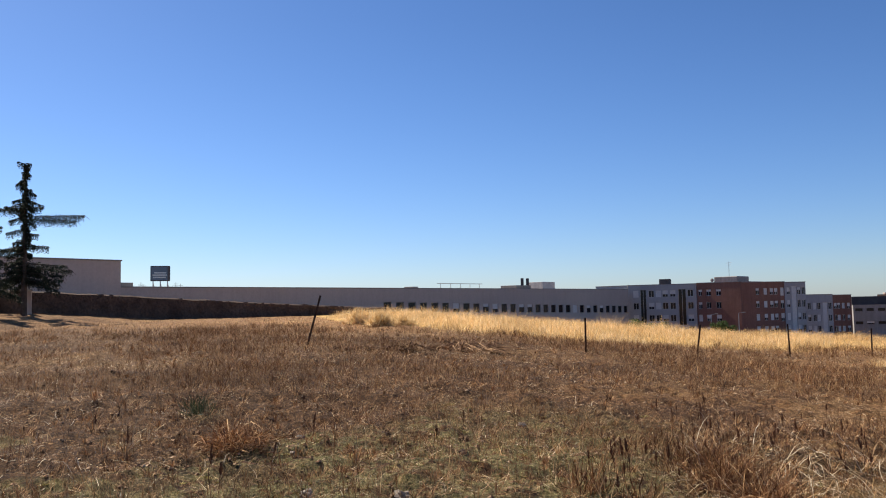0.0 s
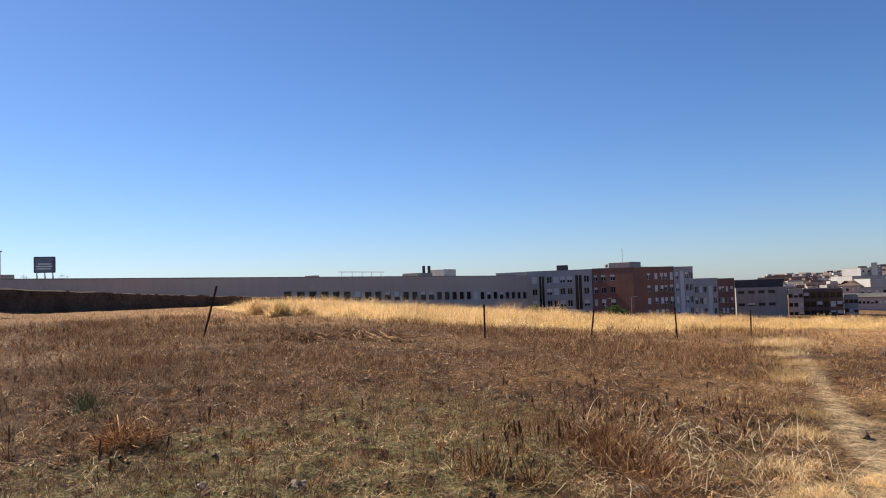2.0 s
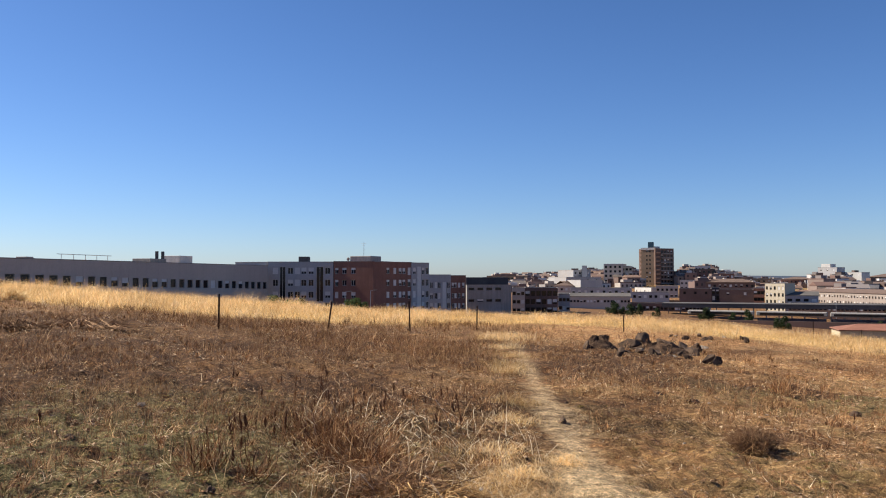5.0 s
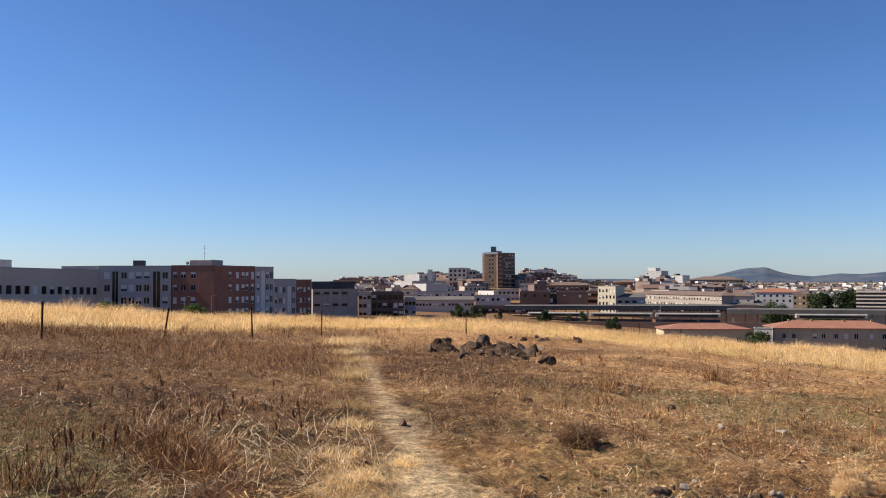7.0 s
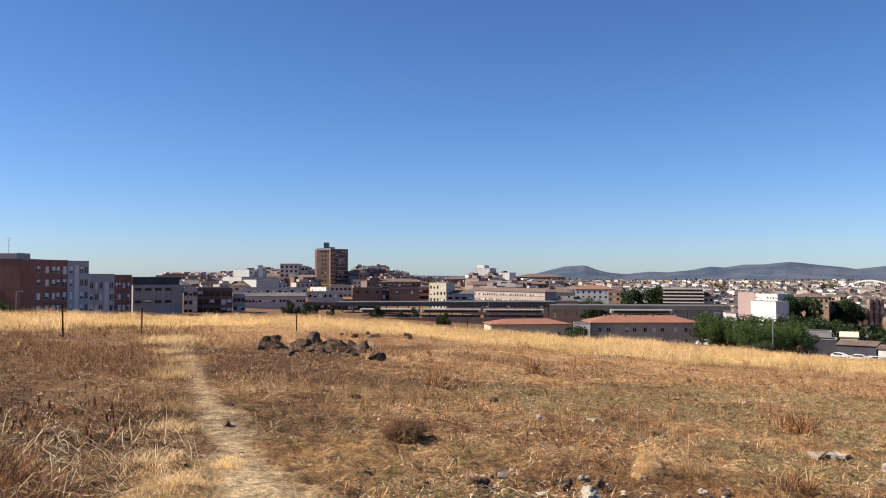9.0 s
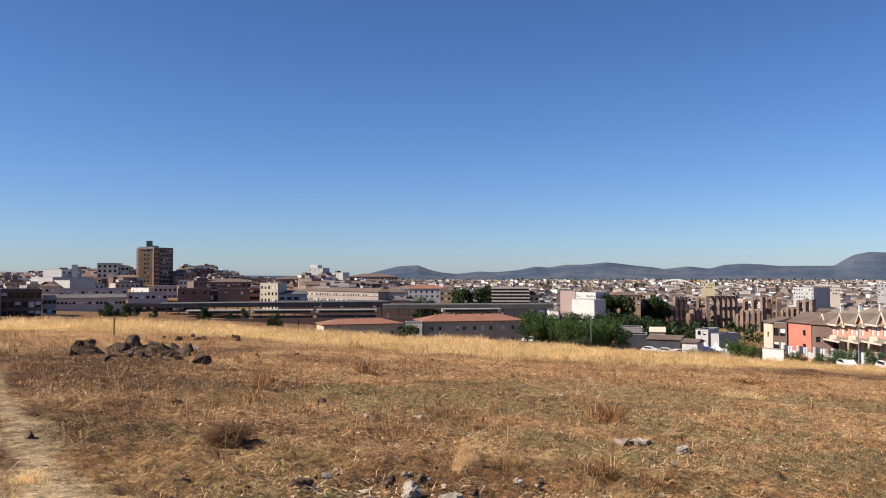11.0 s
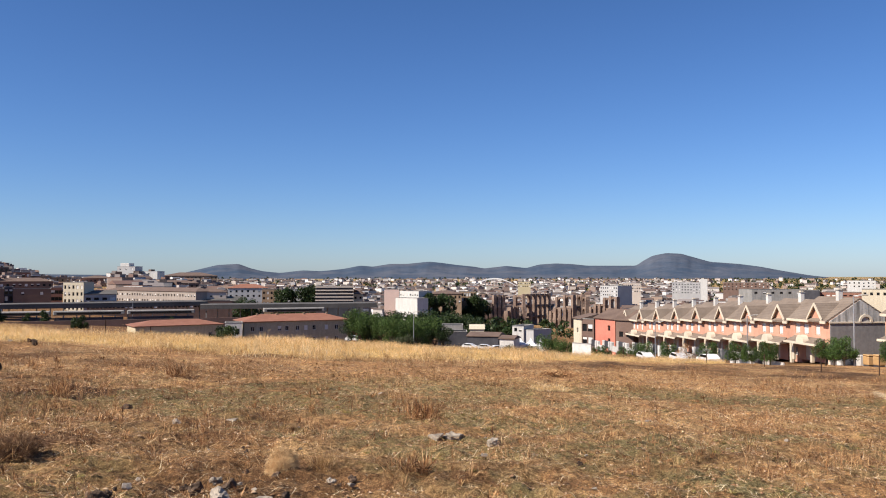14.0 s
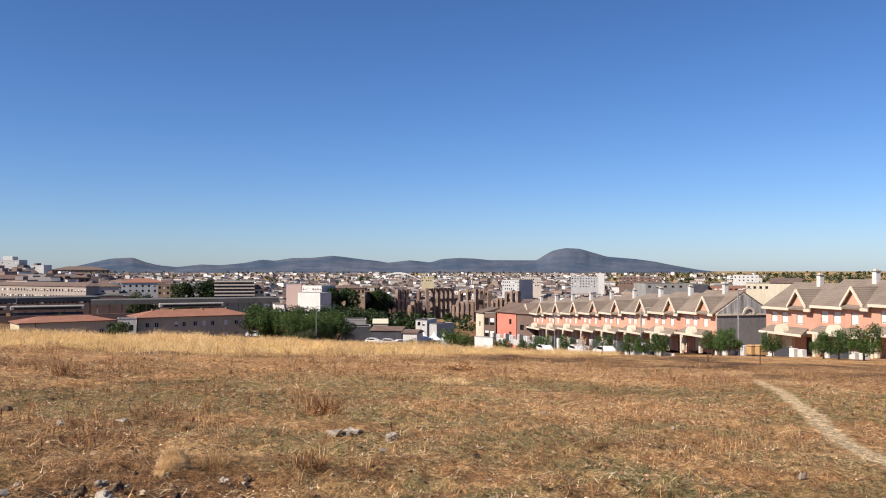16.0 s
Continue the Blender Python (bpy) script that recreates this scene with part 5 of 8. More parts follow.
    prism(bm, [(4.2 + 0.85 * math.cos(math.pi * k / 12), 2.6 + 0.95 * math.sin(math.pi * k / 12)) for k in range(13)], -1.4, -0.6)
    part("canopy_front", bm_mesh("canopy_front", bm, M_PALE), can, None, "pale round canopy front")
    # garden front: white gate pillars and a low wall
    for x in (0.4, 3.9, 5.2):
        part("gate_pillar", box_mesh("gate_pillar", M_RENDER_WHITE, x, -6.3, -0.6, x + 0.75, -5.75, 1.2, bevel=0.03), proto, None, "white gate pillar")
    part("garden_wall", box_mesh("garden_wall", M_RENDER_WHITE, 5.95, -6.1, -0.6, 8.45, -5.9, 0.5, bevel=0.02), proto, None, "white garden wall")
    part("gate", box_mesh("gate", M_DARK, 1.15, -6.05, -0.2, 3.9, -6.0, 1.25), proto, None, "dark metal gate")
    return proto


def build_rows():
    u = Vector((-0.908, -0.42, 0)).normalized()
    v = Vector((-u.y, u.x, 0))
    c0 = Vector((166.39, 7.48, 0))
    o0 = c0 - u * 5.1 - v * 3.55
    proto = build_terrace()

    def pose_at(o, z):
        return Matrix(((u.x, v.x, 0, o.x), (u.y, v.y, 0, o.y), (0, 0, 1, z), (0, 0, 0, 1)))
    proto.matrix_basis = pose_at(o0, -12.75)
    last = proto
    for k in range(-1, 8):
        if k:
            last = copy_thing(proto, pose_at(o0 + u * 8.5 * k, -12.75 + 0.475 * k))
    # the blind end wall of the near end of that row
    bm = bmesh.new()
    box(bm, 8.5, 0.01, -1.0, 8.62, 7.99, 5.35)
    part("end_wall", bm_mesh("end_wall", bm, M_RENDER_SLATE), last, None, "blank grey end wall")
    bm = bmesh.new()
    a = [bm.verts.new((8.5, y, z)) for y, z in ((-0.2, 5.36), (8.2, 5.36), (4, 8.05))]
    b = [bm.verts.new((8.64, q.co.y, q.co.z)) for q in a]
    bm.faces.new(a)
    bm.faces.new(b[::-1])
    for i in range(3):
        bm.faces.new((a[i], a[(i + 1) % 3], b[(i + 1) % 3], b[i]))
    part("end_gable", bm_mesh("end_gable", bm, surface("stained_white_render", (0.50, 0.48, 0.46), (0.60, 0.58, 0.55), 0.3, 4, streak=0.65)), last, None, "stained white end gable")
    part("gable_trim", box_mesh("gable_trim", M_PALE, 8.64, -0.2, 5.22, 8.76, 8.2, 5.4), last, None, "pale string course")
    bm = bmesh.new()
    prism(bm, [(4.6 + 0.9 * math.cos(math.pi * k / 12), 5.4 + 0.9 * math.sin(math.pi * k / 12)) for k in range(13)] + [(4.6 - 0.62 * math.cos(math.pi * k / 12), 5.4 + 0.62 * math.sin(math.pi * k / 12)) for k in range(13)], 8.645, 8.8)
    bmesh.ops.rotate(bm, cent=(0, 0, 0), matrix=Matrix(((0, 1, 0), (1, 0, 0), (0, 0, 1))), verts=bm.verts)
    part("arch_moulding", bm_mesh("arch_moulding", bm, M_PALE), last, None, "pale round arch moulding")
    # the nearer row, set back a little
    for k in range(8, 13):
        copy_thing(proto, pose_at(o0 + u * (8.5 * k + 6.5) + v * 2.6, -12.75 + 0.475 * k + 0.8))
    # cars, bins, street trees along the front
    return u, v, o0, pose_at


TU, TV, TO, TPOSE = build_rows()


# -- the red house and the cream house at the far end of the row
b, m, w, h = building("detached_house", "bright red gabled house with a tiled roof", 83.0, 178, 84.35, 172, hz(175, -3.0), 8, M_RENDER_PINK, (0.7,), (-9.5, -12.2), 0.9, 1.1, "gable", 1.9, M_TILE_OLD, base=-15.5)
# right side of the red house, its shade painted as dark brown walls
b, m, w, h = building("detached_house", "house side coloured dark brown for its shade, with a pale gable edge", 84.4, 171, 85.6, 169, hz(170, -3.1), 8, M_BRICK_DARK, (0.3, 0.7), (-10.5,), 0.9, 1.1, "gable", 2.0, M_TILE_OLD, base=-15.5)
b, m, w, h = building("detached_house", "cream house with a tiled roof and shaded loggia", 81.5, 184, 82.05, 180, hz(182, -3.0), 8, M_RENDER_CREAM, (0.5,), (-10.5,), 0.8, 1.0, "gable", 1.0, M_TILE_OLD, base=-16)
# loggia side of the cream house; dark brown walls stand for its shade
b, m, w, h = building("detached_house", "house front with balconies, coloured dark brown for its shade", 82.05, 180, 82.9, 178, hz(179, -3.05), 8, M_BRICK_DARK, (0.25, 0.7), (-9.8, -12.6), 1.2, 1.6, "flat", base=-16)
b, m, w, h = building("garden_wall", "white rendered yard wall", 81.4, 176, 82.7, 173, hz(175, -4.75), 0.4, M_RENDER_WHITE, base=-17, category="wall")

# -- sheds, workshops and tents in the hollow
building("workshop", "low dark workshop with a flat roof", 71.9, 236, 74.0, 236, hz(236, -4.0), 8, M_DARK, (0.2, 0.5, 0.8), (-15.3,), 2.0, 1.0)
building("workshop", "low workshop with a brown roof", 74.0, 232, 76.2, 230, hz(231, -4.3), 9, M_DARK, roof="gable", roof_h=0.9, tiles=M_TILE_OLD)
building("workshop", "low white shed with a grey roof among trees", 76.3, 190, 77.3, 189, hz(188, -4.5), 5, M_RENDER_WHITE, roof="gable", roof_h=0.6, tiles=M_TILE_OLD)
building("workshop", "low canopy over parked cars", 72.2, 258, 73.7, 258, hz(258, -3.55), 10, M_CONCRETE)
building("workshop", "low shed with a yellowish roof", 74.2, 262, 75.2, 262, hz(262, -3.8), 10, M_RENDER_CREAM, roof="gable", roof_h=1.2, tiles=M_RENDER_CREAM)
building("house", "small white house with a flat roof", 77.2, 216, 78.0, 215, hz(215, -3.6), 9, M_RENDER_WHITE, (0.3, 0.7), (-12.8,), 0.8, 1.0)
building("house", "grey lean-to beside the white house", 78.0, 216, 78.7, 214, hz(215, -3.85), 8, M_RENDER_GREY)


def build_tent(az, d):
    p = at(az, d)
    g = gz(p.x, p.y)
    t = thing("tent", look_flat(p, g), "white peaked party tent", "tent", "white tents")
    bm = bmesh.new()
    base = [bm.verts.new((x, y, 2.2)) for x, y in ((-1.6, -1.6), (1.6, -1.6), (1.6, 1.6), (-1.6, 1.6))]
    mid = [bm.verts.new((x * 0.35, y * 0.35, 3.0)) for x, y in ((-1.6, -1.6), (1.6, -1.6), (1.6, 1.6), (-1.6, 1.6))]
    top = bm.verts.new((0, 0, 4.0))
    foot = [bm.verts.new((v.co.x, v.co.y, -1.0)) for v in base]
    for i in range(4):
        j = (i + 1) % 4
        bm.faces.new((base[i], base[j], mid[j], mid[i]))
        bm.faces.new((mid[i], mid[j], top))
        bm.faces.new((foot[i], foot[j], base[j], base[i]))
    part("canvas", bm_mesh("canvas", bm, M_WHITE_METAL), t)


for az in (77.75, 78.5, 79.2):
    build_tent(az, 196)


# -- parked cars
def build_car():
    c = thing("car", Matrix.Identity(4), "white parked hatchback car", "car", "parked cars")
    bm = bmesh.new()
    prism(bm, [(-2.05, 0.35), (2.05, 0.35), (2.1, 0.7), (1.95, 0.9), (1.15, 0.98), (0.5, 1.45), (-1.2, 1.5), (-1.9, 1.05), (-2.1, 0.9)], -0.85, 0.85)
    bmesh.ops.bevel(bm, geom=bm.edges[:], offset=0.07, segments=2, affect="EDGES")
    part("body", bm_mesh("body", bm, M_CAR), c)
    for s in (-1, 1):
        bm = bmesh.new()
        prism(bm, [(0.95, 1.0), (0.45, 1.38), (-1.15, 1.42), (-1.65, 1.05)], s * 0.853, s * 0.87)
        part("side_window", bm_mesh("side_window", bm, M_PANE), c)
    for x in (-1.3, 1.3):
        for s in (-1, 1):
            bm = bmesh.new()
            tube(bm, (x, s * 0.66, 0.32), (x, s * 0.88, 0.32), 0.32, 0.32, 14)
            wheel = part("wheel", bm_mesh("wheel", bm, M_TYRE), c)
            bm = bmesh.new()
            tube(bm, (x, s * 0.87, 0.32), (x, s * 0.895, 0.32), 0.19, 0.17, 10)
            part("rim", bm_mesh("rim", bm, M_STEEL), wheel)
    return c


car = build_car()
first = True
for k, off in ((5.1, -8.4), (6.2, -8.4), (3.4, -8.2)):
    o = TO + TU * 8.5 * k + TV * off
    mm = TPOSE(o, gz(o.x, o.y) + 0.02) @ Matrix.Rotation(radians(180 if k > 5.5 else 0), 4, "Z")
    if first:
        car.matrix_basis = mm
        first = False
    else:
        copy_thing(car, mm)
for az, d in ((76.2, 208), (75.3, 205), (74.2, 214), (66.0, 196), (76.9, 205)):
    p = at(az, d)
    copy_thing(car, look_flat(p, gz(p.x, p.y) + 0.02, RNG.uniform(-30, 30)))


def build_bin(k, off):
    o = TO + TU * 8.5 * k + TV * off
    b = thing("waste_container", TPOSE(o, gz(o.x, o.y)), "yellow street waste container with a lid", "container", "waste containers")
    part("body", box_mesh("body", M_BIN, -0.45, -0.4, 0.15, 0.45, 0.4, 1.0, bevel=0.06), b)
    part("lid", box_mesh("lid", M_BIN, -0.49, -0.44, 1.01, 0.49, 0.44, 1.2, bevel=0.1), b)
    part("base", box_mesh("base", M_DARK, -0.4, -0.35, -0.3, 0.4, 0.35, 0.14), b)


build_bin(9.95, -6.5)
build_bin(10.15, -6.6)


# -- street lamps
def build_lamp(p, h, label):
    l = thing("street_lamp", look_flat(p, gz(p.x, p.y) - 0.1), label, "street lamp", "street lamps")
    bm = bmesh.new()
    tube(bm, (0, 0, 0), (0, 0, h), 0.09, 0.06, 8)
    tube(bm, (0, 0, h), (0.9, 0, h + 0.15), 0.05, 0.04, 6)
    part("pole", bm_mesh("pole", bm, M_STEEL), l)
    part("lantern", box_mesh("lantern", M_CONCRETE, 0.7, -0.12, h + 0.06, 1.35, 0.12, h + 0.2, bevel=0.04), l)


o = TO + TU * 8.5 * 9.8 + TV * -7.2
build_lamp(o, 7.2, "tall steel street lamp beside the houses")
for k in (3.7, 7.3):
    o = TO + TU * 8.5 * k + TV * -7.5
    build_lamp(o, 6.5, "steel street lamp before the houses")
for az, d, h in ((18.3, 170, 5), (20.05, 172, 5.5), (70.2, 170, 8), (51.2, 300, 9)):
    build_lamp(at(az, d), h, "grey street lamp behind the field")


# ---- trees ----
def leaf_quads(rng, centres, radii, n, size):
    k = rng.integers(0, len(centres), n)
    dirs = rng.normal(size=(n, 3))
    dirs /= np.linalg.norm(dirs, axis=1)[:, None]
    pos = centres[k] + dirs * (radii[k] * rng.uniform(0.55, 1.08, n))[:, None]
    a = rng.normal(size=(n, 3))
    a /= np.linalg.norm(a, axis=1)[:, None]
    b = np.cross(a, rng.normal(size=(n, 3)))
    b /= np.linalg.norm(b, axis=1)[:, None]
    s = size * rng.uniform(0.6, 1.3, n)[:, None]
    return np.stack([pos - a * s, pos - b * s * 0.5, pos + a * s, pos + b * s * 0.5], 1)


def broadleaf(seed, h, r, material, leaves, size, label, name="tree", trunk=0.3, flat=0.8):
    """A tree at the origin: tapered trunk, limbs and a crown of leaves in uneven clumps."""
    rng = np.random.default_rng(seed)
    t = thing(name, Matrix.Identity(4), label, "tree" if name == "tree" else "bush")
    bm = bmesh.new()
    th = h * trunk
    tube(bm, (0, 0, -0.4), (0, 0, th), 0.035 * h, 0.022 * h, 7)
    n = 15
    ang = rng.uniform(0, 6.28, n)
    rad = r * np.sqrt(rng.uniform(0.02, 0.75, n))
    zz = rng.uniform(th * 0.9, h * 0.86, n)
    rad *= np.clip(1.25 - np.abs((zz - th) / (h - th) - 0.4) * 1.1, 0.3, 1)
    c = np.stack([np.cos(ang) * rad, np.sin(ang) * rad, zz], 1)
    for q in c[:9]:
        tube(bm, (0, 0, th * 0.85), q, 0.016 * h, 0.004 * h, 5)
    part("trunk", bm_mesh("trunk", bm, M_BARK), t)
    cr = r * rng.uniform(0.28, 0.5, n)
    q = leaf_quads(rng, c, cr, leaves, size)
    q[:, :, 2] = np.maximum(q[:, :, 2], 0.15)
    part("crown", soup("crown", q, material), t)
    return t


def place(t, pts, lo=0.85, hi=1.15):
    """Puts the tree at the first place and copies at the others: (heading, distance)."""
    for i, (az, d) in enumerate(pts):
        p = at(az, d)
        s = RNG.uniform(lo, hi)
        m = Matrix.Translation((p.x, p.y, gz(p.x, p.y))) @ Matrix.Rotation(RNG.uniform(0, 6.28), 4, "Z") @ Matrix.Diagonal((s, s, s * RNG.uniform(0.95, 1.08), 1))
        if i:
            copy_thing(t, m)
        else:
            t.matrix_basis = m


def cedar(seed, h, label, dense=1.0, long_arms=()):
    """A cedar: straight trunk, drooping tiers of branches hung with needle tufts, thin at the top."""
    rng = np.random.default_rng(seed)
    t = thing("cedar_tree", Matrix.Identity(4), label, "tree")
    bm = bmesh.new()
    tube(bm, (0, 0, -0.5), (0, 0, h * 0.5), 0.25, 0.15, 8)
    tube(bm, (0, 0, h * 0.5), (-0.1, 0, h * 0.97), 0.15, 0.03, 6)
    cs, rs = [], []
    arms = []
    for i in range(84):
        f = 0.22 + 0.76 * (i / 84) + rng.normal(0, 0.008)
        L = (0.42 + 3.4 * (1 - f) ** 1.1) * rng.choice((0.4, 0.55, 0.75, 1.05))
        if 0.45 < f < 0.62:
            L *= 0.7
        arms.append((f, rng.uniform(0, 6.28), L, -rng.uniform(0.1, 0.9)))
    arms += list(long_arms)
    for f, a, L, droop in arms:
        z = h * f
        p0 = Vector((0, 0, z))
        p1 = Vector((math.cos(a) * L, math.sin(a) * L, z + (0.12 + 0.6 * droop) * L))
        p2 = Vector((math.cos(a) * L * 1.1, math.sin(a) * L * 1.1, z + (0.05 + 0.75 * droop) * L))
        tube(bm, p0, p1, 0.05, 0.02, 5)
        tube(bm, p1, p2, 0.02, 0.008, 4)
        k = max(3, int(L / 0.16))
        for j in range(k):
            g = (j + 0.6) / k
            q = p0.lerp(p1, g)
            cs.append((q.x, q.y, q.z - 0.06))
            rs.append(rng.uniform(0.07, 0.15) + 0.05 * L * (1 - g))
    part("trunk", bm_mesh("trunk", bm, M_BARK), t)
    q = leaf_quads(rng, np.array(cs), np.array(rs), int(62000 * dense), 0.055)
    q[:, :, 2] -= 0.42 * rng.uniform(0, 1, len(q))[:, None] ** 3
    part("crown", soup("crown", q, M_NEEDLES), t)
    return t


p = at(-27.6, 70)
t = cedar(4, 12.2, "dark cedar tree with a bare spire and two long arms", 1.0,
          [(0.625, 0.4, 4.2, -0.1), (0.61, 0.45, 3.6, -0.2), (0.665, 3.5, 3.2, -0.1), (0.965, 3.5, 0.6, 0.3), (0.30, 0.2, 3.4, -0.3), (0.33, 0.6, 3.0, -0.3), (0.27, 0.0, 3.0, -0.35), (0.34, 3.3, 2.6, -0.3), (0.28, 3.6, 2.8, -0.4), (0.22, 0.1, 2.6, -0.4)])
t.matrix_basis = Matrix.Translation((p.x, p.y, gz(p.x, p.y)))
p = at(-29.9, 66)
t = cedar(9, 8.4, "second dark cedar at the end of the wall", 0.9)
t.matrix_basis = Matrix.Translation((p.x, p.y, gz(p.x, p.y)))
bmw = thing("wall_pillar", look_flat(at(-27.4, 72), gz(*at(-27.4, 72).xy)), "pale rendered pillar beside the cedar", "pillar")
part("shaft", box_mesh("shaft", M_RENDER_BEIGE, -0.3, -0.3, -0.3, 0.3, 0.3, 1.9, bevel=0.04), bmw)
part("cap", box_mesh("cap", M_CONCRETE, -0.36, -0.36, 1.9, 0.36, 0.36, 2.0, bevel=0.02), bmw)

place(broadleaf(1, 9.0, 4.2, M_LEAF, 6500, 0.17, "leafy green tree in the clump below the brow", trunk=0.12), [(66.4, 186), (68.0, 184), (69.6, 187), (71.2, 190), (66.9, 196), (70.3, 178), (68.7, 176), (67.4, 188), (69.2, 180)], 0.74, 0.95)
place(broadleaf(2, 8.0, 3.6, M_LEAF_DARK, 5500, 0.17, "dark green tree in the clump below the brow", trunk=0.12), [(67.3, 198), (71.7, 190), (68.9, 194), (72.3, 198), (65.8, 192), (70.9, 196), (69.9, 184), (67.0, 186)], 0.78, 0.98)
place(broadleaf(3, 3.4, 2.1, M_LEAF_OLIVE, 3500, 0.12, "pale olive green bush on the slope", "bush", 0.1), [(69.6, 148), (69.1, 152), (76.8, 150), (77.9, 158), (78.6, 154)], 0.7, 1.0)
place(broadleaf(4, 7.4, 3.3, M_LEAF, 6500, 0.15, "round green tree before the white house"), [(79.75, 152), (80.3, 158)], 0.75, 0.9)
place(broadleaf(5, 4.6, 2.0, M_LEAF, 3000, 0.15, "young light green tree before the apartments"), [(13.3, 168), (14.4, 172), (15.2, 170), (18.9, 168), (19.5, 170)], 0.8, 1.1)
place(broadleaf(6, 19.0, 6.5, M_LEAF_DARK, 7000, 0.5, "tall dark tree by the aqueduct"), [(74.7, 520), (75.0, 528), (74.4, 515), (72.2, 450), (64.3, 470), (62.6, 450), (61.3, 440), (71.2, 440)], 0.95, 1.1)
place(broadleaf(7, 9.0, 4.4, M_LEAF_DARK, 4500, 0.28, "dark green park tree"), [(70.6, 340), (71.5, 330), (72.3, 345), (73.1, 330), (73.9, 350), (74.6, 335), (69.8, 350), (67.4, 360), (66.6, 350),
       (58.2, 400), (58.8, 390), (60.9, 410), (61.6, 400), (62.6, 415), (86.2, 420), (87.0, 430), (87.8, 410), (89.0, 420), (71.0, 300), (72.8, 300), (74.2, 300), (69.0, 320)], 0.8, 1.25)
place(broadleaf(8, 5.5, 2.9, M_LEAF_DARK, 3600, 0.2, "dark green tree beside the railway", trunk=0.1), [(37.0, 300), (37.4, 296), (37.9, 300), (38.3, 294), (38.8, 300), (40.0, 290), (43.1, 284), (43.5, 286), (44.9, 284), (46.0, 285), (47.8, 250), (48.2, 248), (60.2, 290), (62.0, 292), (65.0, 280), (53.2, 288), (53.8, 290)], 0.6, 0.9)
place(broadleaf(12, 2.0, 1.1, M_LEAF_DARK, 1800, 0.09, "dark green bush on the brow", "bush", 0.08), [(57.35, 74), (57.0, 75), (53.3, 96)], 0.9, 1.1)

# street trees clipped round before the terrace
st = broadleaf(10, 3.6, 1.5, M_LEAF_STREET, 4600, 0.08, "round clipped street tree before the terrace", trunk=0.26)
st["group"] = "street trees"
dry = broadleaf(11, 3.0, 1.6, M_REDDRY, 1500, 0.07, "half bare dry brown street tree", trunk=0.2)
o = TO + TU * 8.5 * 5.24 + TV * -7.8
dry.matrix_basis = Matrix.Translation((o.x, o.y, gz(o.x, o.y)))
for i, k in enumerate((-1.6, -0.9, 0.0, 0.9, 1.9, 2.6, 3.28, 4.41, 6.08, 6.97, 7.48, 7.86, 9.21, 9.5, 9.76, 10.46, 11.37, 11.55, 11.98, 12.6)):
    o = TO + TU * 8.5 * k + TV * (-7.6 + 0.5 * math.sin(k * 5))
    s = 0.74 + 0.26 * abs(math.sin(k * 3.3))
    m = Matrix.Translation((o.x, o.y, gz(o.x, o.y))) @ Matrix.Rotation(k * 2, 4, "Z") @ Matrix.Diagonal((s, s, s, 1))
    if i:
        copy_thing(st, m)
    else:
        st.matrix_basis = m


# ---- the lower town: many small houses ----
def varied(name, cols):
    m, n, l, p = nodes_of(name)
    info, g = n.new("ShaderNodeObjectInfo"), n.new("ShaderNodeNewGeometry")
    add = n.new("ShaderNodeMath")
    add.operation = "ADD"
    l.new(info.outputs["Random"], add.inputs[0])
    l.new(g.outputs["Random Per Island"], add.inputs[1])
    fr = n.new("ShaderNodeMath")
    fr.operation = "FRACT"
    l.new(add.outputs[0], fr.inputs[0])
    c = ramp(n, l, fr.outputs[0], [(i / len(cols), q) for i, q in enumerate(cols)])
    c.node.color_ramp.interpolation = "CONSTANT"
    d = ramp(n, l, noise_tex(n, l, 0.25), [(0.3, (0.8,) * 3), (0.7, (1,) * 3)])
    l.new(mix(n, l, 1.0, c, d, "MULTIPLY"), p.inputs["Base Color"])
    p.inputs["Roughness"].default_value = 0.85
    return m


M_TOWN_WALL = varied("town_walls", [(0.66, 0.64, 0.62), (0.58, 0.54, 0.51), (0.64, 0.62, 0.60), (0.34, 0.25, 0.20), (0.68, 0.67, 0.66), (0.46, 0.40, 0.36), (0.66, 0.65, 0.64), (0.24, 0.18, 0.155), (0.40, 0.37, 0.35)])
M_TOWN_ROOF = varied("town_roofs", [(0.13, 0.085, 0.07), (0.11, 0.085, 0.075), (0.17, 0.10, 0.08), (0.12, 0.105, 0.10), (0.22, 0.19, 0.18), (0.12, 0.08, 0.065)])
M_TOWN_DARK = varied("town_openings", [(0.03, 0.03, 0.035), (0.06, 0.055, 0.05)])


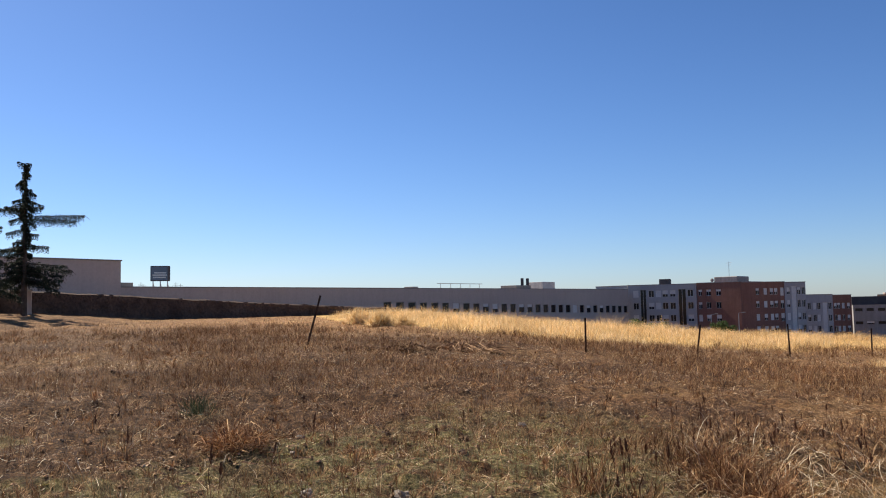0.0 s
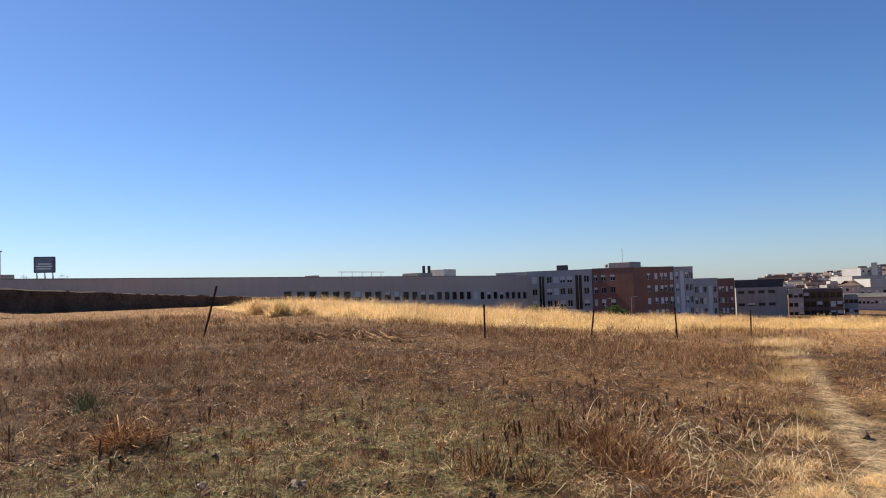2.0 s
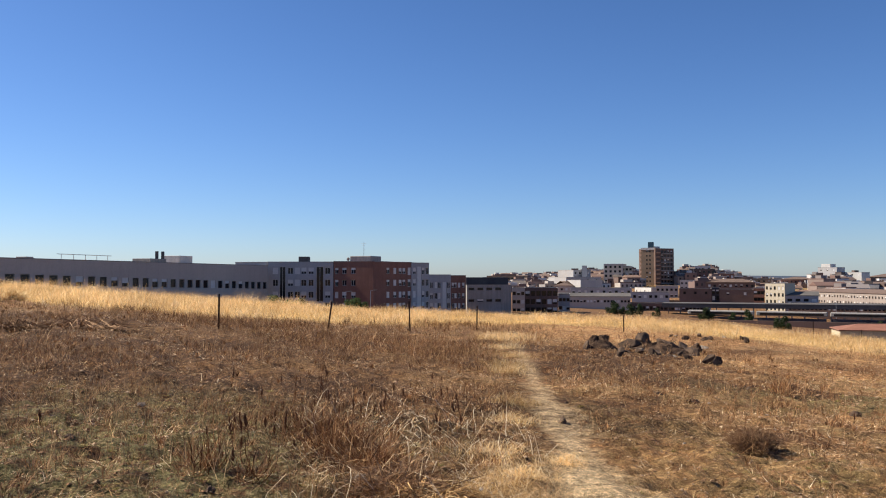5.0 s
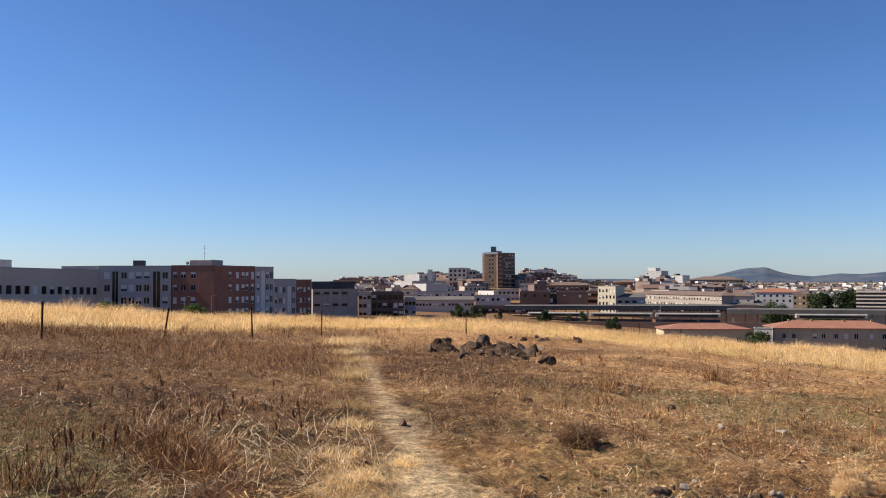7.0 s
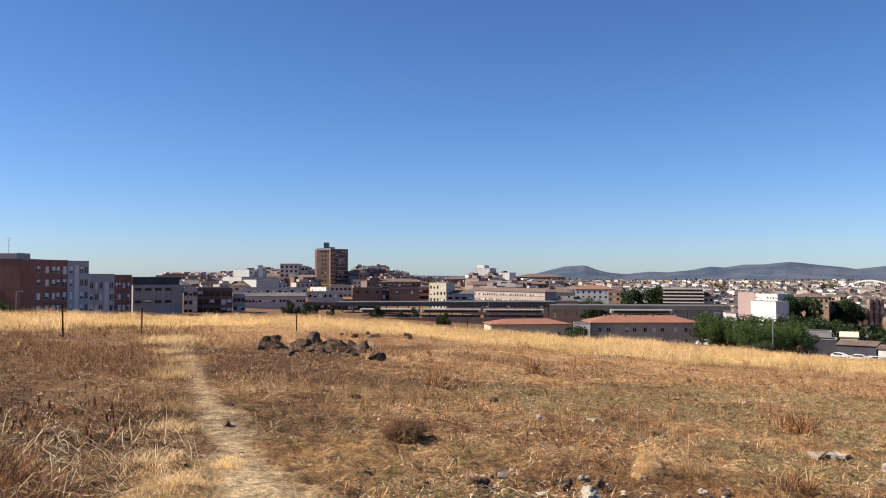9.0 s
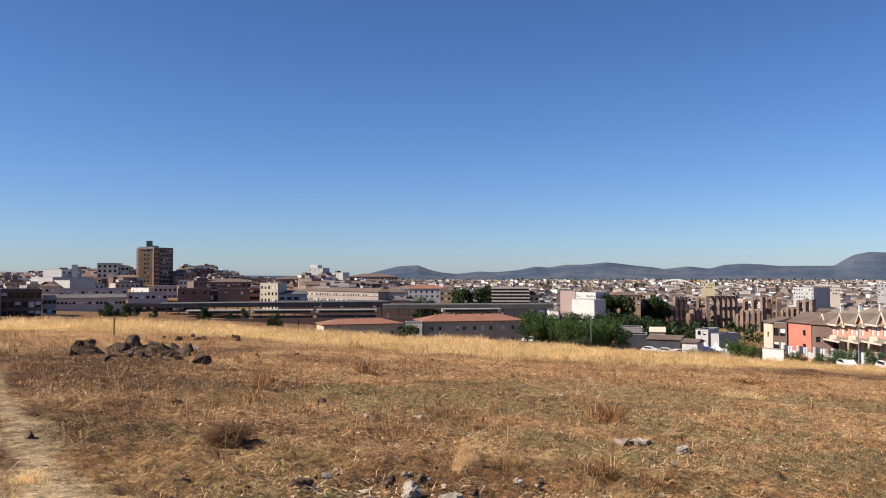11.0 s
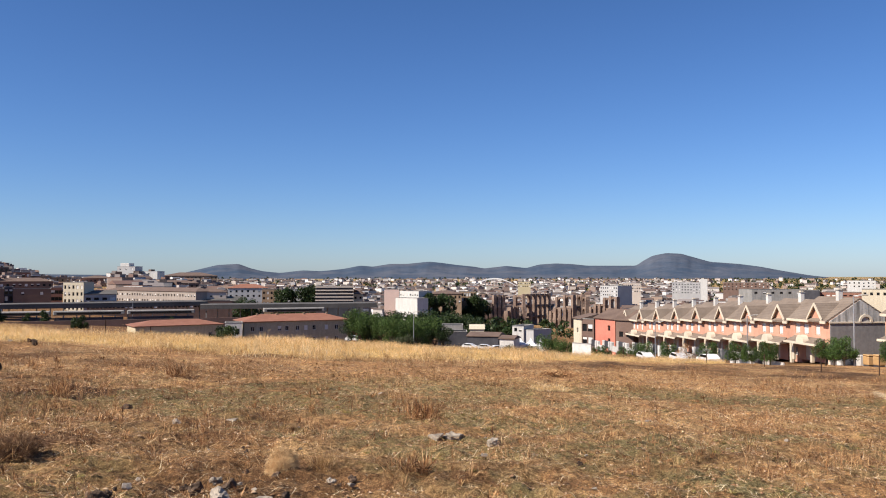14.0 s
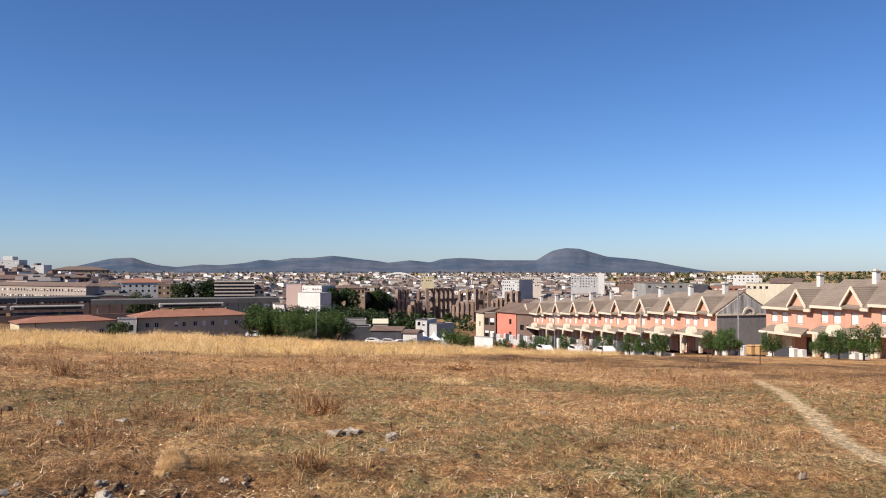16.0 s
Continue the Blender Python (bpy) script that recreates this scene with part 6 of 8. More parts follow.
def build_far_town():
    rr = random.Random(11)

    def house(w, d, h, pitched):
        bm = bmesh.new()
        box(bm, -w / 2, -d / 2, -3, w / 2, d / 2, h)
        wall = bm_mesh("wall", bm, M_TOWN_WALL)
        bm = bmesh.new()
        if pitched:
            prism(bm, [(-d / 2 - 0.4, h), (d / 2 + 0.4, h), (0, h + d * 0.22)], -w / 2 - 0.3, w / 2 + 0.3)
            bmesh.ops.rotate(bm, cent=(0, 0, 0), matrix=Matrix.Rotation(radians(90), 3, "Z"), verts=bm.verts)
        else:
            box(bm, -w / 2 - 0.1, -d / 2 - 0.1, h, w / 2 + 0.1, d / 2 + 0.1, h + 0.5)
            box(bm, -w / 5, -d / 4, h + 0.5, w / 6, d / 5, h + 2.4)
        roof = bm_mesh("roof", bm, M_TOWN_ROOF if pitched else M_TOWN_WALL)
        bm = bmesh.new()
        k = max(2, int(w / 3.2))
        for fl in range(max(1, int(h / 3))):
            for i in range(k):
                x = -w / 2 + w * (i + 0.5) / k
                box(bm, x - 0.55, -d / 2 - 0.06, h - 2.3 - 3 * fl, x + 0.55, -d / 2 - 0.01, h - 0.9 - 3 * fl)
        return wall, roof, bm_mesh("window_row", bm, M_TOWN_DARK)
    kinds = [house(7, 7, 5.5, True), house(10, 8, 6, True), house(13, 9, 8, False), house(9, 8, 6, False), house(18, 10, 8, True), house(12, 10, 10.5, False)]
    labels = ["small tiled town house", "tiled town house in a row", "flat roofed white town block", "white flat roofed town house", "long tiled apartment house", "taller flat roofed town block"]
    verts_w, faces_w, verts_r, faces_r = [], [], [], []
    done = 0
    for i in range(4200):
        if rr.random() < 0.2:
            az, d = rr.uniform(54, 80), rr.uniform(560, 900)
        else:
            az, d = rr.uniform(50, 101), 500 * (2900 / 500) ** rr.random()
            if az > 91 and d > 900 and rr.random() < 0.75:
                continue
        if 74.5 < az < 87 and d < 640:
            continue
        if az > 96 and d < 650:
            continue
        if az < 40 and d < 600:
            continue
        p = at(az, d)
        k = rr.choice((0, 0, 1, 1, 2, 3, 3, 4, 5))
        turn = rr.choice((0, 90, 30, -40)) + rr.uniform(-8, 8)
        m = look_flat(p, gz(p.x, p.y), turn)
        if d < 980 and done < 200:
            t = thing("town_house", m, labels[k] + (" on the hill" if az < 52 else " in the lower town"), "house", "town houses")
            for nm, me in zip(("wall", "roof", "window_row"), kinds[k]):
                part(nm, me, t)
            done += 1
        else:
            for me, vs, fs in ((kinds[k][0], verts_w, faces_w), (kinds[k][1], verts_r, faces_r)):
                b = len(vs)
                vs += [(m @ v.co)[:] for v in me.vertices]
                fs += [tuple(b + q for q in f.vertices) for f in me.polygons]
    far = thing("distant_town", Matrix.Identity(4), "white and terracotta houses of the distant town", "town", kind="stuff")
    part("walls", mesh_of("walls", verts_w, faces_w, M_TOWN_WALL), far)
    part("roofs", mesh_of("roofs", verts_r, faces_r, M_TOWN_ROOF), far)


build_far_town()


# ---- the crowded hill behind the railway ----
M_HILL_WALL = varied("hill_town_walls", [(0.22, 0.155, 0.13), (0.42, 0.38, 0.35), (0.17, 0.115, 0.10), (0.32, 0.255, 0.22), (0.62, 0.60, 0.58), (0.28, 0.26, 0.25), (0.20, 0.13, 0.11), (0.38, 0.335, 0.30), (0.14, 0.10, 0.09)])
M_HILL_ROOF = varied("hill_town_roofs", [(0.15, 0.09, 0.07), (0.19, 0.13, 0.10), (0.12, 0.10, 0.09), (0.22, 0.14, 0.10)])


def build_hill_town():
    rr = random.Random(23)
    kinds = []
    for w, d, h, pitched in ((9, 8, 7, True), (12, 9, 9, False), (7, 7, 6, True), (15, 10, 10, False), (10, 9, 12, False), (8, 8, 8, False)):
        bm = bmesh.new()
        box(bm, -w / 2, -d / 2, -16, w / 2, d / 2, h)
        if not pitched:
            box(bm, -w / 2 - 0.1, -d / 2 - 0.1, h, w / 2 + 0.1, -d / 2 + 0.15, h + 0.7)
        wall = bm_mesh("wall", bm, M_HILL_WALL)
        bm = bmesh.new()
        if pitched:
            prism(bm, [(-d / 2 - 0.4, h), (d / 2 + 0.4, h), (0, h + d * 0.2)], -w / 2 - 0.3, w / 2 + 0.3)
            bmesh.ops.rotate(bm, cent=(0, 0, 0), matrix=Matrix.Rotation(radians(90), 3, "Z"), verts=bm.verts)
        else:
            box(bm, -w * 0.3, -d / 4, h + 0.01, w * 0.12, d / 4, h + 2.3)
            box(bm, w * 0.25, -d / 5, h + 0.01, w * 0.38, d / 8, h + 1.5)
            tube(bm, (w * 0.3, 0, h), (w * 0.3, 0, h + 3.8), 0.06, 0.04, 4)
        roof = bm_mesh("roof", bm, M_HILL_ROOF if pitched else M_HILL_WALL)
        bm = bmesh.new()
        k = max(2, int(w / 2.8))
        for fl in range(4):
            for i in range(k):
                x = -w / 2 + w * (i + 0.5) / k
                box(bm, x - 0.6, -d / 2 - 0.06, h - 2.4 - 3 * fl, x + 0.6, -d / 2 - 0.01, h - 0.9 - 3 * fl)
        kinds.append((wall, roof, bm_mesh("window_row", bm, M_TOWN_DARK)))
    heights = (7, 9, 6, 10, 12, 8)
    for i in range(340):
        az = rr.uniform(28.5, 58) if i % 4 else rr.uniform(30, 38.5)
        if 38.8 < az < 41.5:
            continue
        line = np.interp(az, [28.5, 33, 35, 38, 41, 43.5, 45, 46.5, 48.5, 50, 52, 56, 58], [0.4, 0.38, 0.68, 0.8, 0.9, 0.95, 0.5, 0.1, -0.15, 0.0, 0.0, -0.12, -0.5])
        f = rr.random() ** 0.55
        d = 500 + 260 * f
        k = rr.randrange(6)
        z = hz(d, line - 1.1 * (1 - f) * rr.uniform(0.7, 1.1) - 0.12 * rr.random()) - heights[k] - 1.2
        t = thing("hill_house", look_flat(at(az, d), z, rr.choice((0, 4, 8, 14, 20, 30)) + rr.uniform(0, 6)), ("tiled" if k in (0, 2) else "flat roofed") + " brown and grey house crowded on the hill", "house", "hill houses")
        for nm, me in zip(("wall", "roof", "window_row"), kinds[k]):
            ob = part(nm, me, t)
            if nm == "window_row":
                tagged(ob, "small dark windows", kind="stuff")


build_hill_town()


def build_far_trees():
    rng = np.random.default_rng(21)
    n = 2600
    az = rng.uniform(27, 112, n)
    d = 380 * (3600 / 380) ** rng.uniform(0, 1, n)
    keep = ~((az < 57) & (d < 1000)) & ~((az > 96) & (d < 480))
    az, d = az[keep], d[keep]
    x, y = d * np.sin(np.radians(az)), d * np.cos(np.radians(az))
    z = ground_z(x, y)
    r = rng.uniform(2.0, 4.5, len(x)) * np.where(d > 1500, 1.3, 1)
    reps = 70
    c = np.repeat(np.stack([x, y, z + r * 0.95], 1), reps, 0)
    rad = np.repeat(r, reps)
    dirs = rng.normal(size=c.shape)
    dirs /= np.linalg.norm(dirs, axis=1)[:, None]
    pos = c + dirs * (rad * rng.uniform(0.4, 1.05, len(c)))[:, None] * np.array([1, 1, 0.9])
    a = rng.normal(size=c.shape)
    a /= np.linalg.norm(a, axis=1)[:, None]
    b = np.cross(a, rng.normal(size=c.shape))
    b /= np.linalg.norm(b, axis=1)[:, None]
    s = (rad * 0.26)[:, None]
    tagged(new("distant_trees", soup("distant_trees", np.stack([pos - a * s, pos - b * s * 0.7, pos + a * s, pos + b * s * 0.7], 1), M_LEAF_DARK)), "dark trees scattered through the distant town", "trees", kind="stuff")
    n = 1100
    az = rng.uniform(88, 112, n)
    d = 1300 * (3400 / 1300) ** rng.uniform(0, 1, n)
    x, y = d * np.sin(np.radians(az)), d * np.cos(np.radians(az))
    z = ground_z(x, y)
    c = np.repeat(np.stack([x, y, z + 2.0], 1), 26, 0)
    dirs = rng.normal(size=c.shape)
    pos = c + dirs * np.array([1.8, 1.8, 1.1])
    a = rng.normal(size=c.shape)
    b = np.cross(a, rng.normal(size=c.shape))
    a /= np.linalg.norm(a, axis=1)[:, None]
    b /= np.linalg.norm(b, axis=1)[:, None]
    tagged(new("olive_grove", soup("olive_grove", np.stack([pos - a, pos - b * 0.8, pos + a, pos + b * 0.8], 1), M_LEAF_OLIVE)), "rows of pale olive trees on the far plain", "trees", kind="stuff")


build_far_trees()


# ---- the fence posts ----
def build_post(p, h, lean_x, lean_y, label, brace=False):
    t = thing("fence_post", Matrix.Translation((p.x, p.y, gz(p.x, p.y) - 0.05)) @ Matrix.Rotation(-math.atan2(p.x, p.y), 4, "Z") @ Euler((radians(lean_y), radians(lean_x), 0)).to_matrix().to_4x4(), label, "fence post", "fence posts")
    bm = bmesh.new()
    box(bm, -0.028, -0.022, 0, 0.028, -0.014, h)
    box(bm, -0.006, -0.014, 0, 0.006, 0.03, h)
    for i in range(4):
        z = h * (0.25 + 0.22 * i)
        box(bm, -0.035, -0.026, z, 0.035, -0.0145, z + 0.02)
    part("bar", bm_mesh("bar", bm, M_RUST), t)
    if brace:
        bm = bmesh.new()
        tube(bm, (0.02, 0, h * 0.9), (0.8, 0, 0.05), 0.02, 0.02)
        part("brace", bm_mesh("brace", bm, M_RUST), t)


def on_line(az):
    a = radians(az)
    d = 22.0 / (math.cos(a) - 0.62 * math.sin(a))
    return at(az, d)


P_ = "rusty iron angle fence post standing in dry grass"
build_post(on_ground(-9.7, -2.65), 1.5, 15, 0, "rusty iron fence post leaning far over")
for az, top, lean in ((9.83, -0.99, 0.5), (17.2, -1.55, 8), (22.97, -1.6, -2), (27.65, -1.93, 1)):
    q = on_line(az)
    d = q.xy.length
    build_post(q, max(1.0, hz(d, top) - gz(q.x, q.y)), lean, 0, P_)
for az, lo, top, lean, br in ((37.77, -3.75, -2.65, 0, False), (48.0, -3.75, -2.8, 0, True), (49.7, -3.95, -2.8, 0, False), (52.45, -4.1, -3.4, 0, False), (56.3, -4.3, -3.55, 0, False),
                              (67.9, -4.75, -3.4, 0, False), (75.6, -5.1, -4.5, 0, False), (79.2, -5.4, -4.55, 0, False), (84.9, -5.7, -4.8, 0, False), (90.35, -5.85, -5.0, 3, False),
                              (94.0, -6.0, -5.1, 0, False), (97.4, -6.15, -5.1, -2, False), (100.65, -6.25, -4.85, 1, False)):
    q = on_ground(az, lo)
    d = q.xy.length
    build_post(q, min(1.8, max(0.9, d * (math.tan(radians(top)) - math.tan(radians(lo))))), lean, 0, P_, br)


# ---- stones ----
def slab_mesh(name, material, seed, r=0.5, squash=(1, 0.75, 0.6)):
    """A broken stone: the hull of a few random points, its edges a little worn."""
    rng = np.random.default_rng(seed + 300)
    bm = bmesh.new()
    for q in rng.normal(size=(11, 3)):
        q = q / np.linalg.norm(q) * rng.uniform(0.75, 1.15) * r
        bm.verts.new((q[0] * squash[0], q[1] * squash[1], q[2] * squash[2]))
    got = bmesh.ops.convex_hull(bm, input=bm.verts[:])
    bmesh.ops.delete(bm, geom=[v for v in got["geom_interior"] if isinstance(v, bmesh.types.BMVert)], context="VERTS")
    bmesh.ops.bevel(bm, geom=bm.edges[:], offset=0.02, segments=1, affect="EDGES")
    bmesh.ops.triangulate(bm, faces=bm.faces[:])
    bmesh.ops.subdivide_edges(bm, edges=bm.edges[:], cuts=1)
    for v in bm.verts:
        v.co *= 1 + 0.10 * noise.noise(v.co * 5 + Vector((seed * 3.0, 0, 0)))
    return bm_mesh(name, bm, material)


SLABS = [slab_mesh("rock", M_ROCK, s, 0.5, ((1, 0.8, 0.6), (1.1, 0.6, 0.75), (0.9, 0.8, 0.8))[s % 3]) for s in range(9)]
PALE_SLABS = [slab_mesh("stone", M_ROCK_PALE, s + 40, 0.5, (1, 0.75, 0.6)) for s in range(5)]
ROCKS = [rock_mesh("rock", M_ROCK, s, 0.5, (1.0, 0.8, 0.62), 3, 0.75) for s in range(6)]
PALE_ROCKS = [rock_mesh("stone", M_ROCK_PALE, s + 20, 0.5, (1.0, 0.8, 0.55), 3, 0.75) for s in range(5)]


def stone(az, el, w, h, label, pale=False, i=0, group="field stones"):
    p = on_ground(az, el)
    k = 1.1 if group == "rubble heap" else 0.8
    w, h = w * k, h * k
    if group == "rubble heap" or i % 2:
        me = PALE_SLABS[i % 5] if pale else SLABS[i % 9]
    else:
        me = (PALE_ROCKS if pale else ROCKS)[i % 5]
    t = thing("stone", look_flat(p, gz(p.x, p.y) + h * 0.22, i * 47.0) @ Matrix.Diagonal((w, w * 0.85, h / 0.62, 1)), label, "stone", group, data=me)
    return t


stone(5.25, -8.5, 0.22, 0.10, "flat pale stone lying in short grass", True, 1)
stone(33.6, -9.95, 0.16, 0.12, "small dark stone on the footpath edge", False, 2)
stone(54.6, -9.75, 0.26, 0.15, "pale grey stone in the grass", True, 2)
stone(58.3, -9.8, 0.42, 0.2, "pale grey broken stone in the grass", True, 3)
stone(72.1, -11.25, 0.5, 0.27, "large grey lichened stone in the weeds", True, 3)
stone(73.1, -11.2, 0.3, 0.2, "grey stone beside the large one", True, 0)
stone(75.9, -11.6, 0.22, 0.2, "pale upright stone in the grass", True, 4)
stone(75.3, -12.3, 0.2, 0.08, "flat pale stone in the grass", True, 1)
for i, (az, el, w, h, pale) in enumerate(((50.5, -14.2, 0.24, 0.18, 0), (52.0, -13.6, 0.2, 0.12, 1), (57.7, -14.9, 0.34, 0.24, 1), (58.4, -13.9, 0.22, 0.12, 0), (60.4, -15.2, 0.3, 0.14, 1),
                                         (62.0, -14.8, 0.2, 0.1, 0), (64.9, -13.9, 0.16, 0.1, 1), (54.6, -14.6, 0.2, 0.1, 1), (56.2, -14.0, 0.18, 0.12, 0), (103.2, -12.9, 0.2, 0.14, 1),
                                         (92.0, -14.6, 0.18, 0.12, 0), (45.6, -7.4, 0.3, 0.15, 0), (42.0, -8.3, 0.25, 0.1, 0), (47.0, -8.5, 0.2, 0.12, 0), (51.5, -8.6, 0.25, 0.14, 0),
                                         (39.5, -8.0, 0.5, 0.18, 0), (86.5, -9.8, 0.16, 0.1, 1), (95.2, -10.5, 0.2, 0.1, 1), (68.0, -8.2, 0.2, 0.1, 1), (20.0, -12.3, 0.15, 0.1, 0), (1.0, -10.5, 0.14, 0.09, 0))):
    stone(az, el, w, h, "pale field stone half sunk in dry grass" if pale else "dark field stone half sunk in dry grass", bool(pale), i)


def scatter_stones():
    rr = random.Random(31)
    for i in range(130):
        if i < 45:
            az, el = rr.uniform(49, 68), rr.uniform(-16.5, -12.8)
        elif i < 110:
            az, el = rr.uniform(38, 107), rr.uniform(-15, -7)
        else:
            az, el = rr.uniform(-26, 36), rr.uniform(-15, -8)
        w = rr.uniform(0.05, 0.13) * (1.6 if rr.random() < 0.15 else 1.0)
        pale = rr.random() < 0.5
        stone(az, el, w, w * rr.uniform(0.4, 0.75), "small pale stone lying on dry earth" if pale else "small brown stone lying on dry earth", pale, i)


scatter_stones()


def build_heap():
    rr = random.Random(8)
    spots = [(35.75, -4.85, 0.95, 0.6), (36.3, -4.8, 0.6, 0.7), (35.3, -4.95, 0.5, 0.35), (36.7, -5.0, 0.45, 0.3), (38.3, -4.95, 0.9, 0.55), (39.0, -4.8, 1.0, 0.7), (39.6, -5.05, 1.0, 0.6), (40.2, -4.9, 0.9, 0.55), (40.8, -5.1, 0.8, 0.5), (41.4, -5.0, 0.7, 0.6),
             (41.9, -5.2, 0.8, 0.4), (42.4, -5.3, 0.7, 0.35), (43.3, -5.85, 0.5, 0.45), (43.75, -5.9, 0.55, 0.42), (38.7, -5.3, 0.5, 0.3), (40.5, -5.5, 0.45, 0.25), (41.8, -5.6, 0.4, 0.25), (37.6, -5.1, 0.5, 0.25)]
    spots += [(rr.uniform(37.5, 43), rr.uniform(-5.5, -4.6), rr.uniform(0.25, 0.5), rr.uniform(0.15, 0.35)) for _ in range(40)]
    spots += [(rr.uniform(40.5, 46.5), rr.uniform(-4.35, -4.0), rr.uniform(0.25, 0.5), rr.uniform(0.15, 0.3)) for _ in range(12)]
    spots += [(rr.uniform(29.3, 30.6), rr.uniform(-4.25, -4.0), 0.3, 0.2) for _ in range(4)]
    for i, (az, el, w, h) in enumerate(spots):
        stone(az, el, w * 1.05, h * 0.95, "dark broken stone in a rubble heap" if i % 7 != 4 or i < 19 else "pale broken stone in a rubble heap", i % 7 == 4 and i > 18, i, "rubble heap")


def rubble_mound(az, el, rx, ry, h, seed):
    """A low heap of dark earth that the broken stones lie in."""
    p = on_ground(az, el)
    rng = np.random.default_rng(seed)
    verts, faces, n, rings = [], [], 40, 9
    for j in range(rings):
        f = j / (rings - 1)
        for i in range(n):
            a = 6.2832 * i / n
            x, y = rx * f * math.cos(a), ry * f * math.sin(a)
            lump = 0.5 + 0.5 * noise.fractal(Vector((x * 2.2, y * 2.2, seed)), 1.0, 2.0, 4)
            verts.append((x, y, h * (1 - f * f) * (0.55 + 0.9 * lump) * rng.uniform(0.85, 1.15) - 0.12 * f))
    for j in range(rings - 1):
        faces += [(j * n + i, j * n + (i + 1) % n, (j + 1) * n + (i + 1) % n, (j + 1) * n + i) for i in range(n)]
    thing("rubble_mound", look_flat(p, p.z), "low mound of dark earth and rubble", "mound", "rubble heap", data=mesh_of("rubble_mound", verts, faces, M_MOUND))


M_MOUND = surface("dark_rubble_earth", (0.05, 0.03, 0.02), (0.19, 0.115, 0.07), 3.5, 26, bump=0.9, dist=0.05, spread=0.5)
rubble_mound(39.9, -5.1, 1.45, 0.8, 0.34, 3)
rubble_mound(36.0, -4.95, 0.8, 0.55, 0.42, 5)
build_heap()


# ---- grass, weeds and litter ----
def in_view(rng, n, d0, d1, a0=-33.0, a1=111.0, power=1.0):
    """Random places between two distances; power 1 spreads them evenly over distance, 2 over the area."""
    u = rng.uniform(0, 1, n)
    d = (d0 ** power + u * (d1 ** power - d0 ** power)) ** (1 / power)
    a = np.radians(rng.uniform(a0, a1, n))
    return d * np.sin(a), d * np.cos(a)


def cheap_noise(x, y, s, ph=0.0):
    v = 0
    for k, (a, b) in enumerate(((1.0, 0.3), (-0.6, 1.1), (0.4, -1.5), (1.7, 0.9), (-2.1, 1.6))):
        v = v + np.sin((a * x + b * y) * s * (1 + 0.23 * k) + ph * (k + 1) + 1.7 * k) / (1 + 0.35 * k)
    return v / 3.0


def stems(rng, x, y, h, w, lean=0.25, z0=-0.02, flat=False):
    """One thin upright blade at every place: base, swelling and tip, as a four-cornered sliver."""
    n = len(x)
    z = soil_z(x, y) + z0
    a = rng.uniform(0, 6.2832, n)
    side = np.stack([np.cos(a), np.sin(a), np.zeros(n)], 1) * (w / 2)[:, None]
    b = rng.uniform(0, 6.2832, n)
    tip = np.stack([np.cos(b), np.sin(b), np.zeros(n)], 1) * (h * lean * rng.uniform(0, 1.4, n))[:, None]
    base = np.stack([x, y, z], 1)
    up = np.zeros((n, 3))
    up[:, 2] = h
    mid = base + up * 0.55 + tip * 0.35
    return np.stack([base - side * 0.6, mid - side, base + up + tip, mid + side], 1)


def lying(rng, x, y, L, w, lift=0.05):
    n = len(x)
    z = soil_z(x, y) + 0.012
    a = rng.uniform(0, 6.2832, n)
    d = np.stack([np.cos(a), np.sin(a), rng.uniform(-0.05, 0.35, n)], 1) * (L / 2)[:, None]
    s = np.stack([-np.sin(a), np.cos(a), np.zeros(n)], 1) * (w / 2)[:, None]
    c = np.stack([x, y, z + rng.uniform(0, lift, n) + np.abs(d[:, 2])], 1)
    return np.stack([c - d - s, c + d - s * 0.5, c + d + s * 0.5, c - d + s], 1)


def keep_off(x, y, rng):
    """True where no footpath runs."""
    ok = np.ones(len(x), bool)
    near = np.hypot(x, y) < 70
    pa, pb = near_line(x[near], y[near], PA), near_line(x[near], y[near], PB)
    ok[near] = (pa > 0.5 * rng.uniform(0.3, 1.3, near.sum())) & (pb > 0.5 * rng.uniform(0.4, 1.2, near.sum()))
    return ok


def edge_of_gold(az):
    return np.interp(az, [-180, -9.5, -8, -4, 3, 10, 20, 28, 38, 45, 52, 58, 65, 72, 77, 83, 92, 94, 180], [999, 90, 56, 42, 35, 33, 36, 42, 47, 45, 44, 39, 37, 39, 43, 51, 58, 999, 999])


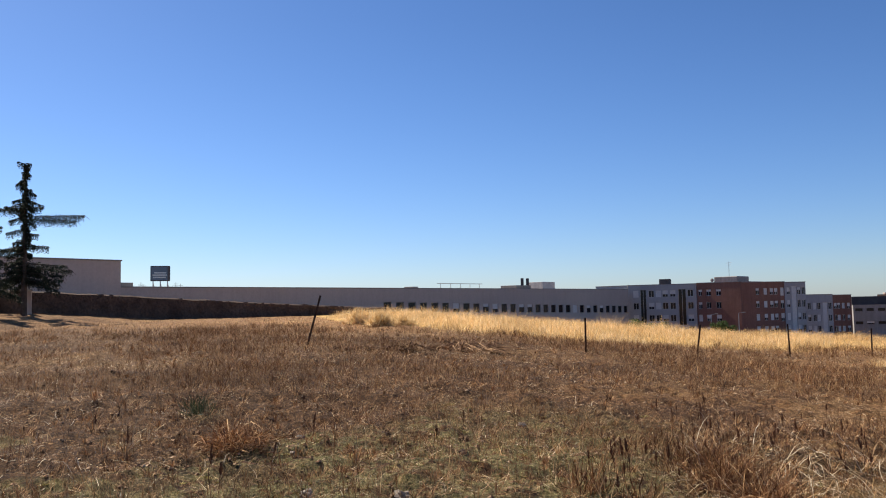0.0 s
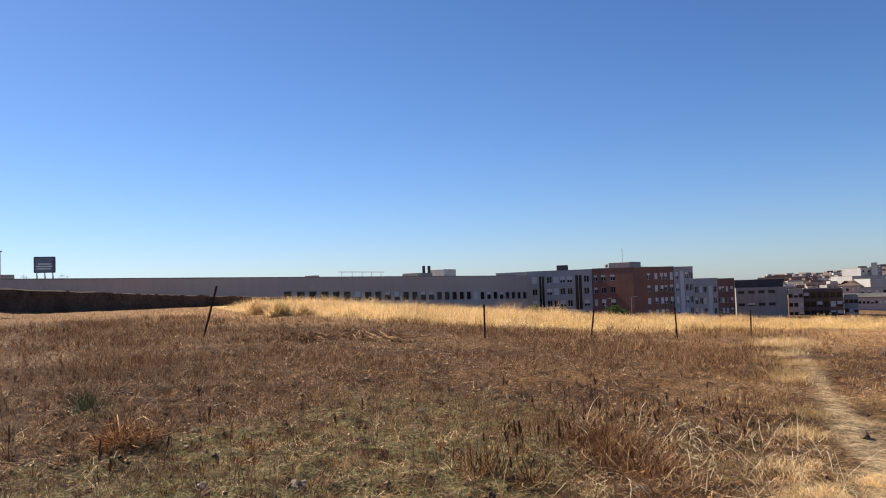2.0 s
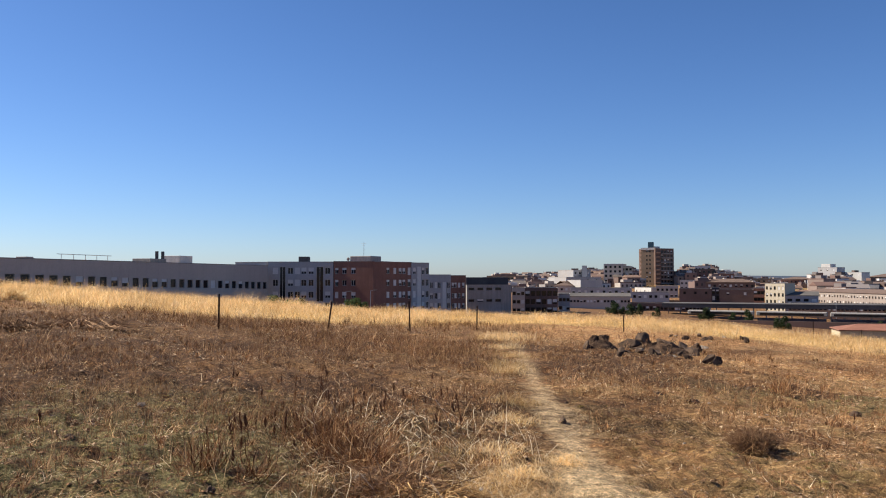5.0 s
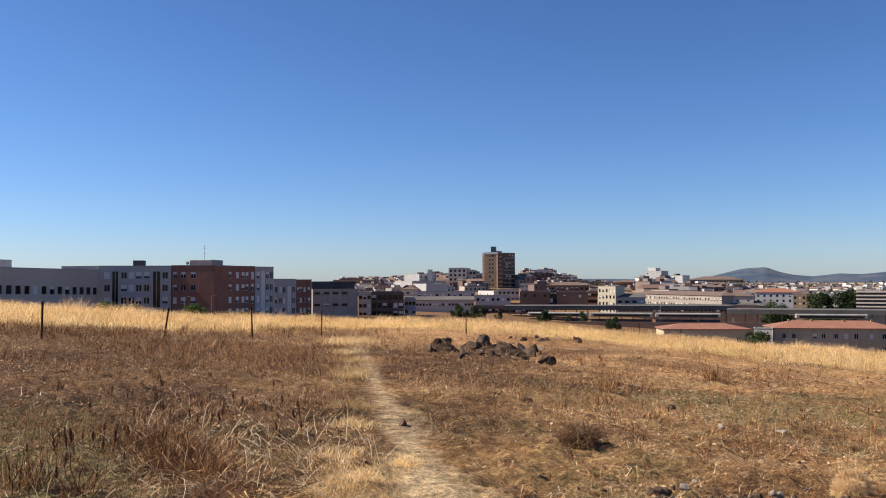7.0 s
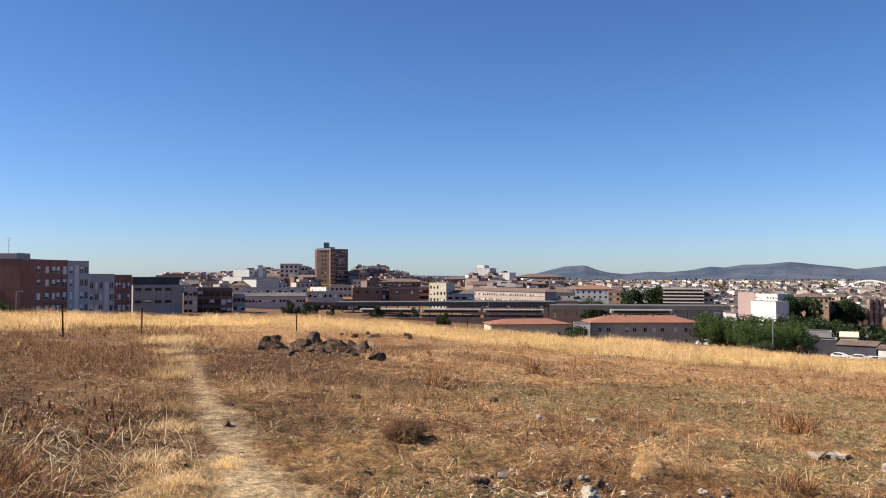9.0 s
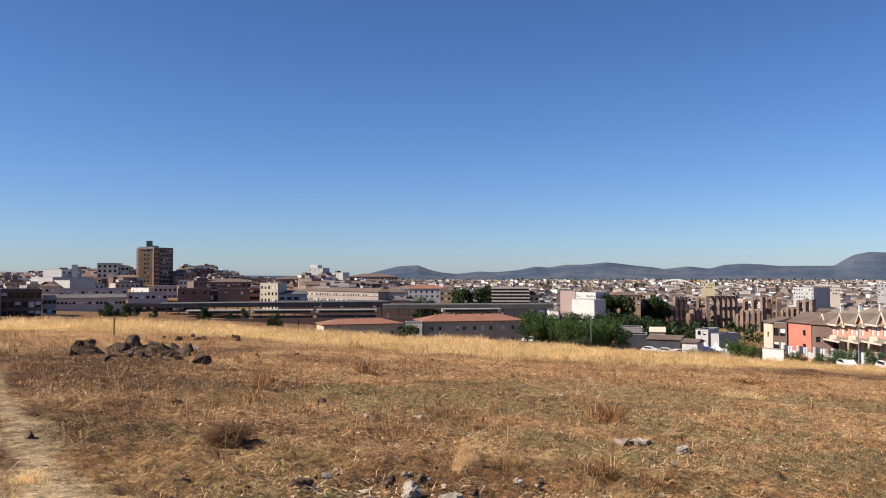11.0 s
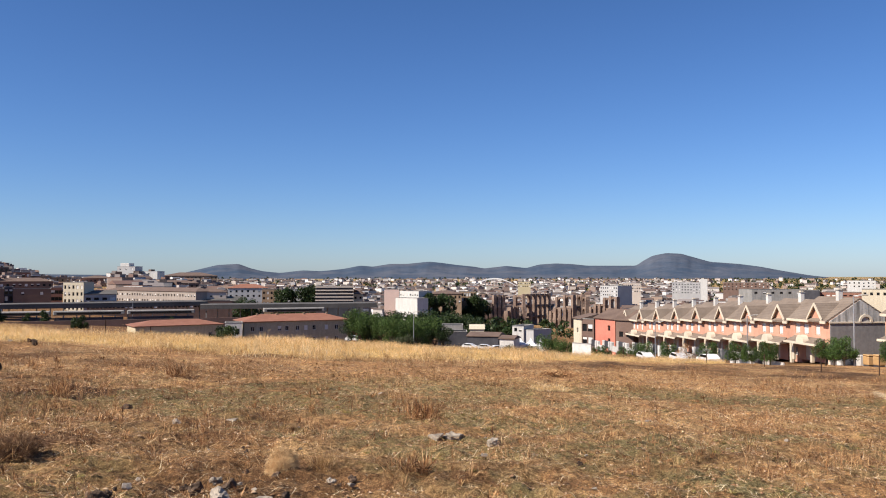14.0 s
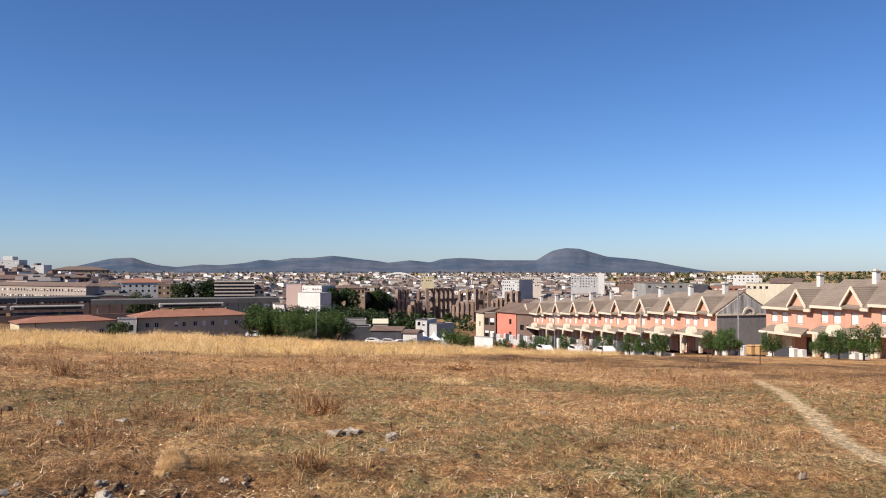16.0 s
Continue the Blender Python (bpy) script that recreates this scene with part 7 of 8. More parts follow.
def build_grass():
    rng = np.random.default_rng(2)

    def stuff(name, polys, material, label):
        tagged(new(name, soup(name, polys, material)), label, "grass", kind="stuff")

    # tall golden grass beyond the fence, down over the brow
    x, y = in_view(rng, 470000, 31, 92, -9, 99, 1.6)
    az, d = np.degrees(np.arctan2(x, y)), np.hypot(x, y)
    clump = 0.9 * cheap_noise(x, y, 0.5) + 0.8 * cheap_noise(x, y, 1.7, 2)
    e = edge_of_gold(az) + 5.0 * cheap_noise(x, y, 0.3, 4) + 2.0 * cheap_noise(x, y, 1.1, 6) - 4.0 * rng.uniform(0, 1, len(x)) ** 3
    ok = (d > e) & (clump > rng.uniform(-1.3, 0.5, len(x)))
    ok &= ~((d > 70) & (az < 45))
    x, y, az, d, clump, e = x[ok], y[ok], az[ok], d[ok], clump[ok], e[ok]
    hh = np.interp(az, [-9, -7, -4, 5, 15, 27, 40, 50, 60, 75, 100], [0.4, 0.95, 0.95, 0.85, 0.82, 0.66, 0.6, 0.66, 0.66, 0.56, 0.45]) * np.clip(0.9 + 0.45 * cheap_noise(x, y, 0.22, 3), 0.4, 1.4)
    h = hh * np.clip(0.55 + 0.5 * clump, 0.2, 1.35) * rng.uniform(0.7, 1.25, len(x)) * np.clip(0.5 + (d - e) / 6, 0.5, 1)
    q = stems(rng, x, y, h, rng.uniform(0.006, 0.017, len(x)), 0.8)
    stuff("tall_dry_grass", q, M_GOLD, "tall golden dry grass beyond the fence posts")
    k = rng.uniform(0, 1, len(x)) < 0.25
    tipz = q[k, 2]
    n = len(tipz)
    s = rng.uniform(0.015, 0.035, n)[:, None]
    a = rng.uniform(0, 6.28, n)
    side = np.stack([np.cos(a), np.sin(a), np.zeros(n)], 1) * s * 0.55
    drop = np.stack([np.cos(a + 1), np.sin(a + 1), -0.8 * np.ones(n)], 1) * s * 1.8
    stuff("grass_seed_heads", np.stack([tipz, tipz + drop * 0.5 + side, tipz + drop, tipz + drop * 0.5 - side], 1), M_GOLD, "feathery pale seed heads of the golden grass")

    # straw-coloured and reddish mid-height growth over the whole field
    x, y = in_view(rng, 110000, 3.2, 60, power=1.0)
    az, d = np.degrees(np.arctan2(x, y)), np.hypot(x, y)
    n1 = cheap_noise(x, y, 0.35, 1) + 0.6 * cheap_noise(x, y, 1.3, 3)
    ok = (n1 > rng.uniform(-0.5, 0.9, len(x))) & keep_off(x, y, rng) & (d < edge_of_gold(az) + 4)
    x, y, d, n1 = x[ok], y[ok], d[ok], n1[ok]
    left = rng.uniform(0, 1, len(x)) < brown(x, y) * 0.9
    bx, by, bd, bn = x[left], y[left], d[left], n1[left]
    stuff("brown_dry_grass", stems(rng, bx, by, rng.uniform(0.025, 0.12, len(bx)) * (1 + 0.4 * bn), np.interp(bd, [3, 20, 60], [0.003, 0.008, 0.024]), 1.6), M_BROWNSTRAW, "short brown rotted dry grass over the field")
    x, y, d, n1 = x[~left], y[~left], d[~left], n1[~left]
    stuff("short_dry_grass", stems(rng, x, y, rng.uniform(0.025, 0.11, len(x)) * (1 + 0.4 * n1), np.interp(d, [3, 20, 60], [0.003, 0.008, 0.024]), 1.8), M_STRAW, "short bleached dry grass over the field")

    # litter of broken straw
    x, y = in_view(rng, 330000, 2.8, 40, power=1.0)
    ok = (cheap_noise(x, y, 0.8, 5) + 0.7 * cheap_noise(x, y, 3.1, 2) > rng.uniform(-0.7, 0.8, len(x))) & keep_off(x, y, rng)
    x, y = x[ok], y[ok]
    d = np.hypot(x, y)
    left = rng.uniform(0, 1, len(x)) < brown(x, y)
    bx, by, bd = x[left], y[left], d[left]
    stuff("brown_straw_litter", lying(rng, bx, by, 0.025 + 0.24 * rng.uniform(0, 1, len(bx)) ** 4, np.interp(bd, [3, 40], [0.0032, 0.014])), M_LITTER, "litter of brown rotted straw on the ground")
    x, y, d = x[~left], y[~left], d[~left]
    stuff("straw_litter", lying(rng, x, y, 0.025 + 0.24 * rng.uniform(0, 1, len(x)) ** 4, np.interp(d, [3, 40], [0.0032, 0.014])), M_LITTER, "litter of broken pale straw on the ground")

    # long pale stems lying criss-cross
    def arcs(x, y, L, w, rise):
        n = len(x)
        a0, bend = rng.uniform(0, 6.2832, n), rng.normal(0, 0.7, n)
        p = np.stack([x, y, soil_z(x, y) + 0.015], 1)
        lift = rise * L * rng.uniform(0, 1, n) ** 2
        strips, last = [], None
        for j in range(6):
            s = j / 5
            a = a0 + bend * s
            if j:
                p = p + np.stack([np.cos(a), np.sin(a), np.zeros(n)], 1) * (L / 5)[:, None]
            q = p.copy()
            q[:, 2] = soil_z(p[:, 0], p[:, 1]) + 0.015 + lift * 4 * s * (1.15 - s)
            side = np.stack([-np.sin(a), np.cos(a), np.zeros(n)], 1) * (w * (0.5 - 0.35 * s))[:, None]
            if last is not None:
                strips.append(np.stack([last[0], q - side, q + side, last[1]], 1))
            last = (q - side, q + side)
        return np.concatenate(strips)
    x, y = in_view(rng, 7000, 2.9, 24, power=1.0)
    ok = (cheap_noise(x, y, 0.7, 9) > rng.uniform(-0.6, 1.0, len(x))) & keep_off(x, y, rng)
    x, y = x[ok], y[ok]
    few = arcs(x, y, rng.uniform(0.08, 0.32, len(x)), np.interp(np.hypot(x, y), [3, 24], [0.0035, 0.011]), 0.12)
    x, y = in_view(rng, 380, 4.6, 10, 16, 34)
    ok = keep_off(x, y, rng)
    x, y = x[ok], y[ok]
    stuff("fallen_stems", np.concatenate([few, arcs(x, y, rng.uniform(0.3, 0.95, len(x)), np.full(len(x), 0.0055), 0.35)]), M_PALESTEM, "long bleached stems fallen on the ground")

    # upright dry twigs in thin clumps
    x, y = in_view(rng, 7600, 5.0, 42, power=1.2)
    az, d = np.degrees(np.arctan2(x, y)), np.hypot(x, y)
    n1 = cheap_noise(x, y, 0.42, 2) + 0.5 * cheap_noise(x, y, 1.9, 4)
    want = np.interp(az, [-33, 5, 28, 34, 50, 111], [0.5, 0.7, 0.85, 0.45, 0.65, 0.35])
    ok = (rng.uniform(0, 1, len(x)) < want * np.clip(0.4 + 0.9 * n1, 0, 1)) & keep_off(x, y, rng) & (d < edge_of_gold(az) + 3)
    big = rng.uniform(0.5, 1.2, ok.sum())
    x, y, big = np.repeat(x[ok], 12), np.repeat(y[ok], 12), np.repeat(big, 12)
    x, y = x + rng.normal(0, 0.09, len(x)), y + rng.normal(0, 0.09, len(x))
    d = np.hypot(x, y)
    h = big * rng.uniform(0.12, 0.46, len(x))
    w = np.interp(d, [5, 42], [0.0028, 0.010])
    q = stems(rng, x, y, h, w, 0.45)
    arms = []
    for f in (0.45, 0.6, 0.75):
        root = q[:, 0] * (1 - f) + q[:, 2] * f
        a = rng.uniform(0, 6.28, len(x))
        tip = root + np.stack([np.cos(a) * 0.5, np.sin(a) * 0.5, 0.6 * np.ones(len(x))], 1) * (h * 0.4)[:, None]
        side = np.stack([-np.sin(a), np.cos(a), np.zeros(len(x))], 1) * (w * 0.35)[:, None]
        arms.append(np.stack([root - side, tip - side * 0.4, tip + side * 0.4, root + side], 1))
    stuff("dry_twigs", np.concatenate([q] + arms), M_REDDRY, "upright branching dry twigs of dead weeds")

    # sparse straw on the bare ground before the long wall
    x, y = in_view(rng, 20000, 26, 88, -33, -3, 1.4)
    az, d = np.degrees(np.arctan2(x, y)), np.hypot(x, y)
    ok = (cheap_noise(x, y, 0.5, 5) + 0.6 * cheap_noise(x, y, 1.5, 7) > rng.uniform(-0.8, 1.1, len(x))) & (d < edge_of_gold(az))
    x, y = x[ok], y[ok]
    stuff("thin_straw", stems(rng, x, y, rng.uniform(0.04, 0.18, len(x)), np.interp(np.hypot(x, y), [26, 88], [0.014, 0.03]), 1.2), M_REDDRY, "thin brown straw on the bare ground before the wall")

    # thick red-brown dead weeds in drifts
    x, y = in_view(rng, 15000, 5.0, 44, power=1.15)
    az, d = np.degrees(np.arctan2(x, y)), np.hypot(x, y)
    lush = np.interp(az, [-33, -10, 10, 28, 36, 60, 111], [0.75, 0.8, 0.95, 0.95, 0.3, 0.35, 0.28]) * np.interp(d, [5, 9, 14, 36, 44], [0.15, 0.5, 1, 1, 0.5])
    lush = np.where((az > 6) & (az < 29) & (d < 13), 0.95, lush)
    n1 = cheap_noise(x, y, 0.5, 7) + 0.5 * cheap_noise(x, y, 1.6, 1)
    ok = (rng.uniform(0, 1, len(x)) < lush * np.clip(0.3 + 1.1 * n1, 0, 1)) & keep_off(x, y, rng) & (d < edge_of_gold(az) + 1)
    x, y = np.repeat(x[ok], 22), np.repeat(y[ok], 22)
    x, y = x + rng.normal(0, 0.2, len(x)), y + rng.normal(0, 0.2, len(x))
    d = np.hypot(x, y)
    h = rng.uniform(0.06, 0.34, len(x)) * np.interp(np.degrees(np.arctan2(x, y)), [-33, 30, 45, 111], [1, 1, 0.6, 0.5])
    stuff("dead_weeds", stems(rng, x, y, h, np.interp(d, [5, 40], [0.003, 0.013]), 1.1), M_REDDRY, "thickets of red-brown dead weeds")

    # green regrowth
    x, y = in_view(rng, 60000, 2.8, 30, power=1.1)
    _, g, _ = zones(x, y)
    ok = rng.uniform(0, 1, len(x)) < g * np.clip(0.6 + 1.6 * cheap_noise(x, y, 2.6, 4), 0, 1.2)
    x, y = x[ok], y[ok]
    d = np.hypot(x, y)
    stuff("green_grass", stems(rng, x, y, rng.uniform(0.012, 0.045, len(x)), np.interp(d, [3, 30], [0.005, 0.016]), 1.2), M_GREENGRASS, "short green grass growing between the straw")

    # yellow tufts along the footpath
    spots = [(29.9, -6.4, 0.5, 0.22), (29.7, -6.7, 0.4, 0.2), (30.0, -5.6, 0.5, 0.2), (29.4, -5.0, 0.6, 0.2), (30.4, -9.0, 0.35, 0.17), (30.2, -10.0, 0.35, 0.15), (29.0, -12.5, 0.4, 0.13), (30.5, -13.8, 0.4, 0.12),
             (31.5, -14.2, 0.4, 0.1), (28.0, -14.5, 0.45, 0.14), (33.8, -12.6, 0.2, 0.12), 
             (30.2, -4.3, 1.0, 0.3), (29.0, -4.5, 0.8, 0.3), (80.0, -8.0, 0.5, 0.2)]
    px, py, ph = [], [], []
    for az, el, r, h in spots:
        p = on_ground(az, el)
        k = int(250 + 700 * r)
        px.append(p.x + rng.normal(0, r * 0.5, k))
        py.append(p.y + rng.normal(0, r * 0.5, k))
        ph.append(h * rng.uniform(0.4, 1.2, k))
    x, y, h = np.concatenate(px), np.concatenate(py), np.concatenate(ph)
    stuff("yellow_grass_tufts", stems(rng, x, y, h, np.interp(np.hypot(x, y), [3, 25], [0.003, 0.009]), 1.5), M_GOLD, "yellow dry grass tufts along the footpath")

    # low tufts: blades fanning out from a root
    def tufts(name, n, cond, r, h, per, material, label, w0=0.0028, w1=0.014, d1=34):
        x, y = in_view(rng, n, 2.9, d1, power=1.1)
        ok = cond(x, y) & keep_off(x, y, rng)
        x, y = x[ok], y[ok]
        size = rng.uniform(0.45, 1.3, len(x))
        x, y, size = np.repeat(x, per), np.repeat(y, per), np.repeat(size, per)
        m = len(x)
        a = rng.uniform(0, 6.2832, m)
        out = r * size * rng.uniform(0.15, 1.0, m)
        up = h * size * rng.uniform(0.3, 1.0, m)
        base = np.stack([x + np.cos(a) * out * 0.15, y + np.sin(a) * out * 0.15, soil_z(x, y) - 0.01], 1)
        tip = base + np.stack([np.cos(a) * out, np.sin(a) * out, up], 1)
        mid = base * 0.45 + tip * 0.55
        mid[:, 2] += up * 0.18
        w = np.interp(np.hypot(x, y), [3, 34], [w0, w1])[:, None]
        side = np.stack([-np.sin(a), np.cos(a), np.zeros(m)], 1) * w
        stuff(name, np.stack([base - side * 0.5, mid - side, tip, mid + side], 1), material, label)
    tufts("straw_tufts", 3200, lambda x, y: rng.uniform(0, 1, len(x)) > 0.25 + brown(x, y) * 0.75, 0.12, 0.05, 30, M_LITTER, "small tufts of bleached straw", 0.0016, 0.007)
    tufts("brown_tufts", 4200, lambda x, y: (rng.uniform(0, 1, len(x)) < 0.12 + brown(x, y)) & (cheap_noise(x, y, 0.9, 8) > -0.2), 0.14, 0.13, 30, M_REDDRY, "small tufts of red-brown dead growth", 0.0016, 0.007)
    tufts("dark_tufts", 2200, lambda x, y: cheap_noise(x, y, 1.4, 2) > 0.1, 0.11, 0.05, 24, M_DARKWEED, "small dark tufts of dead growth", 0.0016, 0.007)
    tufts("green_tufts", 5000, lambda x, y: rng.uniform(0, 1, len(x)) < zones(x, y)[1], 0.08, 0.035, 26, M_GREENGRASS, "small green tufts between the straw", 0.0028, 0.010, 30)
    # clods of earth
    x, y = in_view(rng, 130000, 2.8, 34)
    ok = (cheap_noise(x, y, 1.1, 6) > rng.uniform(-1, 0.8, len(x))) & (np.minimum(near_line(x, y, PA), near_line(x, y, PB)) > 0.55)
    x, y = x[ok], y[ok]
    n = len(x)
    r = (0.005 + 0.026 * rng.uniform(0, 1, n) ** 4) * np.interp(np.hypot(x, y), [3, 34], [0.9, 2.0])
    ring = np.array([(1, 0, 0), (0, 1, 0), (-1, 0, 0), (0, -1, 0), (0.2, 0.1, 0.5)])
    v = ring[None] * (1 + rng.uniform(-0.35, 0.35, (n, 5, 3))) * r[:, None, None] + np.stack([x, y, soil_z(x, y) + 0.004], 1)[:, None, :]
    tagged(new("earth_clods", soup("earth_clods", v[:, np.array([(0, 1, 4), (1, 2, 4), (2, 3, 4), (3, 0, 4)])].reshape(-1, 3, 3), M_CLOD)), "crumbs and clods of dry earth", "soil", kind="stuff")

    # grit
    x, y = in_view(rng, 9000, 2.8, 20)
    pa = np.minimum(near_line(x, y, PA), near_line(x, y, PB) * 1.5)
    ok = rng.uniform(0, 1, len(x)) < np.where(pa < 1.2, 0.9, 0.22)
    x, y = x[ok], y[ok]
    n = len(x)
    z = soil_z(x, y)
    r = rng.uniform(0.003, 0.014, n) * rng.uniform(0.5, 1.2, n)
    octa = np.array([(1, 0, 0), (0, 1, 0), (-1, 0, 0), (0, -1, 0), (0, 0, 0.7), (0, 0, -0.5)])
    f = np.array([(0, 1, 4), (1, 2, 4), (2, 3, 4), (3, 0, 4)])
    jit = 1 + rng.uniform(-0.3, 0.3, (n, 6, 3))
    v = octa[None] * jit * r[:, None, None] + np.stack([x, y, z + r * 0.3], 1)[:, None, :]
    tagged(new("gravel", soup("gravel", v[:, f].reshape(-1, 3, 3), M_GRIT)), "small grit and pebbles on the bare ground", "gravel", kind="stuff")


build_grass()


# ---- single weeds and dry shrubs ----
M_DOCK = surface("rust_brown_seed_spikes", (0.10, 0.042, 0.022), (0.20, 0.09, 0.045), 8, 60, bump=0.2, dist=0.002)


def weed_mesh(seed, h):
    rng = np.random.default_rng(seed)
    bm = bmesh.new()
    p = Vector((0, 0, -0.03))
    for i in range(4):
        q = p + Vector((rng.normal(0, 0.015), rng.normal(0, 0.015), h / 4))
        tube(bm, p, q, 0.006 - 0.001 * i, 0.005 - 0.001 * i, 4)
        p = q
    top = h * rng.uniform(0.55, 0.7)
    for i in range(22):
        z = rng.uniform(top, h)
        a = rng.uniform(0, 6.28)
        r = 0.02 * (1.2 - (z - top) / (h - top + 0.01))
        tube(bm, (0, 0, z - 0.02), (math.cos(a) * r, math.sin(a) * r, z + 0.02), 0.009, 0.004, 4)
    for i in range(3):
        z = rng.uniform(h * 0.25, h * 0.7)
        a = rng.uniform(0, 6.28)
        L = rng.uniform(0.06, 0.16)
        tube(bm, (0, 0, z), (math.cos(a) * L * 0.6, math.sin(a) * L * 0.6, z + L), 0.004, 0.002, 3)
    return bm_mesh("weed_stalk", bm, M_DOCK)


def build_weeds():
    rr = random.Random(17)
    meshes = [weed_mesh(i, 0.22 + 0.04 * i) for i in range(6)]
    for i in range(118):
        if i < 80:
            near = rr.choice(((13.0, -9.6), (16.5, -9.0), (18.0, -10.2), (20.5, -9.4), (23.0, -9.0), (11.0, -11.5), (24.5, -10.5)))
            az, el = near[0] + rr.gauss(0, 2.0), min(-7.6, near[1] + rr.gauss(0, 1.2))
        elif i < 93:
            az, el = rr.uniform(-28, 10), rr.uniform(-12, -7)
        else:
            az, el = rr.uniform(40, 108), rr.uniform(-12.5, -7.5)
        p = on_ground(az, el)
        s = rr.uniform(0.4, 0.85)
        thing("weed_stalk", Matrix.Translation((p.x, p.y, p.z)) @ Euler((rr.gauss(0, 0.09), rr.gauss(0, 0.09), rr.uniform(0, 6))).to_matrix().to_4x4() @ Matrix.Diagonal((s, s, s, 1)),
              "dark dry weed stalk with a seed spike", "weed", "weed stalks", data=meshes[i % 6])


build_weeds()


def dry_shrub(az, el, r, h, n, material, label, spread=1.0, thick=0.004):
    p = on_ground(az, el)
    rng = np.random.default_rng(int(abs(az * 10 + el * 100)))
    u = rng.normal(size=(n, 3))
    u[:, 2] = np.abs(u[:, 2]) * 1.3 * h / r / spread
    u /= np.linalg.norm(u, axis=1)[:, None]
    base = np.stack([rng.normal(0, r * 0.3, n), rng.normal(0, r * 0.3, n), np.full(n, -0.01)], 1)
    L = rng.uniform(0.4, 1.0, n)[:, None] * np.array([r, r, h])
    tip = base + u * L * 1.2
    a = np.cross(u, rng.normal(size=(n, 3)))
    a /= np.linalg.norm(a, axis=1)[:, None]
    mid = (base + tip) / 2 + rng.normal(0, 0.12 * r, (n, 3))
    mid[:, 2] = np.maximum(mid[:, 2], 0.01)
    polys = np.stack([base - a * thick, mid - a * thick, tip, mid + a * thick], 1)
    thing("dry_shrub", Matrix.Translation((p.x, p.y, p.z)), label, "shrub", "dry shrubs", data=soup("dry_shrub", polys, material))


dry_shrub(22.6, -14.8, 0.45, 0.25, 1800, M_DARKWEED, "dark tangled dry shrub near the footpath")
dry_shrub(24.5, -15.3, 0.4, 0.2, 900, M_STRAW, "broken pale straw beside the dark shrub", 2.0)
dry_shrub(9.5, -13.2, 0.3, 0.36, 160, M_REDDRY, "sparse upright red-brown weed clump", 0.6)
dry_shrub(13.0, -13.8, 0.3, 0.34, 130, M_REDDRY, "sparse upright red-brown weed clump", 0.6)
dry_shrub(47.5, -10.4, 0.3, 0.12, 500, M_DARKWEED, "low mound of grey-brown dry twigs")


def fluff_ball(az, el, r, h, n, label, name="grass_cushion", category="grass tuft", material=M_FLUFF, wide=0.0016):
    """A round cushion of very fine curled blades."""
    p = on_ground(az, el)
    rng = np.random.default_rng(77)
    u = rng.normal(size=(n, 3))
    u[:, 2] = np.abs(u[:, 2])
    u /= np.linalg.norm(u, axis=1)[:, None]
    c = u * (rng.uniform(0.35, 1.0, n) ** 0.6)[:, None] * np.array([r, r, h])
    c *= (1 + 0.25 * np.sin(u[:, 0] * 5 + u[:, 1] * 3))[:, None]
    d = u + rng.normal(0, 0.8, (n, 3))
    d *= (0.25 * r / np.linalg.norm(d, axis=1))[:, None]
    side = np.cross(d, rng.normal(size=(n, 3)))
    side *= (wide / np.linalg.norm(side, axis=1))[:, None]
    c[:, 2] = np.maximum(c[:, 2], 0.02)
    polys = np.stack([c - d, c - side, c + d, c + side], 1)
    thing(name, Matrix.Translation((p.x, p.y, p.z)), label, category, data=soup(name, polys, material))


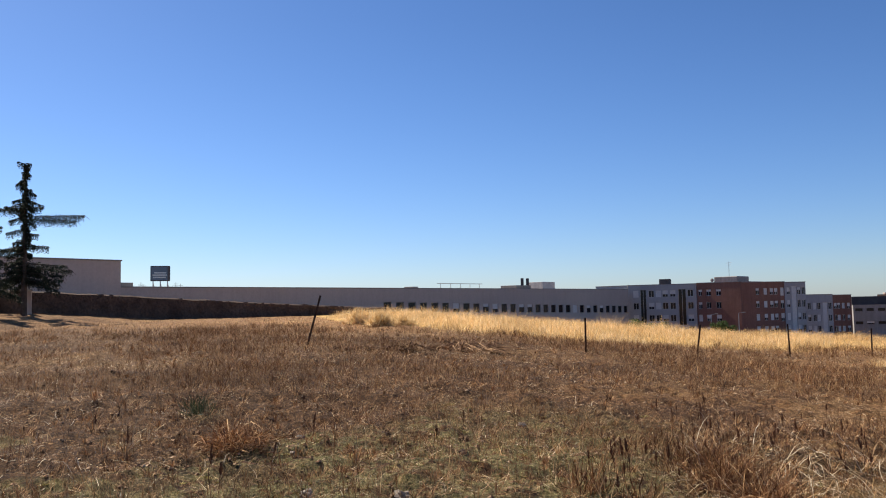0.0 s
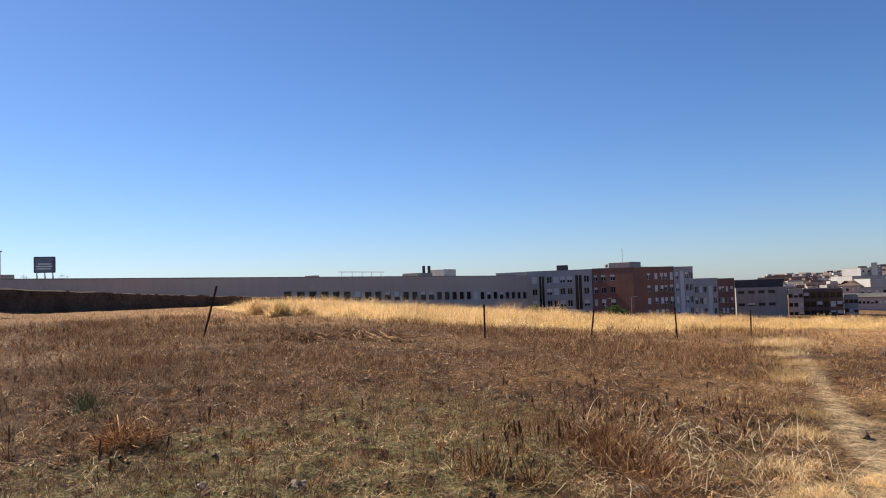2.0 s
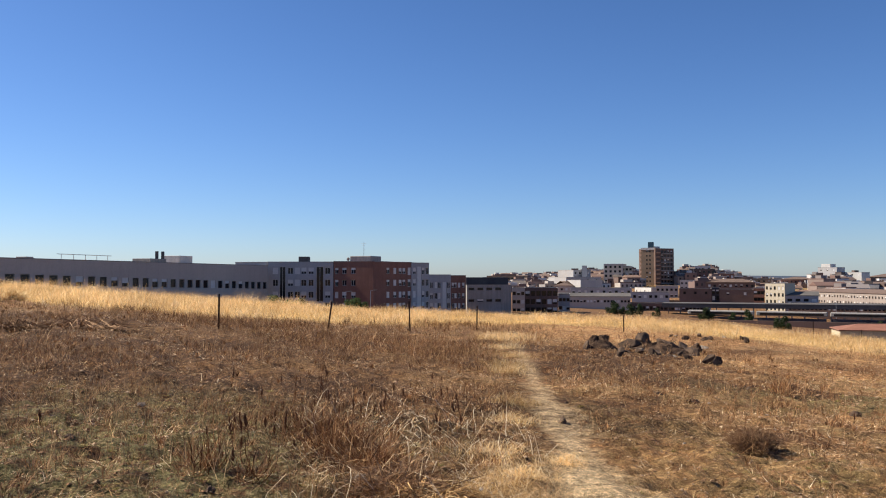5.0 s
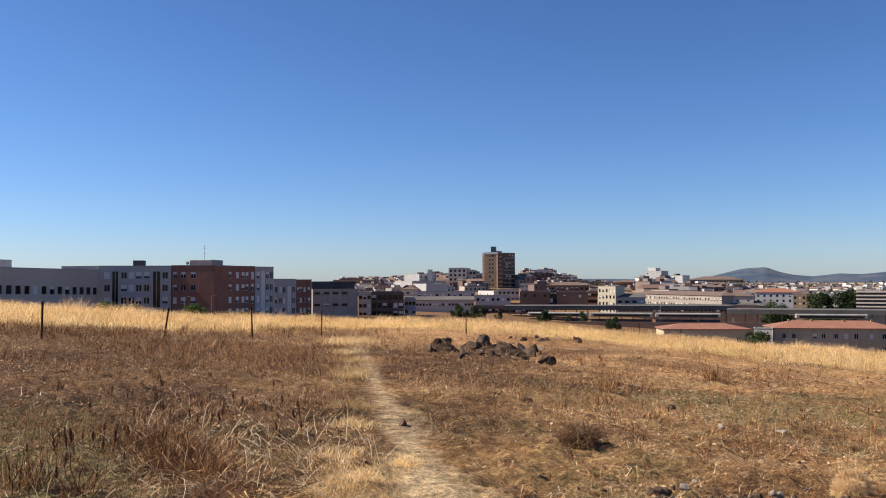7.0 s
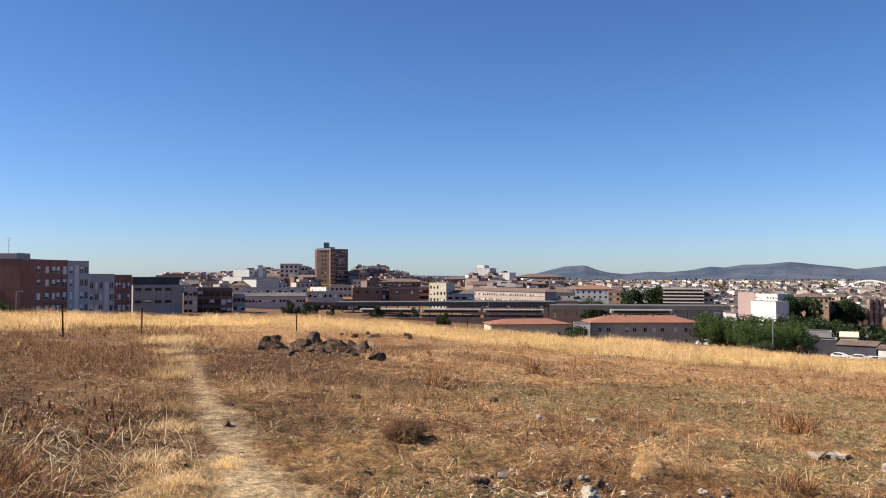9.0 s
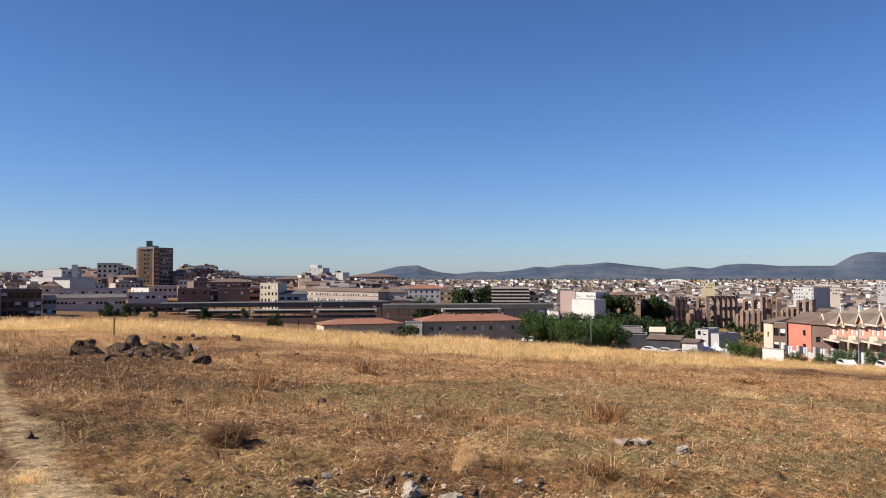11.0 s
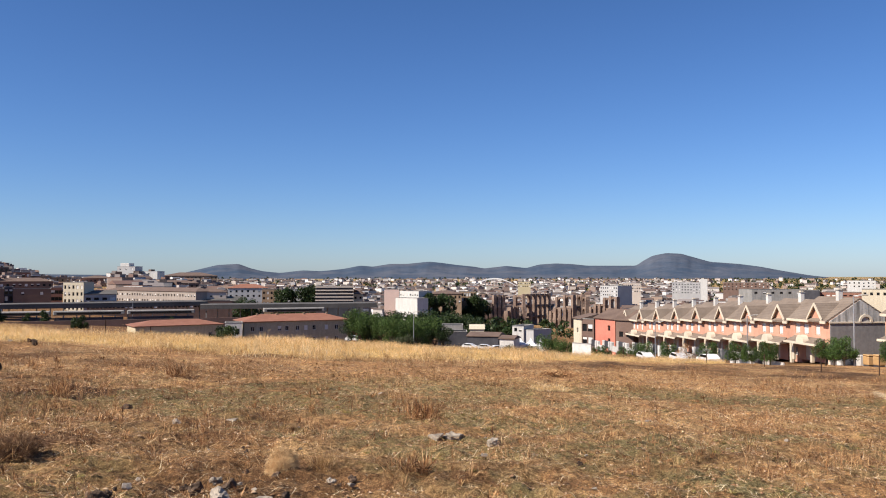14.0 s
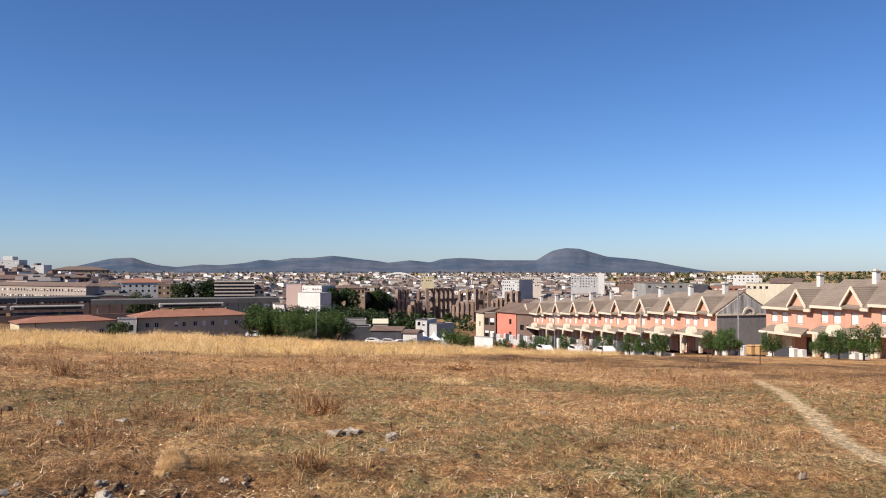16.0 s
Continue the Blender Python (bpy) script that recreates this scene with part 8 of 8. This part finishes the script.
fluff_ball(61.7, -13.3, 0.17, 0.25, 9000, "round beige cushion of fine dry grass")
fluff_ball(45.4, -11.0, 0.27, 0.24, 3600, "low rounded tangle of grey-brown dry twigs", "dry_shrub", "shrub", M_DARKWEED, 0.0022)
fluff_ball(44.4, -10.7, 0.16, 0.12, 1200, "low rounded tangle of grey-brown dry twigs", "dry_shrub", "shrub", M_DARKWEED, 0.0022)
dry_shrub(64.2, -13.2, 0.24, 0.26, 320, M_STRAW, "thin yellow-green tuft of dry grass", 0.7, 0.0018)
dry_shrub(70.5, -13.6, 0.3, 0.35, 260, M_REDDRY, "red-brown dry weed clump")
dry_shrub(54.2, -6.7, 0.45, 0.55, 240, M_REDDRY, "upright reddish dry bush in the field", 0.6, 0.006)
dry_shrub(47.4, -7.6, 0.4, 0.45, 220, M_REDDRY, "upright dry bush in the field", 0.6, 0.005)
dry_shrub(80.3, -7.0, 0.7, 0.3, 400, M_REDDRY, "low brown dry bush in the field", 1.0, 0.01)
dry_shrub(71.0, -9.9, 0.4, 0.4, 350, M_REDDRY, "upright brown weed clump behind the stone", 0.6, 0.006)
dry_shrub(1.5, -3.3, 1.0, 0.22, 1200, M_DARKWEED, "low dark bramble at the fence line", 1.5, 0.012)
dry_shrub(-2.5, -3.2, 0.6, 0.22, 1300, M_DARKWEED, "low dark bramble at the fence line", 1.5, 0.012)
dry_shrub(-6.5, -3.1, 0.5, 0.2, 1000, M_DARKWEED, "low dark bramble at the fence line", 1.5, 0.012)
dry_shrub(-14.5, -9.3, 0.4, 0.28, 700, M_REDDRY, "reddish dry tussock in short grass")
dry_shrub(-17.0, -7.1, 0.25, 0.3, 200, M_LEAF_OLIVE, "small grey-green herb in the dry field", 0.6)
dry_shrub(-6.0, -1.25, 0.85, 0.95, 1900, M_GOLD, "big rounded tussock of golden grass", 1.0, 0.012)
dry_shrub(-4.6, -1.42, 0.7, 0.8, 1500, M_GOLD, "big rounded tussock of golden grass", 1.0, 0.012)
dry_shrub(-3.0, -1.4, 0.7, 0.6, 1100, M_GOLD, "rounded tussock of golden grass", 1.0, 0.012)

dry_shrub(19.0, -12.4, 0.5, 0.42, 900, M_REDDRY, "tangled red-brown dead weed clump", 0.8, 0.0025)
dry_shrub(20.8, -13.4, 0.45, 0.34, 900, M_REDDRY, "tangled red-brown dead weed clump", 0.8, 0.0025)
dry_shrub(17.2, -11.0, 0.5, 0.36, 700, M_REDDRY, "tangled red-brown dead weed clump", 0.8, 0.003)
